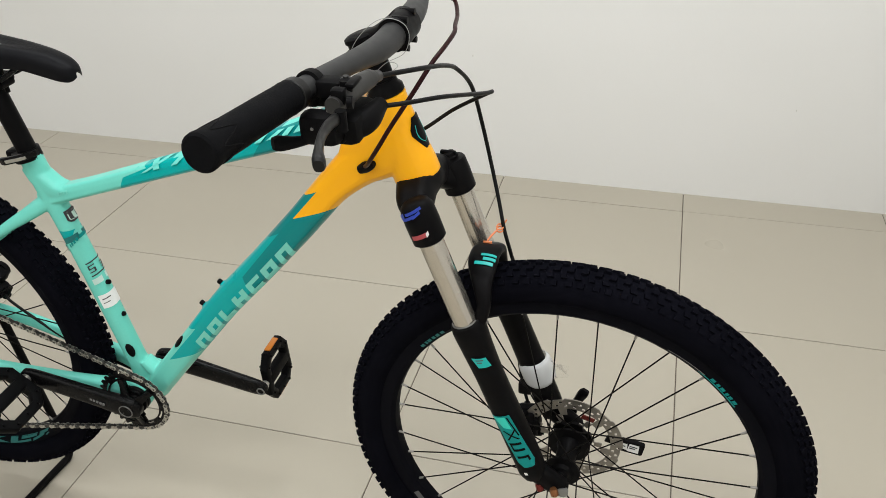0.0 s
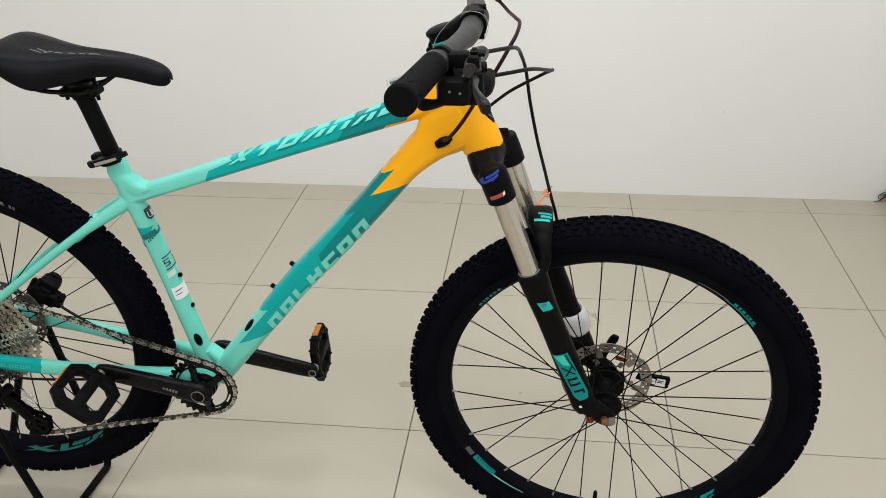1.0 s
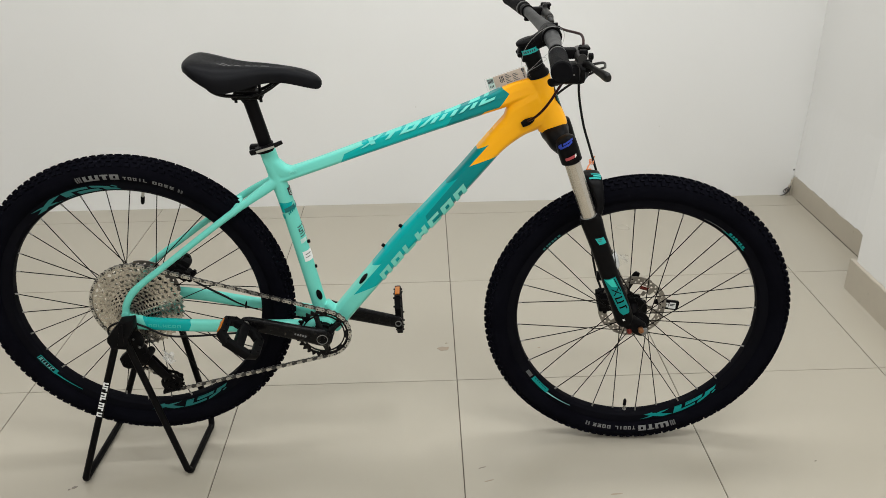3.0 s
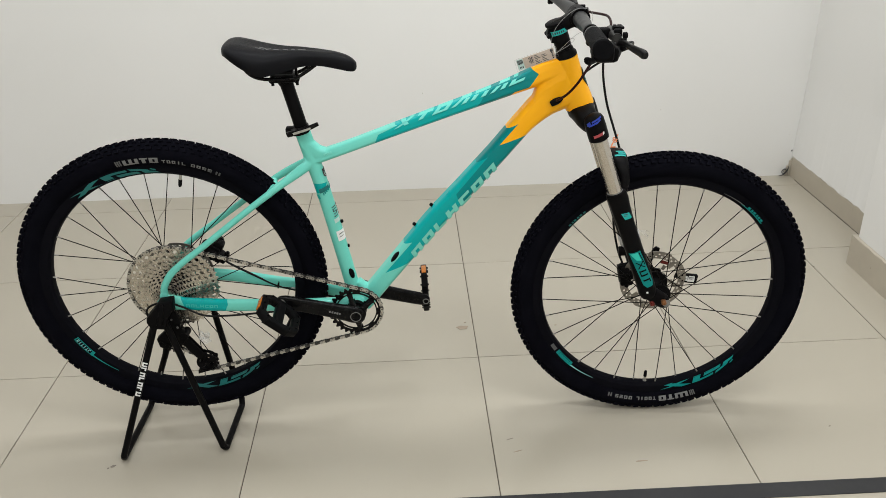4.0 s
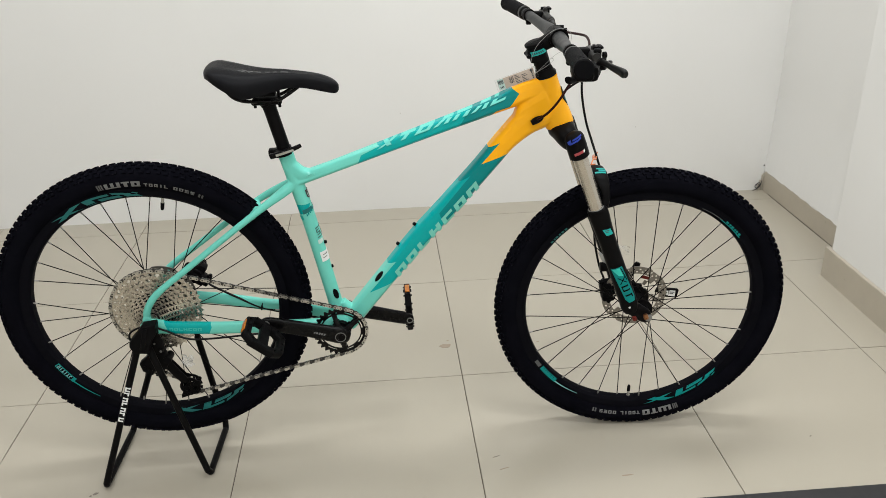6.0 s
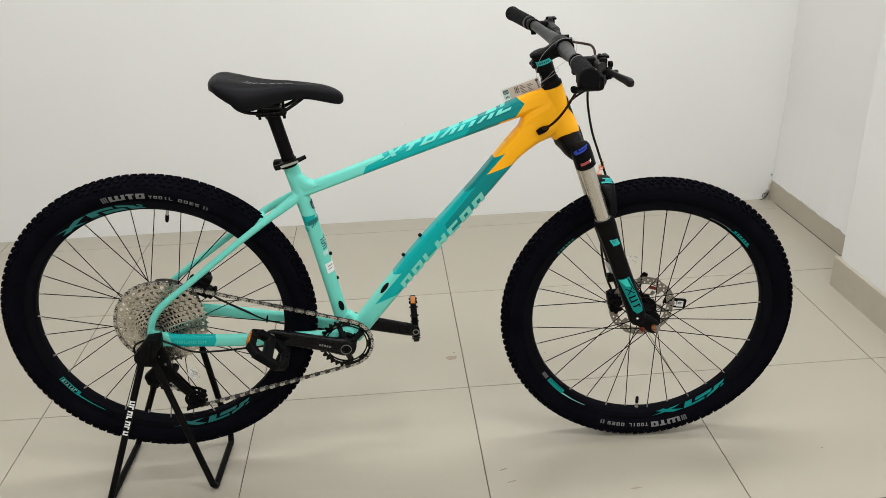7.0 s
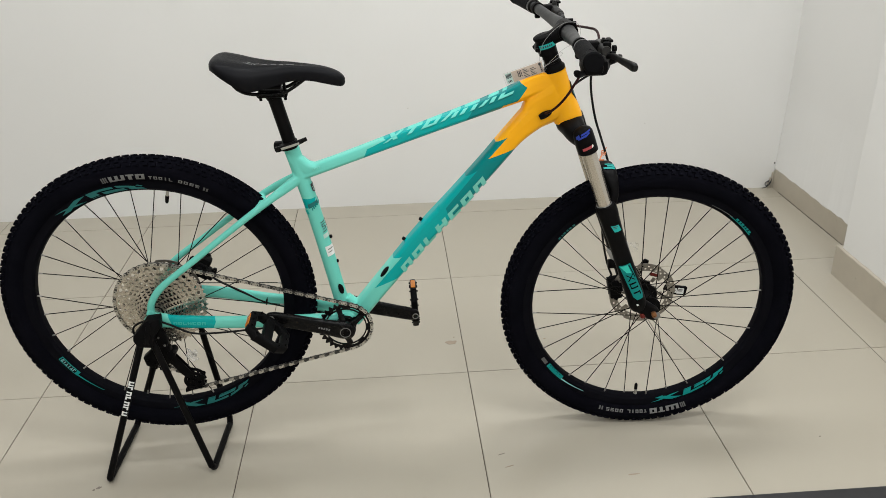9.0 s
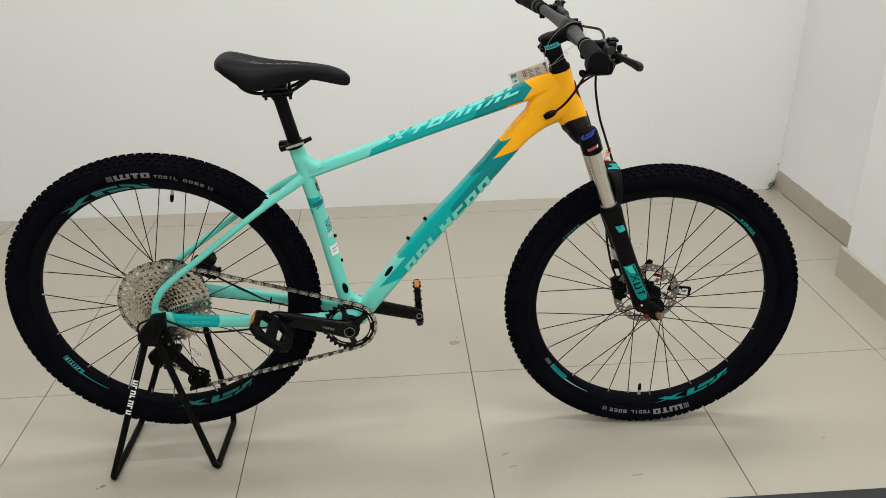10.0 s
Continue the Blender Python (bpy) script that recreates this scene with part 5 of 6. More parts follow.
for y0, y1, a0, a1 in ((-0.027, -0.022, -0.5, 0.75), (-0.019, -0.014, 0.0, 0.85), (-0.011, -0.007, -0.2, 0.85)):
    bm = bmesh.new()
    grid = []
    for i in range(4):
        y = y0 + (y1 - y0) * i / 3
        top = 0.7088 - 6.0 * y * y
        grid.append([(0.2925 + 0.0195 * a, y - 0.0008, top + 0.0079 * (1 - abs(a) ** 2.6) ** (1 / 2.6)) for a in [a0 + (a1 - a0) * j / 6 for j in range(7)]])
    shell(bm, grid, -0.0008)
    part("arch_mark", bm, M_TEAL, lowers, "teal mark on the fork arch")
# knobs under the legs
for name, mat, x, y, z, d in (("rebound_knob", M_COPPER, 0.409, -0.083, 0.371, 1), ("air_cap", M_RED, 0.386, -0.070, 0.362, 1)):
    bm = bmesh.new()
    lathe(bm, (x, y, z), (x + 0.25, y - 0.15, z - 0.75), [(0, 0.0050), (0.004, 0.0060), (0.011, 0.0060), (0.0125, 0.0044), (0.0105, 0.0028)], 14)
    part(name, bm, mat, lowers, "copper coloured adjuster knob" if name == "rebound_knob" else "red anodised bolt")
bm = bmesh.new()
lathe(bm, (AXLE_F[0] + 0.004, -0.0685, AXLE_F[1] + 0.001), (AXLE_F[0] + 0.004, -1, AXLE_F[1]), [(0, 0.009), (0.006, 0.0088), (0.0075, 0.006)], 16)
part("axle_nut", bm, M_GREYMETAL, lowers, "grey steel axle end")
bm = bmesh.new()
lathe(bm, (AXLE_F[0] - 0.004, 0.071, AXLE_F[1]), (AXLE_F[0], 1, AXLE_F[1]), [(0, 0.010), (0.012, 0.010), (0.014, 0.006)], 16)
part("axle_nut", bm, M_BLACK, lowers)
bm = bmesh.new()
sweep(bm, [(0.4135, 0.088, 0.354, 0.008, 0.005), (0.417, 0.090, 0.372, 0.0075, 0.0045), (0.424, 0.080, 0.398, 0.0075, 0.004), (0.431, 0.072, 0.420, 0.0085, 0.004), (0.435, 0.071, 0.428, 0.0060, 0.003)], 12, Y, 3.0)
part("axle_lever", bm, M_BLACK, lowers, "black quick-release lever of the front axle")
# plastic tab with a white label between the brake pads
bm = bmesh.new()
tilt = Matrix.Translation((0.5135, 0.0415, 0.3535)) @ Matrix.Rotation(radians(9), 4, "Y")
slab(bm, [(-0.019, -0.0095), (-0.0165, -0.0120), (0.0165, -0.0120), (0.0190, -0.0095), (0.0190, 0.0095), (0.0165, 0.0120), (-0.0165, 0.0120), (-0.019, 0.0095)], -0.0035, 0.0035, 0.001, tilt)
sweep(bm, [(0.474, 0.0375, 0.3665, 0.0070, 0.0020), (0.498, 0.0400, 0.3585, 0.0075, 0.0022)], 12, Y, 4.0, True, 1)
tab = part("pad_spacer", bm, M_PLASTIC, front, "black plastic tab with a white label on the front rotor")
tab.matrix_parent_inverse = front.matrix_basis.inverted()
bm = bmesh.new()
for x0, x1, h in ((-0.0155, -0.0075, 0.0062), (-0.0055, 0.0105, 0.0080)):
    shell(bm, [[tilt @ Vector((x0 + 0.001, -0.0037, h)), tilt @ Vector((x1, -0.0037, h))], [tilt @ Vector((x0, -0.0037, -h)), tilt @ Vector((x1 + 0.002, -0.0037, -h))]], 0.0003)
part("label", bm, M_WHITE, tab, "small white label")
bm = bmesh.new()
slab(bm, [(0.432, 0.404), (0.452, 0.398), (0.455, 0.405), (0.436, 0.412)], 0.0330, 0.0355, 0.0006)
part("pad_slip", bm, M_RED, tab, "red end of the plastic tab")
bm = bmesh.new()
for x0, x1, z in ((-0.0035, 0.0085, 0.0035), (-0.0035, 0.0060, 0.0), (-0.0140, -0.0095, 0.001)):
    shell(bm, [[tilt @ Vector((x0, -0.0042, z + 0.0010)), tilt @ Vector((x1, -0.0042, z + 0.0010))], [tilt @ Vector((x0, -0.0042, z - 0.0010)), tilt @ Vector((x1, -0.0042, z - 0.0010))]], 0.0003)
part("label_print", bm, M_INK, tab, "short dark bars on the label")

# ---- brake calipers ----


def caliper(x, y, z, tilt, length, tall=False):
    m = Matrix.Translation((x, y, z)) @ Matrix.Rotation(radians(tilt), 4, "Y")
    bm = bmesh.new()
    box(bm, -length / 2, -0.012, -0.014, length / 2, 0.016, 0.014, 0.005, m)
    box(bm, -length / 2 - 0.008, -0.003, -0.009, -length / 2 + 0.004, 0.012, 0.009, 0.003, m)
    box(bm, length / 2 - 0.004, -0.003, -0.009, length / 2 + 0.008, 0.012, 0.009, 0.003, m)
    box(bm, -0.014, -0.010, 0.010, 0.010, 0.014, 0.020, 0.003, m)
    for k in (-1, 1):
        c = m @ Vector((k * length / 2, -0.012, 0))
        rod(bm, c, c + Vector((0, 0.03, 0)), 0.0055, segs=10)
        rod(bm, m @ Vector((k * (length / 2 + 0.004), 0.004, -0.013)), m @ Vector((k * (length / 2 + 0.004), 0.004, 0.016)), 0.0062, segs=12)
        rod(bm, m @ Vector((k * (length / 2 + 0.004), 0.004, 0.015)), m @ Vector((k * (length / 2 + 0.004), 0.004, 0.020)), 0.0042, segs=6)
    lathe(bm, m @ Vector((-0.002, -0.011, -0.001)), m @ Vector((-0.002, -1, -0.001)), [(0, 0.0125), (0.004, 0.0120), (0.0055, 0.0095), (0.0055, 0.004)], 20)
    if tall:  # the rear body stands up off its mount, with a round piston housing
        box(bm, -0.022, -0.004, 0.008, 0.014, 0.026, 0.033, 0.007, m)
        lathe(bm, m @ Vector((-0.004, 0.020, 0.021)), m @ Vector((-0.004, 1, 0.021)), [(0, 0.0155), (0.009, 0.0150), (0.011, 0.0115), (0.0085, 0.009)], 20)
        box(bm, -0.036, 0.000, -0.016, 0.036, 0.013, -0.004, 0.004, m)
    rod(bm, m @ Vector((-length * 0.30, 0.004, 0.012)), m @ Vector((-length * 0.42, 0.002, 0.027)), 0.0050, 0.0040, 12)
    return bm


part("brake_caliper", caliper(0.350, 0.046, 0.366, 78, 0.046), M_PLASTIC, bike, "black hydraulic front brake caliper")
part("brake_caliper", caliper(-0.647, 0.066, 0.467, 36, 0.050, True), M_PLASTIC, bike, "black hydraulic rear brake caliper")
bm = bmesh.new()
box(bm, 0.332, 0.048, 0.420, 0.352, 0.062, 0.442, 0.003)
part("caliper_mount", bm, M_BLACK, lowers, "black caliper post mount")

# ---- seatpost and saddle ----
bm = bmesh.new()
sweep(bm, [(-0.390, 0, 0.760, 0.0142), (-0.397, 0, 0.795, 0.0142), (-0.4165, 0, 0.884, 0.0142), (-0.420, 0, 0.897, 0.0158, 0.0175), (-0.4225, 0, 0.904, 0.0175, 0.019)], 24, Y, 2.0, True, 4)
box(bm, -0.449, -0.022, 0.899, -0.395, 0.022, 0.912, 0.005)
for x in (-0.447, -0.396):
    rod(bm, (x, -0.012, 0.903), (x, 0.012, 0.903), 0.0065, segs=12)
    rod(bm, (x, 0, 0.889), (x, 0, 0.928), 0.0032, segs=10)
box(bm, -0.445, -0.024, 0.918, -0.400, 0.024, 0.925, 0.003)
part("seatpost", bm, M_BLACK, bike, "black seatpost with a two-bolt head")
bm = bmesh.new()
sweep(bm, [(-0.3985, 0, 0.784, 0.0202, 0.0202), (-0.4015, 0, 0.799, 0.0202, 0.0202)], 24, Y, 2.0, True, 1)
box(bm, -0.431, -0.010, 0.782, -0.411, 0.010, 0.798, 0.004)
clamp = part("seat_clamp", bm, M_BLACK, bike, "black quick-release seat clamp")
bm = bmesh.new()
sweep(bm, [(-0.424, -0.024, 0.789, 0.0060, 0.005), (-0.415, -0.028, 0.792, 0.0060, 0.004), (-0.385, -0.029, 0.801, 0.0056, 0.0035), (-0.358, -0.024, 0.8105, 0.0042, 0.0028)], 12, Y, 3.0)
part("clamp_lever", bm, M_GLOSS, clamp, "black quick-release lever with a silver face")
bm = bmesh.new()
sweep(bm, [(-0.412, -0.0325, 0.7925, 0.0026, 0.0008), (-0.388, -0.0332, 0.7995, 0.0026, 0.0008), (-0.374, -0.0315, 0.8035, 0.0022, 0.0008)], 8, Y, 3.0)
part("lever_face", bm, M_STEEL, clamp, "silver strip on the lever")

STATIONS = [  # forward, half width, top, edge drop
    (-0.540, 0.012, 0.974, 0.01), (-0.5365, 0.034, 0.9801, 0.012), (-0.527, 0.054, 0.9845, 0.016), (-0.512, 0.066, 0.9852, 0.026), (-0.488, 0.07, 0.9807, 0.038), (-0.462, 0.066, 0.9752, 0.046),
    (-0.436, 0.054, 0.9708, 0.041), (-0.41, 0.041, 0.9682, 0.035), (-0.38, 0.03, 0.9665, 0.028), (-0.345, 0.024, 0.9625, 0.025), (-0.312, 0.0215, 0.9558, 0.026), (-0.29, 0.0195, 0.9479, 0.024), (-0.278, 0.0155, 0.9405, 0.019), (-0.2725, 0.0100, 0.9350, 0.0125), (-0.2700, 0.0045, 0.9308, 0.0055)]
bm = bmesh.new()
fine = smooth_path(STATIONS, 4)
rings = []
for x, half, top, drop in fine:
    ring = []
    for k in range(17):
        a = radians(-100 + 200 * k / 16)
        s, c = math.sin(a), math.cos(a)
        y = half * math.copysign(min(1, abs(s)) ** 0.75, s) * (1.0 if abs(a) < math.pi / 2 else 0.97)
        z = top - drop * (1 - max(0, c) ** 0.55) - (0.004 if c < 0 else 0)
        z -= 0.0045 * max(0, 1 - abs(y) / 0.016) * max(0, min(1, (-0.31 - x) / 0.05)) * max(0, min(1, (x + 0.535) / 0.05))
        ring.append(bm.verts.new((x, y, z)))
    for k in range(15, 0, -1):
        a = radians(-92 + 184 * k / 16)
        y = 0.86 * half * math.sin(a)
        ring.append(bm.verts.new((x, y, top - drop * 0.90 + 0.012 * math.cos(a) * min(1, drop / 0.03))))
    rings.append(ring)
for a, b in zip(rings, rings[1:]):
    for k in range(len(a)):
        bm.faces.new((a[k], a[(k + 1) % len(a)], b[(k + 1) % len(a)], b[k]))
bm.faces.new(rings[0][::-1])
bm.faces.new(rings[-1])
saddle = part("saddle", bm, M_SADDLE, bike, "black padded sports saddle", 60)
for s in (-1, 1):
    bm = bmesh.new()
    sweep(bm, [(-0.500, s * 0.040, 0.945, 0.0036), (-0.485, s * 0.036, 0.924, 0.0036), (-0.465, s * 0.027, 0.912, 0.0036), (-0.435, s * 0.022, 0.9085, 0.0036), (-0.400, s * 0.022, 0.9090, 0.0036), (-0.375, s * 0.019, 0.920, 0.0036), (-0.345, s * 0.012, 0.939, 0.0036)], 10)
    part("saddle_rail", bm, M_GLOSS, saddle, "black steel saddle rail")
# faint printed lines along the saddle's top edge
for x0, x1, y0, y1 in ((-0.470, -0.452, -0.024, -0.027), (-0.462, -0.446, -0.017, -0.023), (-0.449, -0.440, -0.026, -0.017), (-0.436, -0.424, -0.019, -0.018), (-0.416, -0.406, -0.0155, -0.0145), (-0.400, -0.392, -0.0135, -0.013), (-0.386, -0.370, -0.012, -0.011)):
    bm = bmesh.new()
    z0, z1 = [float(np.interp(x, [r[0] for r in fine], [r[2] for r in fine])) for x in (x0, x1)]
    dz = [float(0.30 * np.interp(x, [r[0] for r in fine], [r[3] for r in fine])) * (abs(y) / float(np.interp(x, [r[0] for r in fine], [r[1] for r in fine]))) ** 2.2 for x, y in ((x0, y0), (x1, y1))]
    sweep(bm, [(x0, y0, z0 - dz[0] - 0.0002, 0.0010, 0.0011), ((x0 + x1) / 2, (y0 + y1) / 2, (z0 + z1 - dz[0] - dz[1]) / 2, 0.0010, 0.0011), (x1, y1, z1 - dz[1] - 0.0002, 0.0010, 0.0011)], 6)
    part("saddle_print", bm, M_PRINT, saddle, "faint grey printed line")

# ---- stem, handlebar, levers, cables ----
bm = bmesh.new()
rod(bm, (0.1645, 0, 0.944), (0.1495, 0, 0.990), 0.0172, segs=24)
part("steerer_spacer", bm, M_BLACK, bike, "black headset spacer stack")
bm = bmesh.new()
sweep(bm, [(0.1545, 0, 0.966, 0.0195, 0.0195), (0.1440, 0, 0.997, 0.0195, 0.0195)], 24, Y, 2.0, True, 1)
sweep(bm, [(0.146, 0, 0.990, 0.0165, 0.017), (0.165, 0, 1.000, 0.0145, 0.016), (0.180, 0, 1.008, 0.017, 0.021), (0.190, 0, 1.012, 0.021, 0.025)], 18, Y, 2.8)
rod(bm, (0.1905, -0.023, 1.012), (0.1905, 0.023, 1.012), 0.0200, segs=24)
for s in (-1, 1):
    for dz in (-0.0165, 0.0165):
        rod(bm, (0.188, s * 0.0150, 1.012 + dz), (0.2065, s * 0.0150, 1.012 + dz), 0.0040, segs=12)
    rod(bm, (0.128, s * 0.012, 0.976), (0.128, s * 0.018, 0.976), 0.004, segs=10)
box(bm, 0.126, -0.014, 0.970, 0.138, 0.014, 0.986, 0.004)
stem = part("stem", bm, M_BLACK, bike, "short black stem with a teal band")
bm = bmesh.new()
lathe(bm, (0.1440, 0, 0.9965), (0.1377, 0, 1.0155), [(0, 0.0200), (0.002, 0.0215), (0.0065, 0.0212), (0.0085, 0.0175), (0.009, 0.006), (0.006, 0.005)], 28)
part("stem_cap", bm, M_PLASTIC, stem, "black stem top cap")
bm = bmesh.new()
n = 16
grid = []
for i in range(3):
    s = i / 2
    c = Vector((0.1500, 0, 0.9800)).lerp(Vector((0.1470, 0, 0.9890)), s)
    grid.append([(c.x + 0.0201 * math.cos(a), 0.0201 * math.sin(a), c.z + 0.0201 * math.cos(a) * 0.32) for a in [radians(-165 + 130 * j / n) for j in range(n + 1)]])
shell(bm, grid, -0.0004)
band = part("stem_band", bm, M_TEAL, stem, "teal band with small dark marks")
bm = bmesh.new()
for k in range(6):
    a0 = radians(-128 + 12 * k)
    grid = []
    for s in (0.30, 0.74):
        c = Vector((0.1500, 0, 0.9800)).lerp(Vector((0.1470, 0, 0.9890)), s)
        grid.append([(c.x + 0.0208 * math.cos(a), 0.0208 * math.sin(a), c.z + 0.0208 * math.cos(a) * 0.32) for a in (a0, a0 + radians(3.5), a0 + radians(7))])
    shell(bm, grid, -0.0003)
part("band_mark", bm, M_INK, stem, "row of small dark marks")

BAR = [(0.1518, -0.390, 1.0415), (0.1618, -0.30, 1.0355), (0.1705, -0.215, 1.0290), (0.1798, -0.130, 1.0192), (0.1878, -0.065, 1.0120), (0.1905, 0.0, 1.012), (0.189, 0.065, 1.0115), (0.180, 0.130, 1.014), (0.169, 0.215, 1.017), (0.158, 0.30, 1.0165), (0.146, 0.390, 1.015)]
RADII = [0.0111, 0.0111, 0.0111, 0.0117, 0.0148, 0.0159, 0.0148, 0.0117, 0.0111, 0.0111, 0.0111]
bm = bmesh.new()
sweep(bm, [(*p, r) for p, r in zip(BAR, RADII)], 28, None, 2.0, True, 12)
part("handlebar", bm, M_GREY, bike, "dark grey riser handlebar", 180)


def on_bar(y):
    return Vector([float(np.interp(y, [p[1] for p in BAR], [p[k] for p in BAR])) for k in range(3)])


for s in (-1, 1):
    a, b = on_bar(s * 0.252), on_bar(s * 0.382)
    d = (b - a).normalized()
    bm = bmesh.new()
    ln = (b - a).length
    profile = [(0.0, 0.0140), (0.002, 0.0158), (0.006, 0.0162), (0.012, 0.0158), (ln * 0.35, 0.0160), (ln * 0.7, 0.0161), (ln - 0.014, 0.0160)]
    profile += [(ln - 0.006, 0.0164), (ln - 0.001, 0.0170), (ln + 0.004, 0.0175), (ln + 0.007, 0.0172), (ln + 0.009, 0.0150), (ln + 0.008, 0.010), (ln + 0.0075, 0.002)]
    lathe(bm, a, b, profile, 24)
    grip = part("grip", bm, M_GRIP, bike, "black rubber handlebar grip with a flared end")
    bm = bmesh.new()
    side_a = d.orthogonal().normalized()
    side_b = d.cross(side_a)
    for turn in (1, -1):
        row = []
        for k in range(13):
            ang = turn * 2 * math.pi * k / 12
            q = a + d * (ln - (0.004 if k % 2 else 0.030)) + (side_a * math.cos(ang) + side_b * math.sin(ang)) * (0.0166 if k % 2 else 0.0160)
            row.append((*q, 0.0005))
        sweep(bm, row, 6, None, 2.0, True, 3)
    for k in range(3):
        ang = math.pi * k / 3
        q = (side_a * math.cos(ang) + side_b * math.sin(ang)) * 0.011
        rod(bm, b + d * 0.0078 - q, b + d * 0.0078 + q, 0.0006, segs=6)
    part("grip_pattern", bm, M_PLASTIC, grip, "raised zigzag ribs near the grip's end")
    bm = bmesh.new()
    c = on_bar(s * 0.240)
    lathe(bm, c, b, [(0.0, 0.0125), (0.001, 0.0158), (0.011, 0.0160), (0.012, 0.0150)], 24)
    part("lock_ring", bm, M_LEVER, grip, "dark grey lock-on grip collar")


def brake_lever(s):
    """Master cylinder along the bar, clamp, and a two-finger blade."""
    c = on_bar(s * 0.215)
    bm = bmesh.new()
    box(bm, c.x + 0.008, c.y - 0.010, c.z - 0.010, c.x + 0.034, c.y + 0.010, c.z + 0.008, 0.004)
    body = [(c.x + 0.038, s * 0.255, c.z - 0.002, 0.008), (c.x + 0.039, s * 0.235, c.z - 0.003, 0.0100), (c.x + 0.040, s * 0.205, c.z - 0.005, 0.0105), (c.x + 0.044, s * 0.175, c.z - 0.007, 0.0095), (c.x + 0.046, s * 0.158, c.z - 0.011, 0.0068)]
    box(bm, c.x + 0.034, s * 0.245 - 0.006, c.z - 0.004, c.x + 0.048, s * 0.245 + 0.006, c.z + 0.012, 0.003)
    rod(bm, (c.x + 0.042, s * 0.228, c.z + 0.002), (c.x + 0.042, s * 0.228, c.z + 0.013), 0.006, segs=12)
    rod(bm, (c.x + 0.048, s * 0.262, c.z - 0.022), (c.x + 0.048, s * 0.262, c.z - 0.002), 0.0055, segs=12)
    ob = part("brake_lever", bm, M_PLASTIC, bike, "black hydraulic brake lever bracket")
    bm = bmesh.new()
    sweep(bm, body[:4], 18)
    a, b = Vector(body[3][:3]), Vector(body[4][:3])
    d = (b - a).normalized()
    lathe(bm, a - d * 0.004, b, [(0, 0.0092), (0.006, 0.0092), (0.0065, 0.0078), (0.013, 0.0076), (0.0135, 0.0066), (0.026, 0.0058), (0.028, 0.0042)], 18)
    rod(bm, (c.x + 0.040, s * 0.222, c.z + 0.004), (c.x + 0.040, s * 0.222, c.z + 0.012), 0.0052, segs=12)
    rod(bm, (c.x + 0.040, s * 0.222, c.z + 0.011), (c.x + 0.040, s * 0.222, c.z + 0.0145), 0.0030, segs=6)
    part("master_cylinder", bm, M_CYLINDER, ob, "dark grey cast master cylinder")
    bm = bmesh.new()
    for y, z in ((0.247, -0.010), (0.238, -0.019)):
        rod(bm, (c.x + 0.030, s * y, c.z + z), (c.x + 0.029, s * (y + 0.0015), c.z + z), 0.0014, segs=8)
    part("lever_screw", bm, M_GREYMETAL, ob, "small grey lever screws")
    bm = bmesh.new()
    lathe(bm, on_bar(s * 0.208), on_bar(s * 0.220), [(0, 0.0120), (0.0008, 0.0146), (0.0112, 0.0146), (0.012, 0.0120)], 24)
    box(bm, c.x - 0.006, c.y - 0.0055, c.z - 0.0215, c.x + 0.006, c.y + 0.0055, c.z - 0.011, 0.0025)
    part("lever_clamp", bm, M_PLASTIC, ob, "black clamp band round the bar")
    dz = 0.0 if s < 0 else -0.024
    bm = bmesh.new()
    sweep(bm, [(0.2135, s * 0.250, 1.0165 + dz, 0.0056, 0.0050), (0.2160, s * 0.271, 1.0215 + dz, 0.0058, 0.0040), (0.2168, s * 0.290, 1.0238 + dz, 0.0058, 0.0034), (0.2195, s * 0.311, 1.0234 + dz, 0.0060, 0.0032), (0.2262, s * 0.333, 1.0222 + dz, 0.0072, 0.0040), (0.2318, s * 0.347, 1.0205 + dz, 0.0080, 0.0058), (0.2338, s * 0.353, 1.0195 + dz, 0.0058, 0.0048)], 14, (1, 0, 0), 2.5)
    part("lever_blade", bm, M_LEVER, ob, "glossy black lever blade")
    bm = bmesh.new()
    rod(bm, (c.x + 0.0505, s * 0.250, c.z + 0.001), (c.x + 0.056, s * 0.249, c.z + 0.001), 0.006, segs=12)
    box(bm, c.x + 0.045, s * 0.228 - 0.012, c.z + 0.009, c.x + 0.054, s * 0.228 + 0.012, c.z + 0.014, 0.002)
    part("lever_fitting", bm, M_BLACK, ob)


brake_lever(-1)
brake_lever(1)

# shifter under the chain side of the bar
bm = bmesh.new()
c = on_bar(-0.200)
box(bm, c.x + 0.006, -0.235, c.z - 0.052, c.x + 0.050, -0.172, c.z - 0.022, 0.009)
box(bm, c.x - 0.006, -0.205, c.z - 0.026, c.x + 0.012, -0.190, c.z - 0.008, 0.003)
box(bm, c.x - 0.004, -0.252, c.z - 0.046, c.x + 0.036, -0.226, c.z - 0.014, 0.008)
sweep(bm, [(c.x + 0.030, -0.232, c.z - 0.038, 0.010, 0.009), (c.x + 0.046, -0.205, c.z - 0.036, 0.014, 0.012), (c.x + 0.052, -0.172, c.z - 0.032, 0.008, 0.008)], 14)
shifter = part("shifter", bm, M_PLASTIC, bike, "black trigger shifter under the handlebar")
bm = bmesh.new()
sweep(bm, [(0.192, -0.222, 0.985, 0.006, 0.005), (0.176, -0.240, 0.985, 0.0048, 0.0042), (0.166, -0.254, 0.987, 0.0058, 0.0045), (0.156, -0.266, 0.9905, 0.0078, 0.0052), (0.1515, -0.271, 0.992, 0.0062, 0.0040)], 12)
part("thumb_lever", bm, M_PLASTIC, shifter, "black thumb paddle")
bm = bmesh.new()
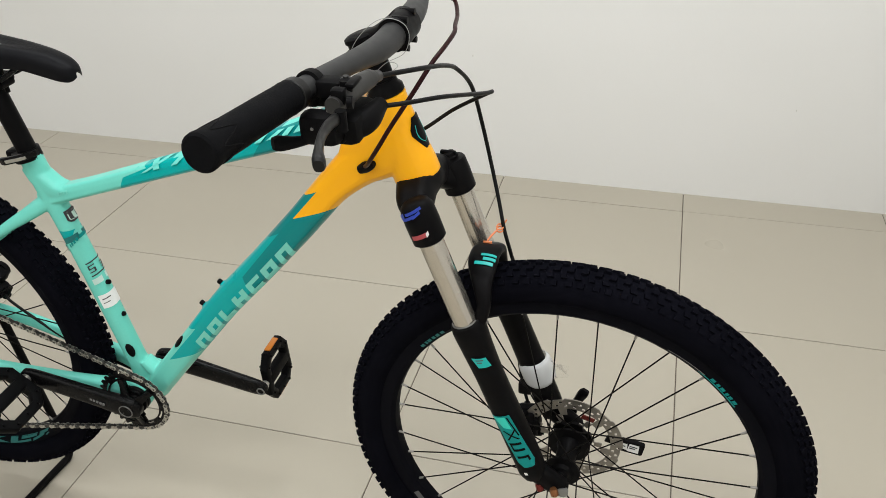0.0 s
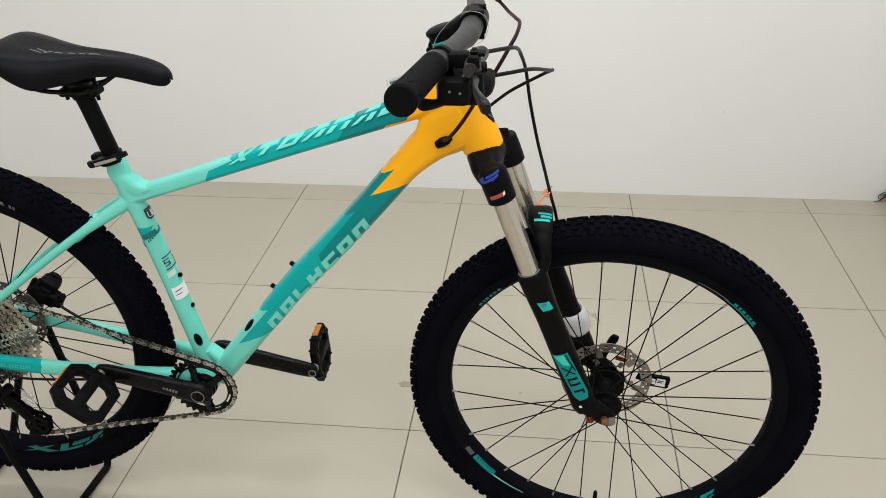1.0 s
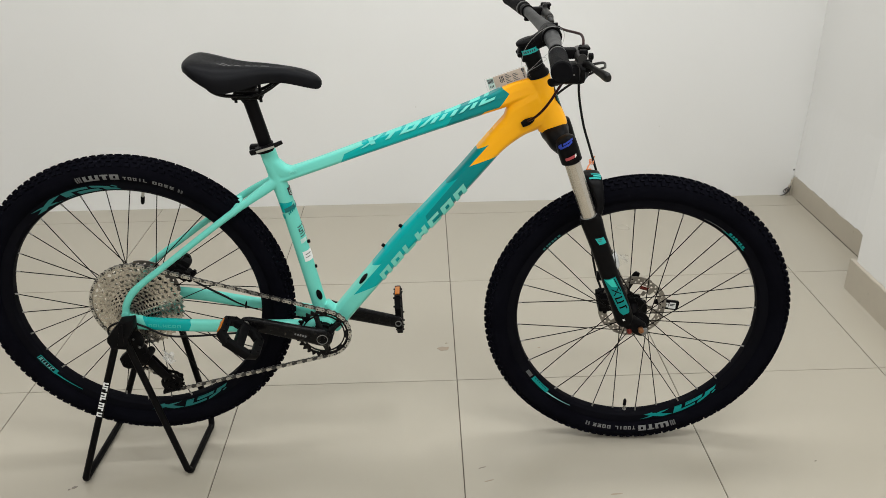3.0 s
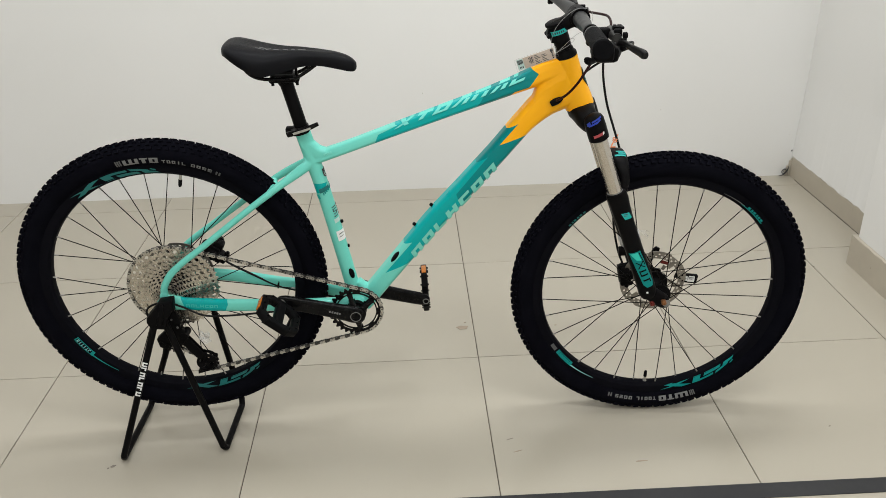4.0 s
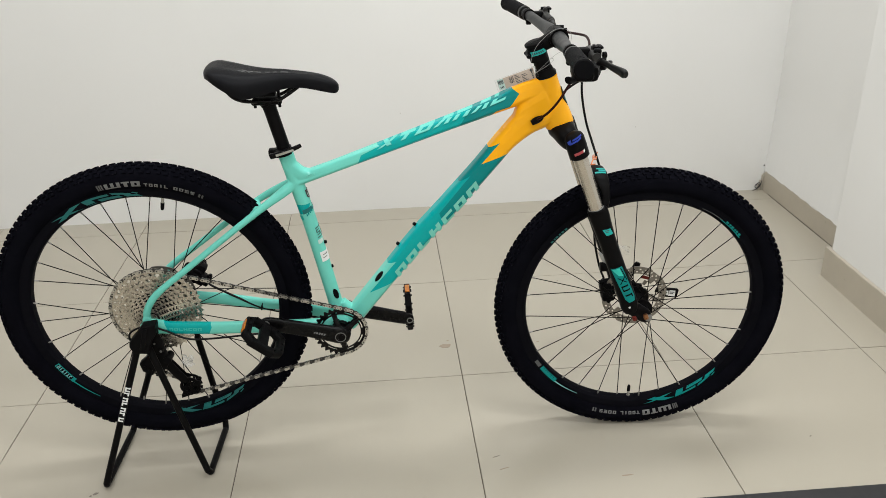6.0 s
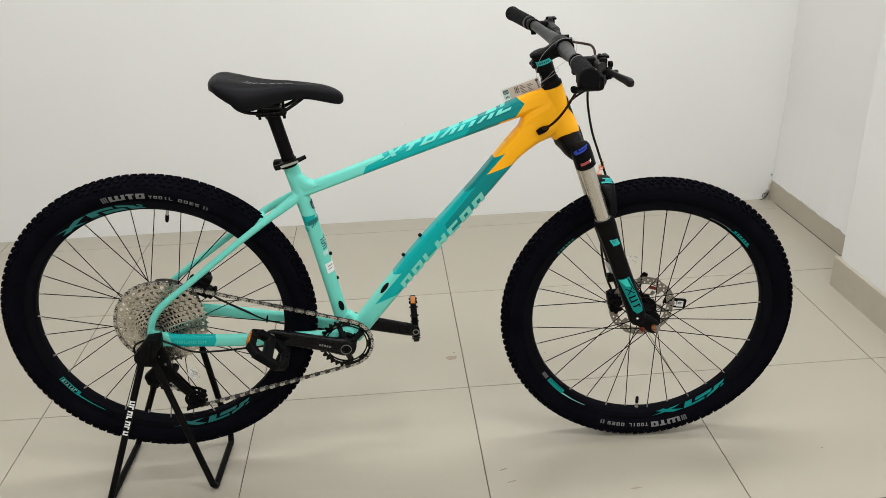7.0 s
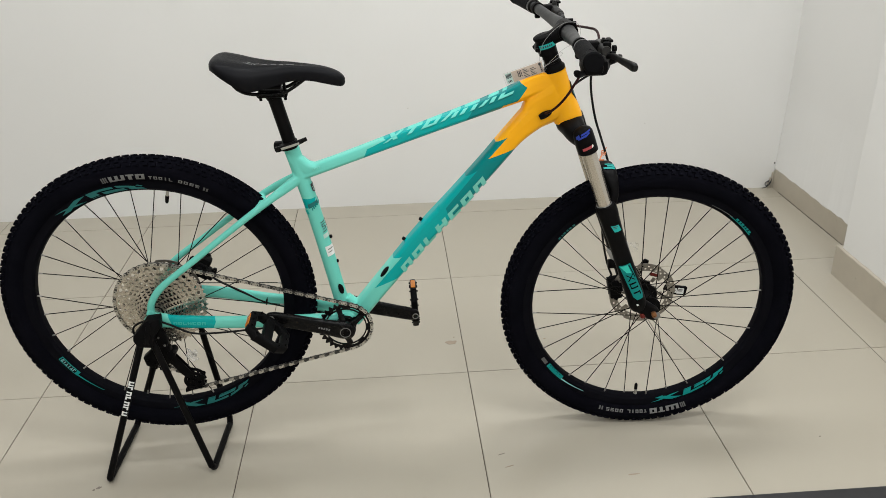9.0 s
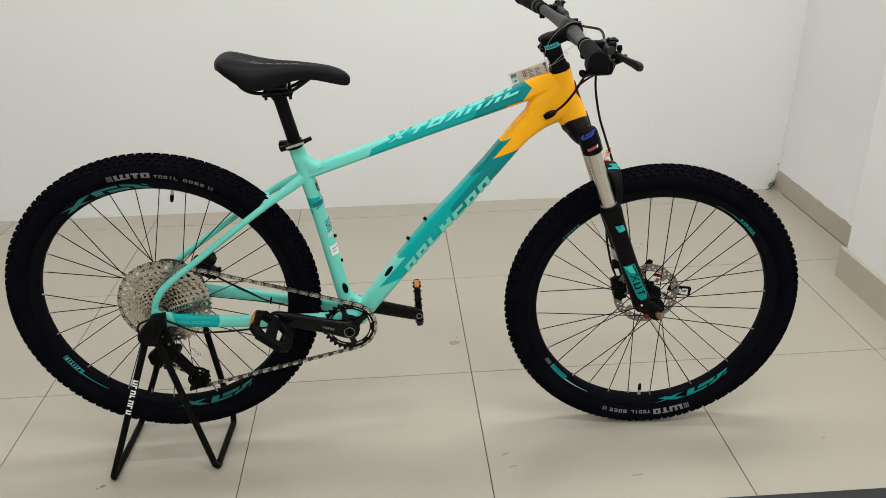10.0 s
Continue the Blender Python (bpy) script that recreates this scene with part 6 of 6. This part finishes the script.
for x, y, z in ((c.x + 0.012, -0.2523, c.z - 0.026), (c.x + 0.024, -0.2523, c.z - 0.028)):
    rod(bm, (x, y, z), (x, y - 0.001, z), 0.0016, segs=8)
part("shifter_screw", bm, M_GREYMETAL, shifter)


def cable(name, rows, radius, material, label):
    bm = bmesh.new()
    sweep(bm, [(*p, radius) for p in rows], 10, None, 2.0, True, 10)
    return part(name, bm, material, bike, label, 60)


M_HOSE = simple("black_hose", (0.0055, 0.0055, 0.0055), 0.42, 0, 0.15, 60, spec=0.13)
# the first hose has the orange frame's reflection put into its colour
cable("brake_hose", [(0.2135, 0.16, 1.003), (0.222, 0.145, 0.999), (0.235, 0.1, 0.999), (0.247, 0.042, 1.006), (0.254, 0.01, 1.008), (0.252, -0.027, 1.004), (0.244, -0.053, 0.994), (0.224, -0.07, 0.962), (0.2, -0.077, 0.926), (0.184, -0.078, 0.9), (0.169, -0.07, 0.877), (0.156, -0.053, 0.858), (0.143, -0.03, 0.842)], 0.0027, M_HOSEREFLECT, "brake hose from the far lever into the frame, its maroon imitating the orange frame's reflection")
cable("brake_hose", [(0.214, -0.16, 1.018), (0.232, -0.128, 1.012), (0.247, -0.09, 1.003), (0.253, -0.035, 0.985), (0.256, 0.01, 0.964), (0.263, 0.055, 0.924), (0.27, 0.08, 0.865), (0.283, 0.082, 0.8), (0.296, 0.068, 0.755), (0.307, 0.053, 0.718), (0.317, 0.05, 0.683), (0.322, 0.066, 0.64), (0.321, 0.086, 0.58), (0.322, 0.086, 0.5), (0.334, 0.072, 0.43), (0.346, 0.06, 0.395)], 0.0027, M_HOSE, "black brake hose running down to the front caliper")
cable("shift_cable", [(0.222, -0.172, 0.992), (0.248, -0.16, 0.993), (0.275, -0.118, 0.984), (0.298, -0.03, 0.953), (0.301, 0, 0.943), (0.285, 0.03, 0.925), (0.24, 0.05, 0.893), (0.2, 0.042, 0.865), (0.16, 0.03, 0.846)], 0.0025, M_HOSE, "black gear cable looping in front of the head tube")
cable("gear_cable", [(-0.330, -0.040, 0.372), (-0.42, -0.047, 0.365), (-0.50, -0.058, 0.371), (-0.60, -0.066, 0.371), (-0.655, -0.071, 0.378), (-0.700, -0.074, 0.405), (-0.735, -0.077, 0.421), (-0.772, -0.078, 0.410), (-0.780, -0.074, 0.385), (-0.762, -0.068, 0.362)], 0.0024, M_HOSE, "black gear cable along the chain stay to the derailleur")
cable("brake_hose", [(-0.622, 0.064, 0.450), (-0.608, 0.058, 0.440), (-0.5501, 0.050, 0.408), (-0.505, 0.046, 0.3835), (-0.4516, 0.042, 0.367), (-0.400, 0.034, 0.358), (-0.34, 0.024, 0.350)], 0.0027, M_HOSE, "black rear brake hose along the far chain stay")
bm = bmesh.new()
sweep(bm, [(-0.500, 0.046, 0.374, 0.0015, 0.002), (-0.498, 0.0435, 0.384, 0.0022, 0.003), (-0.495, 0.046, 0.394, 0.0015, 0.002)], 8)
part("hose_clip", bm, M_BLACK, bike)
bm = bmesh.new()
sweep(bm, [(0.158, -0.036, 0.8515, 0.0038), (0.152, -0.034, 0.847, 0.0064), (0.144, -0.030, 0.8415, 0.0074), (0.136, -0.0285, 0.8365, 0.0058)], 14)
part("cable_port", bm, M_PLASTIC, frame_mesh, "black rubber cable port grommet")
bm = bmesh.new()
sweep(bm, [(0.166, 0.034, 0.852, 0.0035), (0.157, 0.032, 0.846, 0.0068), (0.142, 0.0295, 0.838, 0.0060)], 14)
part("cable_port", bm, M_PLASTIC, frame_mesh, "black rubber cable port grommet")
# orange wire tie on the front hose
bm = bmesh.new()
for k in range(2):
    pts = [(0.301 + 0.0045 * math.cos(a), 0.0525 + 0.0045 * math.sin(a), 0.7185 + 0.004 * k + 0.002 * math.sin(a)) for a in [2 * math.pi * i / 10 for i in range(11)]]
    sweep(bm, [(*p, 0.0012) for p in pts], 6, None, 2.0, True, 2)
sweep(bm, [(0.298, 0.047, 0.720, 0.0013), (0.292, 0.038, 0.716, 0.0016), (0.288, 0.030, 0.712, 0.0013)], 6)
sweep(bm, [(0.303, 0.055, 0.722, 0.0013), (0.3065, 0.0575, 0.727, 0.0014), (0.309, 0.059, 0.731, 0.0011)], 6)
part("wire_tie", bm, M_ORANGETIE, bike, "orange twist tie round the hose")
bm = bmesh.new()
box(bm, 0.284, 0.022, 0.706, 0.296, 0.024, 0.716, 0.0005, None)
part("tie_card", bm, M_ORANGETIE, bike, "small orange card on the twist tie")
# milky wrapping left on the far fork leg
bm = bmesh.new()
rows = []
for d, r in ((0.311, 0.0205), (0.316, 0.0245), (0.326, 0.0262), (0.338, 0.0258), (0.349, 0.0250), (0.356, 0.0212)):
    p = leg(d, 1, 0.0085)
    rows.append((p.x, p.y, p.z, r, r))
sweep(bm, rows, 20, Y, 2.0, False, 4)
part("wrap_film", bm, M_MILK, lowers, "milky plastic wrapping on the fork leg")
bm = bmesh.new()
p = leg(0.338, 1, 0.016)
grid = [[(p.x + 0.038 * i / 8 + 0.002 * math.sin(1.1 * j), p.y - 0.004 + 0.003 * math.sin(0.9 * i + 0.8 * j), p.z + (0.019 - 0.008 * i / 8) * (j / 4 - 1) + 0.008 + 0.002 * math.sin(1.4 * i)) for j in range(9)] for i in range(9)]
shell(bm, grid, 0.0003)
part("wrap_flap", bm, M_SLEEVE, lowers, "loose clear end of the wrapping")
# clear bag left on the derailleur cage
bm = bmesh.new()
grid = [[(-0.683 + 0.024 * i / 5 + 0.003 * math.sin(2.1 * j), -0.040 - 0.004 * math.sin(i + j), 0.286 + 0.030 * j / 5 - 0.006 * i / 5 + 0.003 * math.sin(1.7 * i)) for j in range(6)] for i in range(6)]
shell(bm, grid, 0.0004)
part("wrap_film", bm, M_FILM, mech, "scrap of clear film on the derailleur")

# ---- price tag on the top tube ----
tag = new("price_tag")
tagged(tag, "cardboard price tag in a clear sleeve tied to the stem", "price tag")
A, B = Vector((0.0640, 0.000, 0.9105)), Vector((0.1485, -0.013, 0.9415))
ax = (B - A).normalized()
az = Vector((0, 0.18, 1)) - ax * Vector((0, 0.18, 1)).dot(ax)
az.normalize()
ay = az.cross(ax)
rot = Matrix((ax, ay, az)).transposed().to_4x4()
tag.matrix_world = bike.matrix_world @ (Matrix.Translation((A + B) / 2 + az * 0.002) @ rot)
half = (B - A).length / 2
bm = bmesh.new()
box(bm, -half + 0.004, -0.0006, -0.0112, half - 0.006, 0.0006, 0.0112, 0.0004)
card = part("card", bm, M_CARD, tag, "beige printed card")
bm = bmesh.new()
box(bm, -half, -0.0016, -0.0130, half, 0.0016, 0.0130, 0.0012)
part("sleeve", bm, M_SLEEVE, tag, "clear plastic sleeve")
bm = bmesh.new()
box(bm, -half + 0.0045, -0.0011, -0.0110, -half + 0.018, -0.0007, 0.0110)
part("card_end", bm, M_CARDMINT, card, "pale mint end of the card")
bm = bmesh.new()
for k in range(5):
    box(bm, -half + 0.0055 + 0.0024 * k, -0.0014, 0.0005 - 0.001 * (k % 2), -half + 0.0072 + 0.0024 * k, -0.0011, 0.0090)
for k in range(3):
    box(bm, -half + 0.0075 + 0.003 * k, -0.0014, -0.0085, -half + 0.0093 + 0.003 * k, -0.0011, -0.0045)
part("card_print", bm, M_INK, card, "dark printed bars on the card's end")
bm = bmesh.new()
for i in range(5):
    for j in range(6):
        if (i * 7 + j * 5) % 3:
            box(bm, -0.0155 + 0.0019 * i, -0.0010, -0.005 + 0.0022 * j, -0.0138 + 0.0019 * i, -0.0007, -0.0031 + 0.0022 * j)
part("card_print", bm, M_INK, card, "small dotted print")
for x0, x1, rows in ((-0.003, 0.009, 6), (0.012, 0.024, 5)):
    bm = bmesh.new()
    for k in range(rows):
        box(bm, x0, -0.0010, -0.009 + 0.0032 * k, x1 - 0.003 * (k % 3), -0.0007, -0.0076 + 0.0032 * k)
    part("card_print", bm, M_DIMPRINT, card, "fine grey printed lines")
bm = bmesh.new()
rod(bm, (half - 0.011, -0.0007, 0.007), (half - 0.011, -0.0011, 0.007), 0.0032, segs=12)
for k in range(4):
    box(bm, half - 0.0125, -0.0010, -0.0095 + 0.0036 * k, half - 0.0095, -0.0007, -0.0070 + 0.0036 * k)
part("card_print", bm, M_INK, card, "round dark mark over a short column of print")
inv = tag.matrix_world.inverted() @ bike.matrix_world
bm = bmesh.new()
pts = [(0.139, -0.013, 0.936), (0.150, -0.024, 0.948), (0.168, -0.022, 0.958), (0.185, 0.0, 0.965), (0.170, 0.022, 0.962), (0.150, 0.020, 0.955), (0.142, 0.0, 0.948)]
sweep(bm, [(*(inv @ Vector(p)), 0.00035) for p in pts], 6)
part("thread", bm, M_THREAD, tag, "clear nylon thread")
bm = bmesh.new()
pts = [(0.139, -0.013, 0.937), (0.132, -0.024, 0.965), (0.140, -0.026, 0.995), (0.160, -0.030, 1.020), (0.182, -0.032, 1.034), (0.204, -0.033, 1.032), (0.213, -0.033, 1.018), (0.206, -0.033, 0.996), (0.180, -0.030, 0.980), (0.155, -0.026, 0.955), (0.140, -0.014, 0.937)]
sweep(bm, [(*(inv @ Vector(p)), 0.00035) for p in pts], 6)
part("thread", bm, M_THREAD, tag, "clear nylon thread")

# ---- stand under the rear axle ----
stand = new("bike_stand")
tagged(stand, "black tubular steel display stand holding the rear axle", "bicycle stand")
stand.location = (-0.735, -0.285, 0)
S = Vector(stand.location)


def stand_leg(points):
    bm = bmesh.new()
    sweep(bm, [(*(Vector(p) - S), 0.0078) for p in points], 14, None, 2.0, True, 5)
    return part("stand_tube", bm, M_BLACK, stand, "bent black steel tube")


bw = bike.matrix_world
near, far = bw @ Vector((-0.752, -0.092, 0.385)), bw @ Vector((-0.712, 0.092, 0.400))
def bent(top, a, b, other):
    """Down to a, along the floor to b, up again, with rounded bends."""
    top, a, b, other = Vector(top), Vector(a), Vector(b), Vector(other)
    ua, ub, f = (top - a).normalized(), (other - b).normalized(), (b - a).normalized()
    return [top, top.lerp(a, 0.5), a + ua * 0.03, a + ua * 0.012 + f * 0.002, a + f * 0.012, a + f * 0.03, a.lerp(b, 0.5), b - f * 0.03, b - f * 0.012, b + ub * 0.012 - f * 0.002, b + ub * 0.03, other.lerp(b, 0.5), other]


Z0 = 0.0085
stand_leg(bent(near + Vector((-0.006, 0, 0)), (-0.893, -0.394, Z0), (-0.885, -0.165, Z0), far + Vector((-0.012, 0, 0))))
stand_leg(bent(near + Vector((0.012, 0, 0)), (-0.650, -0.374, Z0), (-0.640, -0.180, Z0), far + Vector((0.022, 0, 0))))
for c, s in ((near, -1), (far, 1)):
    bm = bmesh.new()
    m = Matrix.Translation(-S) @ bw
    y0, y1 = (-0.108, -0.079) if s < 0 else (0.079, 0.108)
    dx, dz = (0.0, 0.0) if s < 0 else (far - near).xz
    slab(bm, [(x + dx, z + dz) for x, z in ((-0.740, 0.4365), (-0.7085, 0.440), (-0.7105, 0.4170), (-0.729, 0.3890), (-0.735, 0.3655), (-0.767, 0.3690), (-0.7745, 0.3860), (-0.7725, 0.3980), (-0.753, 0.4190))], y0, y1, 0.003, m)
    slab(bm, [(x + dx, z + dz) for x, z in ((-0.737, 0.4320), (-0.727, 0.4330), (-0.740, 0.3760), (-0.752, 0.3790))], *((-0.1115, -0.106) if s < 0 else (0.106, 0.1115)), 0.0015, m)
    box(bm, -0.732 + dx, -0.082 if s < 0 else 0.060, 0.395 + dz, -0.716 + dx, -0.060 if s < 0 else 0.082, 0.417 + dz, 0.004, m)
    part("stand_head", bm, M_PLASTIC, stand, "black plastic axle hook")
bm = bmesh.new()
top, foot = near + Vector((-0.006, 0, 0)), Vector((-0.893, -0.394, Z0))
d = (foot - top).normalized()
out = Vector((0.12, -1, 0.25))
out = (out - d * out.dot(d)).normalized()
wide = d.cross(out)
turn = Matrix((d, wide, out)).transposed().to_4x4()
for k in range(7):
    a = top + d * (0.112 + 0.0136 * k) + out * 0.0078
    m = Matrix.Translation(a - S) @ turn
    box(bm, 0.0, -0.0058, -0.0012, 0.0030, 0.0058, 0.0006, 0, m)
    if k % 2 == 0:
        box(bm, 0.0076, -0.0058, -0.0012, 0.0106, 0.0058, 0.0006, 0, m)
    box(bm, 0.0030, -0.0058 if k % 3 else 0.0024, -0.0012, 0.0076, -0.0024 if k % 3 else 0.0058, 0.0006, 0, m)
part("stand_mark", bm, M_WHITE, stand, "row of white painted marks down the tube")

# ---- skirting, marks and the loose cable in the corner ----
rng = random.Random(4)


def skirting(name, label, axis_fixed, start, end, thick, height, rough):
    """A tile skirting on a wall that faces -x, its top edge chipped where rough."""
    bm = bmesh.new()
    n = 44
    rows = []
    for i in range(n + 1):
        y = start + (end - start) * i / n
        top = height - rough * (0.5 * abs(math.sin(i * 0.9)) + rng.uniform(0, 0.8)) * (1 if 2 < i < n - 1 else 0.2)
        x = axis_fixed
        rows.append([bm.verts.new(p) for p in ((x, y, -0.001), (x - thick, y, -0.001), (x - thick, y, top - 0.002), (x - thick + 0.002, y, top), (x, y, top + 0.001))])
    for a, b in zip(rows, rows[1:]):
        for k in range(5):
            bm.faces.new((a[k], a[(k + 1) % 5], b[(k + 1) % 5], b[k]))
    bm.faces.new(rows[0])
    bm.faces.new(rows[-1][::-1])
    return structure(name, bm, M_SKIRT, label, "skirting", 30)


skirting("baseboard_east", "beige tile skirting with a chipped plastered top edge", X_EAST - 0.0005, PY1 + 0.022, Y_NORTH - 0.012, 0.013, 0.094, 0.006)
skirting("baseboard_pillar", "beige tile skirting round the pillar", PX - 0.0005, PY0, PY1 + 0.020, 0.011, 0.110, 0.002)
bm = bmesh.new()
box(bm, PX + 0.001, PY1 + 0.0005, -0.001, X_EAST - 0.002, PY1 + 0.0195, 0.109, 0.0015)
structure("baseboard_return", bm, M_SKIRT, "beige tile skirting on the pillar's end", "skirting")
# ragged plaster along the top of the side skirting
bm = bmesh.new()
rows = []
steps = 150
for k in range(steps + 1):
    y = PY1 + 0.002 + (Y_NORTH - PY1 - 0.003) * k / steps
    rag = noise.noise(Vector((y * 14.0, 3.1, 0))) + 0.6 * noise.noise(Vector((y * 47.0, 8.2, 0)))
    high = noise.noise(Vector((y * 9.0, 0.4, 5.0))) + 0.5 * noise.noise(Vector((y * 60.0, 2.4, 1.0)))
    low = 0.0885 - 0.0085 * rag
    top = 0.42 + 0.02 * high
    x = X_EAST
    rows.append([bm.verts.new(p) for p in ((x - 0.0128, y, low), (x - 0.0138 - 0.0004 * high, y, low + 0.0012), (x - 0.0122, y, max(0.0965, low + 0.006)), (x - 0.0005, y, top + 0.006), (x - 0.0005, y, low))])
for a, b in zip(rows, rows[1:]):
    for k in range(5):
        bm.faces.new((a[k], a[(k + 1) % 5], b[(k + 1) % 5], b[k]))
bm.faces.new(rows[0])
bm.faces.new(rows[-1][::-1])
structure("plaster_edge", bm, M_WALL, "ragged white plaster over the skirting's edge", "plaster", 50)
# end of the skirting in the corner, broken into strips
bm = bmesh.new()
for k, (x, top) in enumerate(((1.456, 0.030), (1.463, 0.048), (1.4705, 0.072), (1.478, 0.080))):
    box(bm, x, Y_NORTH - 0.011, -0.001, x + 0.006, Y_NORTH - 0.0005, top, 0.0015)
structure("baseboard_stub", bm, M_SKIRT, "broken strips of beige skirting in the corner", "skirting")
# hole in the wall above the corner
bm = bmesh.new()
made = bmesh.ops.create_icosphere(bm, subdivisions=2, radius=1.0)["verts"]
for v in made:
    v.co *= 1 + 0.3 * noise.noise(v.co * 1.7)
bmesh.ops.transform(bm, matrix=Matrix.LocRotScale((X_EAST - 0.0165, Y_NORTH, 0.113), None, (0.0032, 0.0012, 0.0042)), verts=made)
structure("wall_hole", bm, M_INK, "small dark drill hole in the wall", "hole", 60)
# curl of old wire in the corner
bm = bmesh.new()
pts = [(1.385, 1.312, 0.004), (1.400, 1.308, 0.008), (1.425, 1.312, 0.020), (1.436, 1.311, 0.045), (1.424, 1.308, 0.060), (1.408, 1.310, 0.052), (1.404, 1.312, 0.034), (1.416, 1.309, 0.024), (1.438, 1.308, 0.034), (1.448, 1.311, 0.058), (1.452, 1.314, 0.070)]
base = Vector((1.42, 1.31, 0.0))
sweep(bm, [(*((Vector(p) - base) * 0.55), 0.0017) for p in pts], 8, None, 2.0, True, 6)
sweep(bm, [((p[0] - base.x) * 0.42 + 0.004, (p[1] - base.y) * 0.5 - 0.003, p[2] * 0.62 + 0.003, 0.0012) for p in pts[::-1]], 8, None, 2.0, True, 6)
ob = tagged(part("wire", bm, M_INK, None, "", 60), "curl of thin dark wire lying in the room's corner", "wire")
ob.location = (1.452, 1.313, 0.0)

FLOOR_SCUFFS = [(0.356, -0.475, 0.014, 0.002, 3), (0.859, -0.379, 0.003, 0.0015, 20), (0.066, -0.419, 0.012, 0.0012, 18), (1.205, 0.469, 0.003, 0.0015, 0), (0.255, 0.158, 0.004, 0.002, 10), (0.053, -0.372, 0.01, 0.0011, 20), (-0.021, 0.196, 0.003, 0.002, 0), (0.399, 0.556, 0.003, 0.0015, 0)]
# stains and scuffs that lie on the floor and wall
M_STAIN = simple("brown_floor_stain", (0.34, 0.27, 0.20), 0.5, 0, 0.12, 60)
M_SCUFF = simple("grey_scuff", (0.22, 0.19, 0.16), 0.7, 0, 0.2, 200)


def blotch(name, label, material, x, y, rx, ry, turn=0.0, z=0.0007, seed=0, n=22):
    bm = bmesh.new()
    pts = []
    for k in range(n):
        a = 2 * math.pi * k / n
        r = 1 + 0.35 * noise.noise(Vector((math.cos(a) * 1.3 + seed, math.sin(a) * 1.3, seed * 0.7)))
        p = Matrix.Rotation(radians(turn), 2) @ Vector((rx * r * math.cos(a), ry * r * math.sin(a)))
        pts.append((p.x, p.y))
    lower = [bm.verts.new((px, py, -0.0004)) for px, py in pts]
    upper = [bm.verts.new((px * 0.97, py * 0.97, 0.0002)) for px, py in pts]
    bm.faces.new(upper)
    bm.faces.new(lower[::-1])
    for k in range(n):
        bm.faces.new((lower[k], lower[(k + 1) % n], upper[(k + 1) % n], upper[k]))
    ob = structure(name, bm, material, label, "stain")
    ob.location = (x, y, z)
    return ob


blotch("floor_stain", "small brown oval stain on a floor tile", M_STAIN, -0.030, 0.166, 0.017, 0.011, 8, 0.0007, 3)
blotch("floor_stain", "small grey smear on a floor tile beside the stand", M_SCUFF, -0.915, -0.405, 0.006, 0.004, 30, 0.0007, 11)
blotch("floor_stain", "small grey smear on a floor tile beside the stand", M_SCUFF, -0.925, -0.412, 0.003, 0.0025, 70, 0.0007, 14)
for k, (x, y, rx, ry, turn) in enumerate(FLOOR_SCUFFS):
    blotch("floor_scuff", "faint grey scuff on a floor tile", M_SCUFF if k % 2 else M_STAIN, x, y, rx, ry, turn, 0.0006, k + 5)
# dark joint under the side skirting
bm = bmesh.new()
for k in range(40):
    y = PY1 + 0.02 + (Y_NORTH - 0.06 - PY1 - 0.02) * k / 40
    wide = 0.0006 + 0.0016 * abs(noise.noise(Vector((k * 0.7, 1.7, 0))))
    box(bm, X_EAST - 0.0134 - wide, y, -0.001, X_EAST - 0.0130, y + 0.0175, 0.0012 + wide)
structure("skirting_joint", bm, simple("open_joint", (0.045, 0.035, 0.027), 0.9, 0, 0.3, 60), "dark open joint below the skirting", "joint")

# small chips in the paint of the wall behind
for k, (x, z, r) in enumerate(((-0.113, 0.421, 0.0035), (0.885, 0.316, 0.003), (1.455, 0.188, 0.002))):
    bm = bmesh.new()
    made = bmesh.ops.create_icosphere(bm, subdivisions=2, radius=1.0)["verts"]
    for v in made:
        v.co *= 1 + 0.4 * noise.noise(v.co * 1.7 + Vector((k * 3.0, 0, 0)))
    bmesh.ops.transform(bm, matrix=Matrix.LocRotScale((x, Y_NORTH, z), None, (r * 0.6, 0.0008, r)), verts=made)
    structure("wall_chip", bm, M_PLASTER, "tiny chip in the white wall paint", "chip", 60)
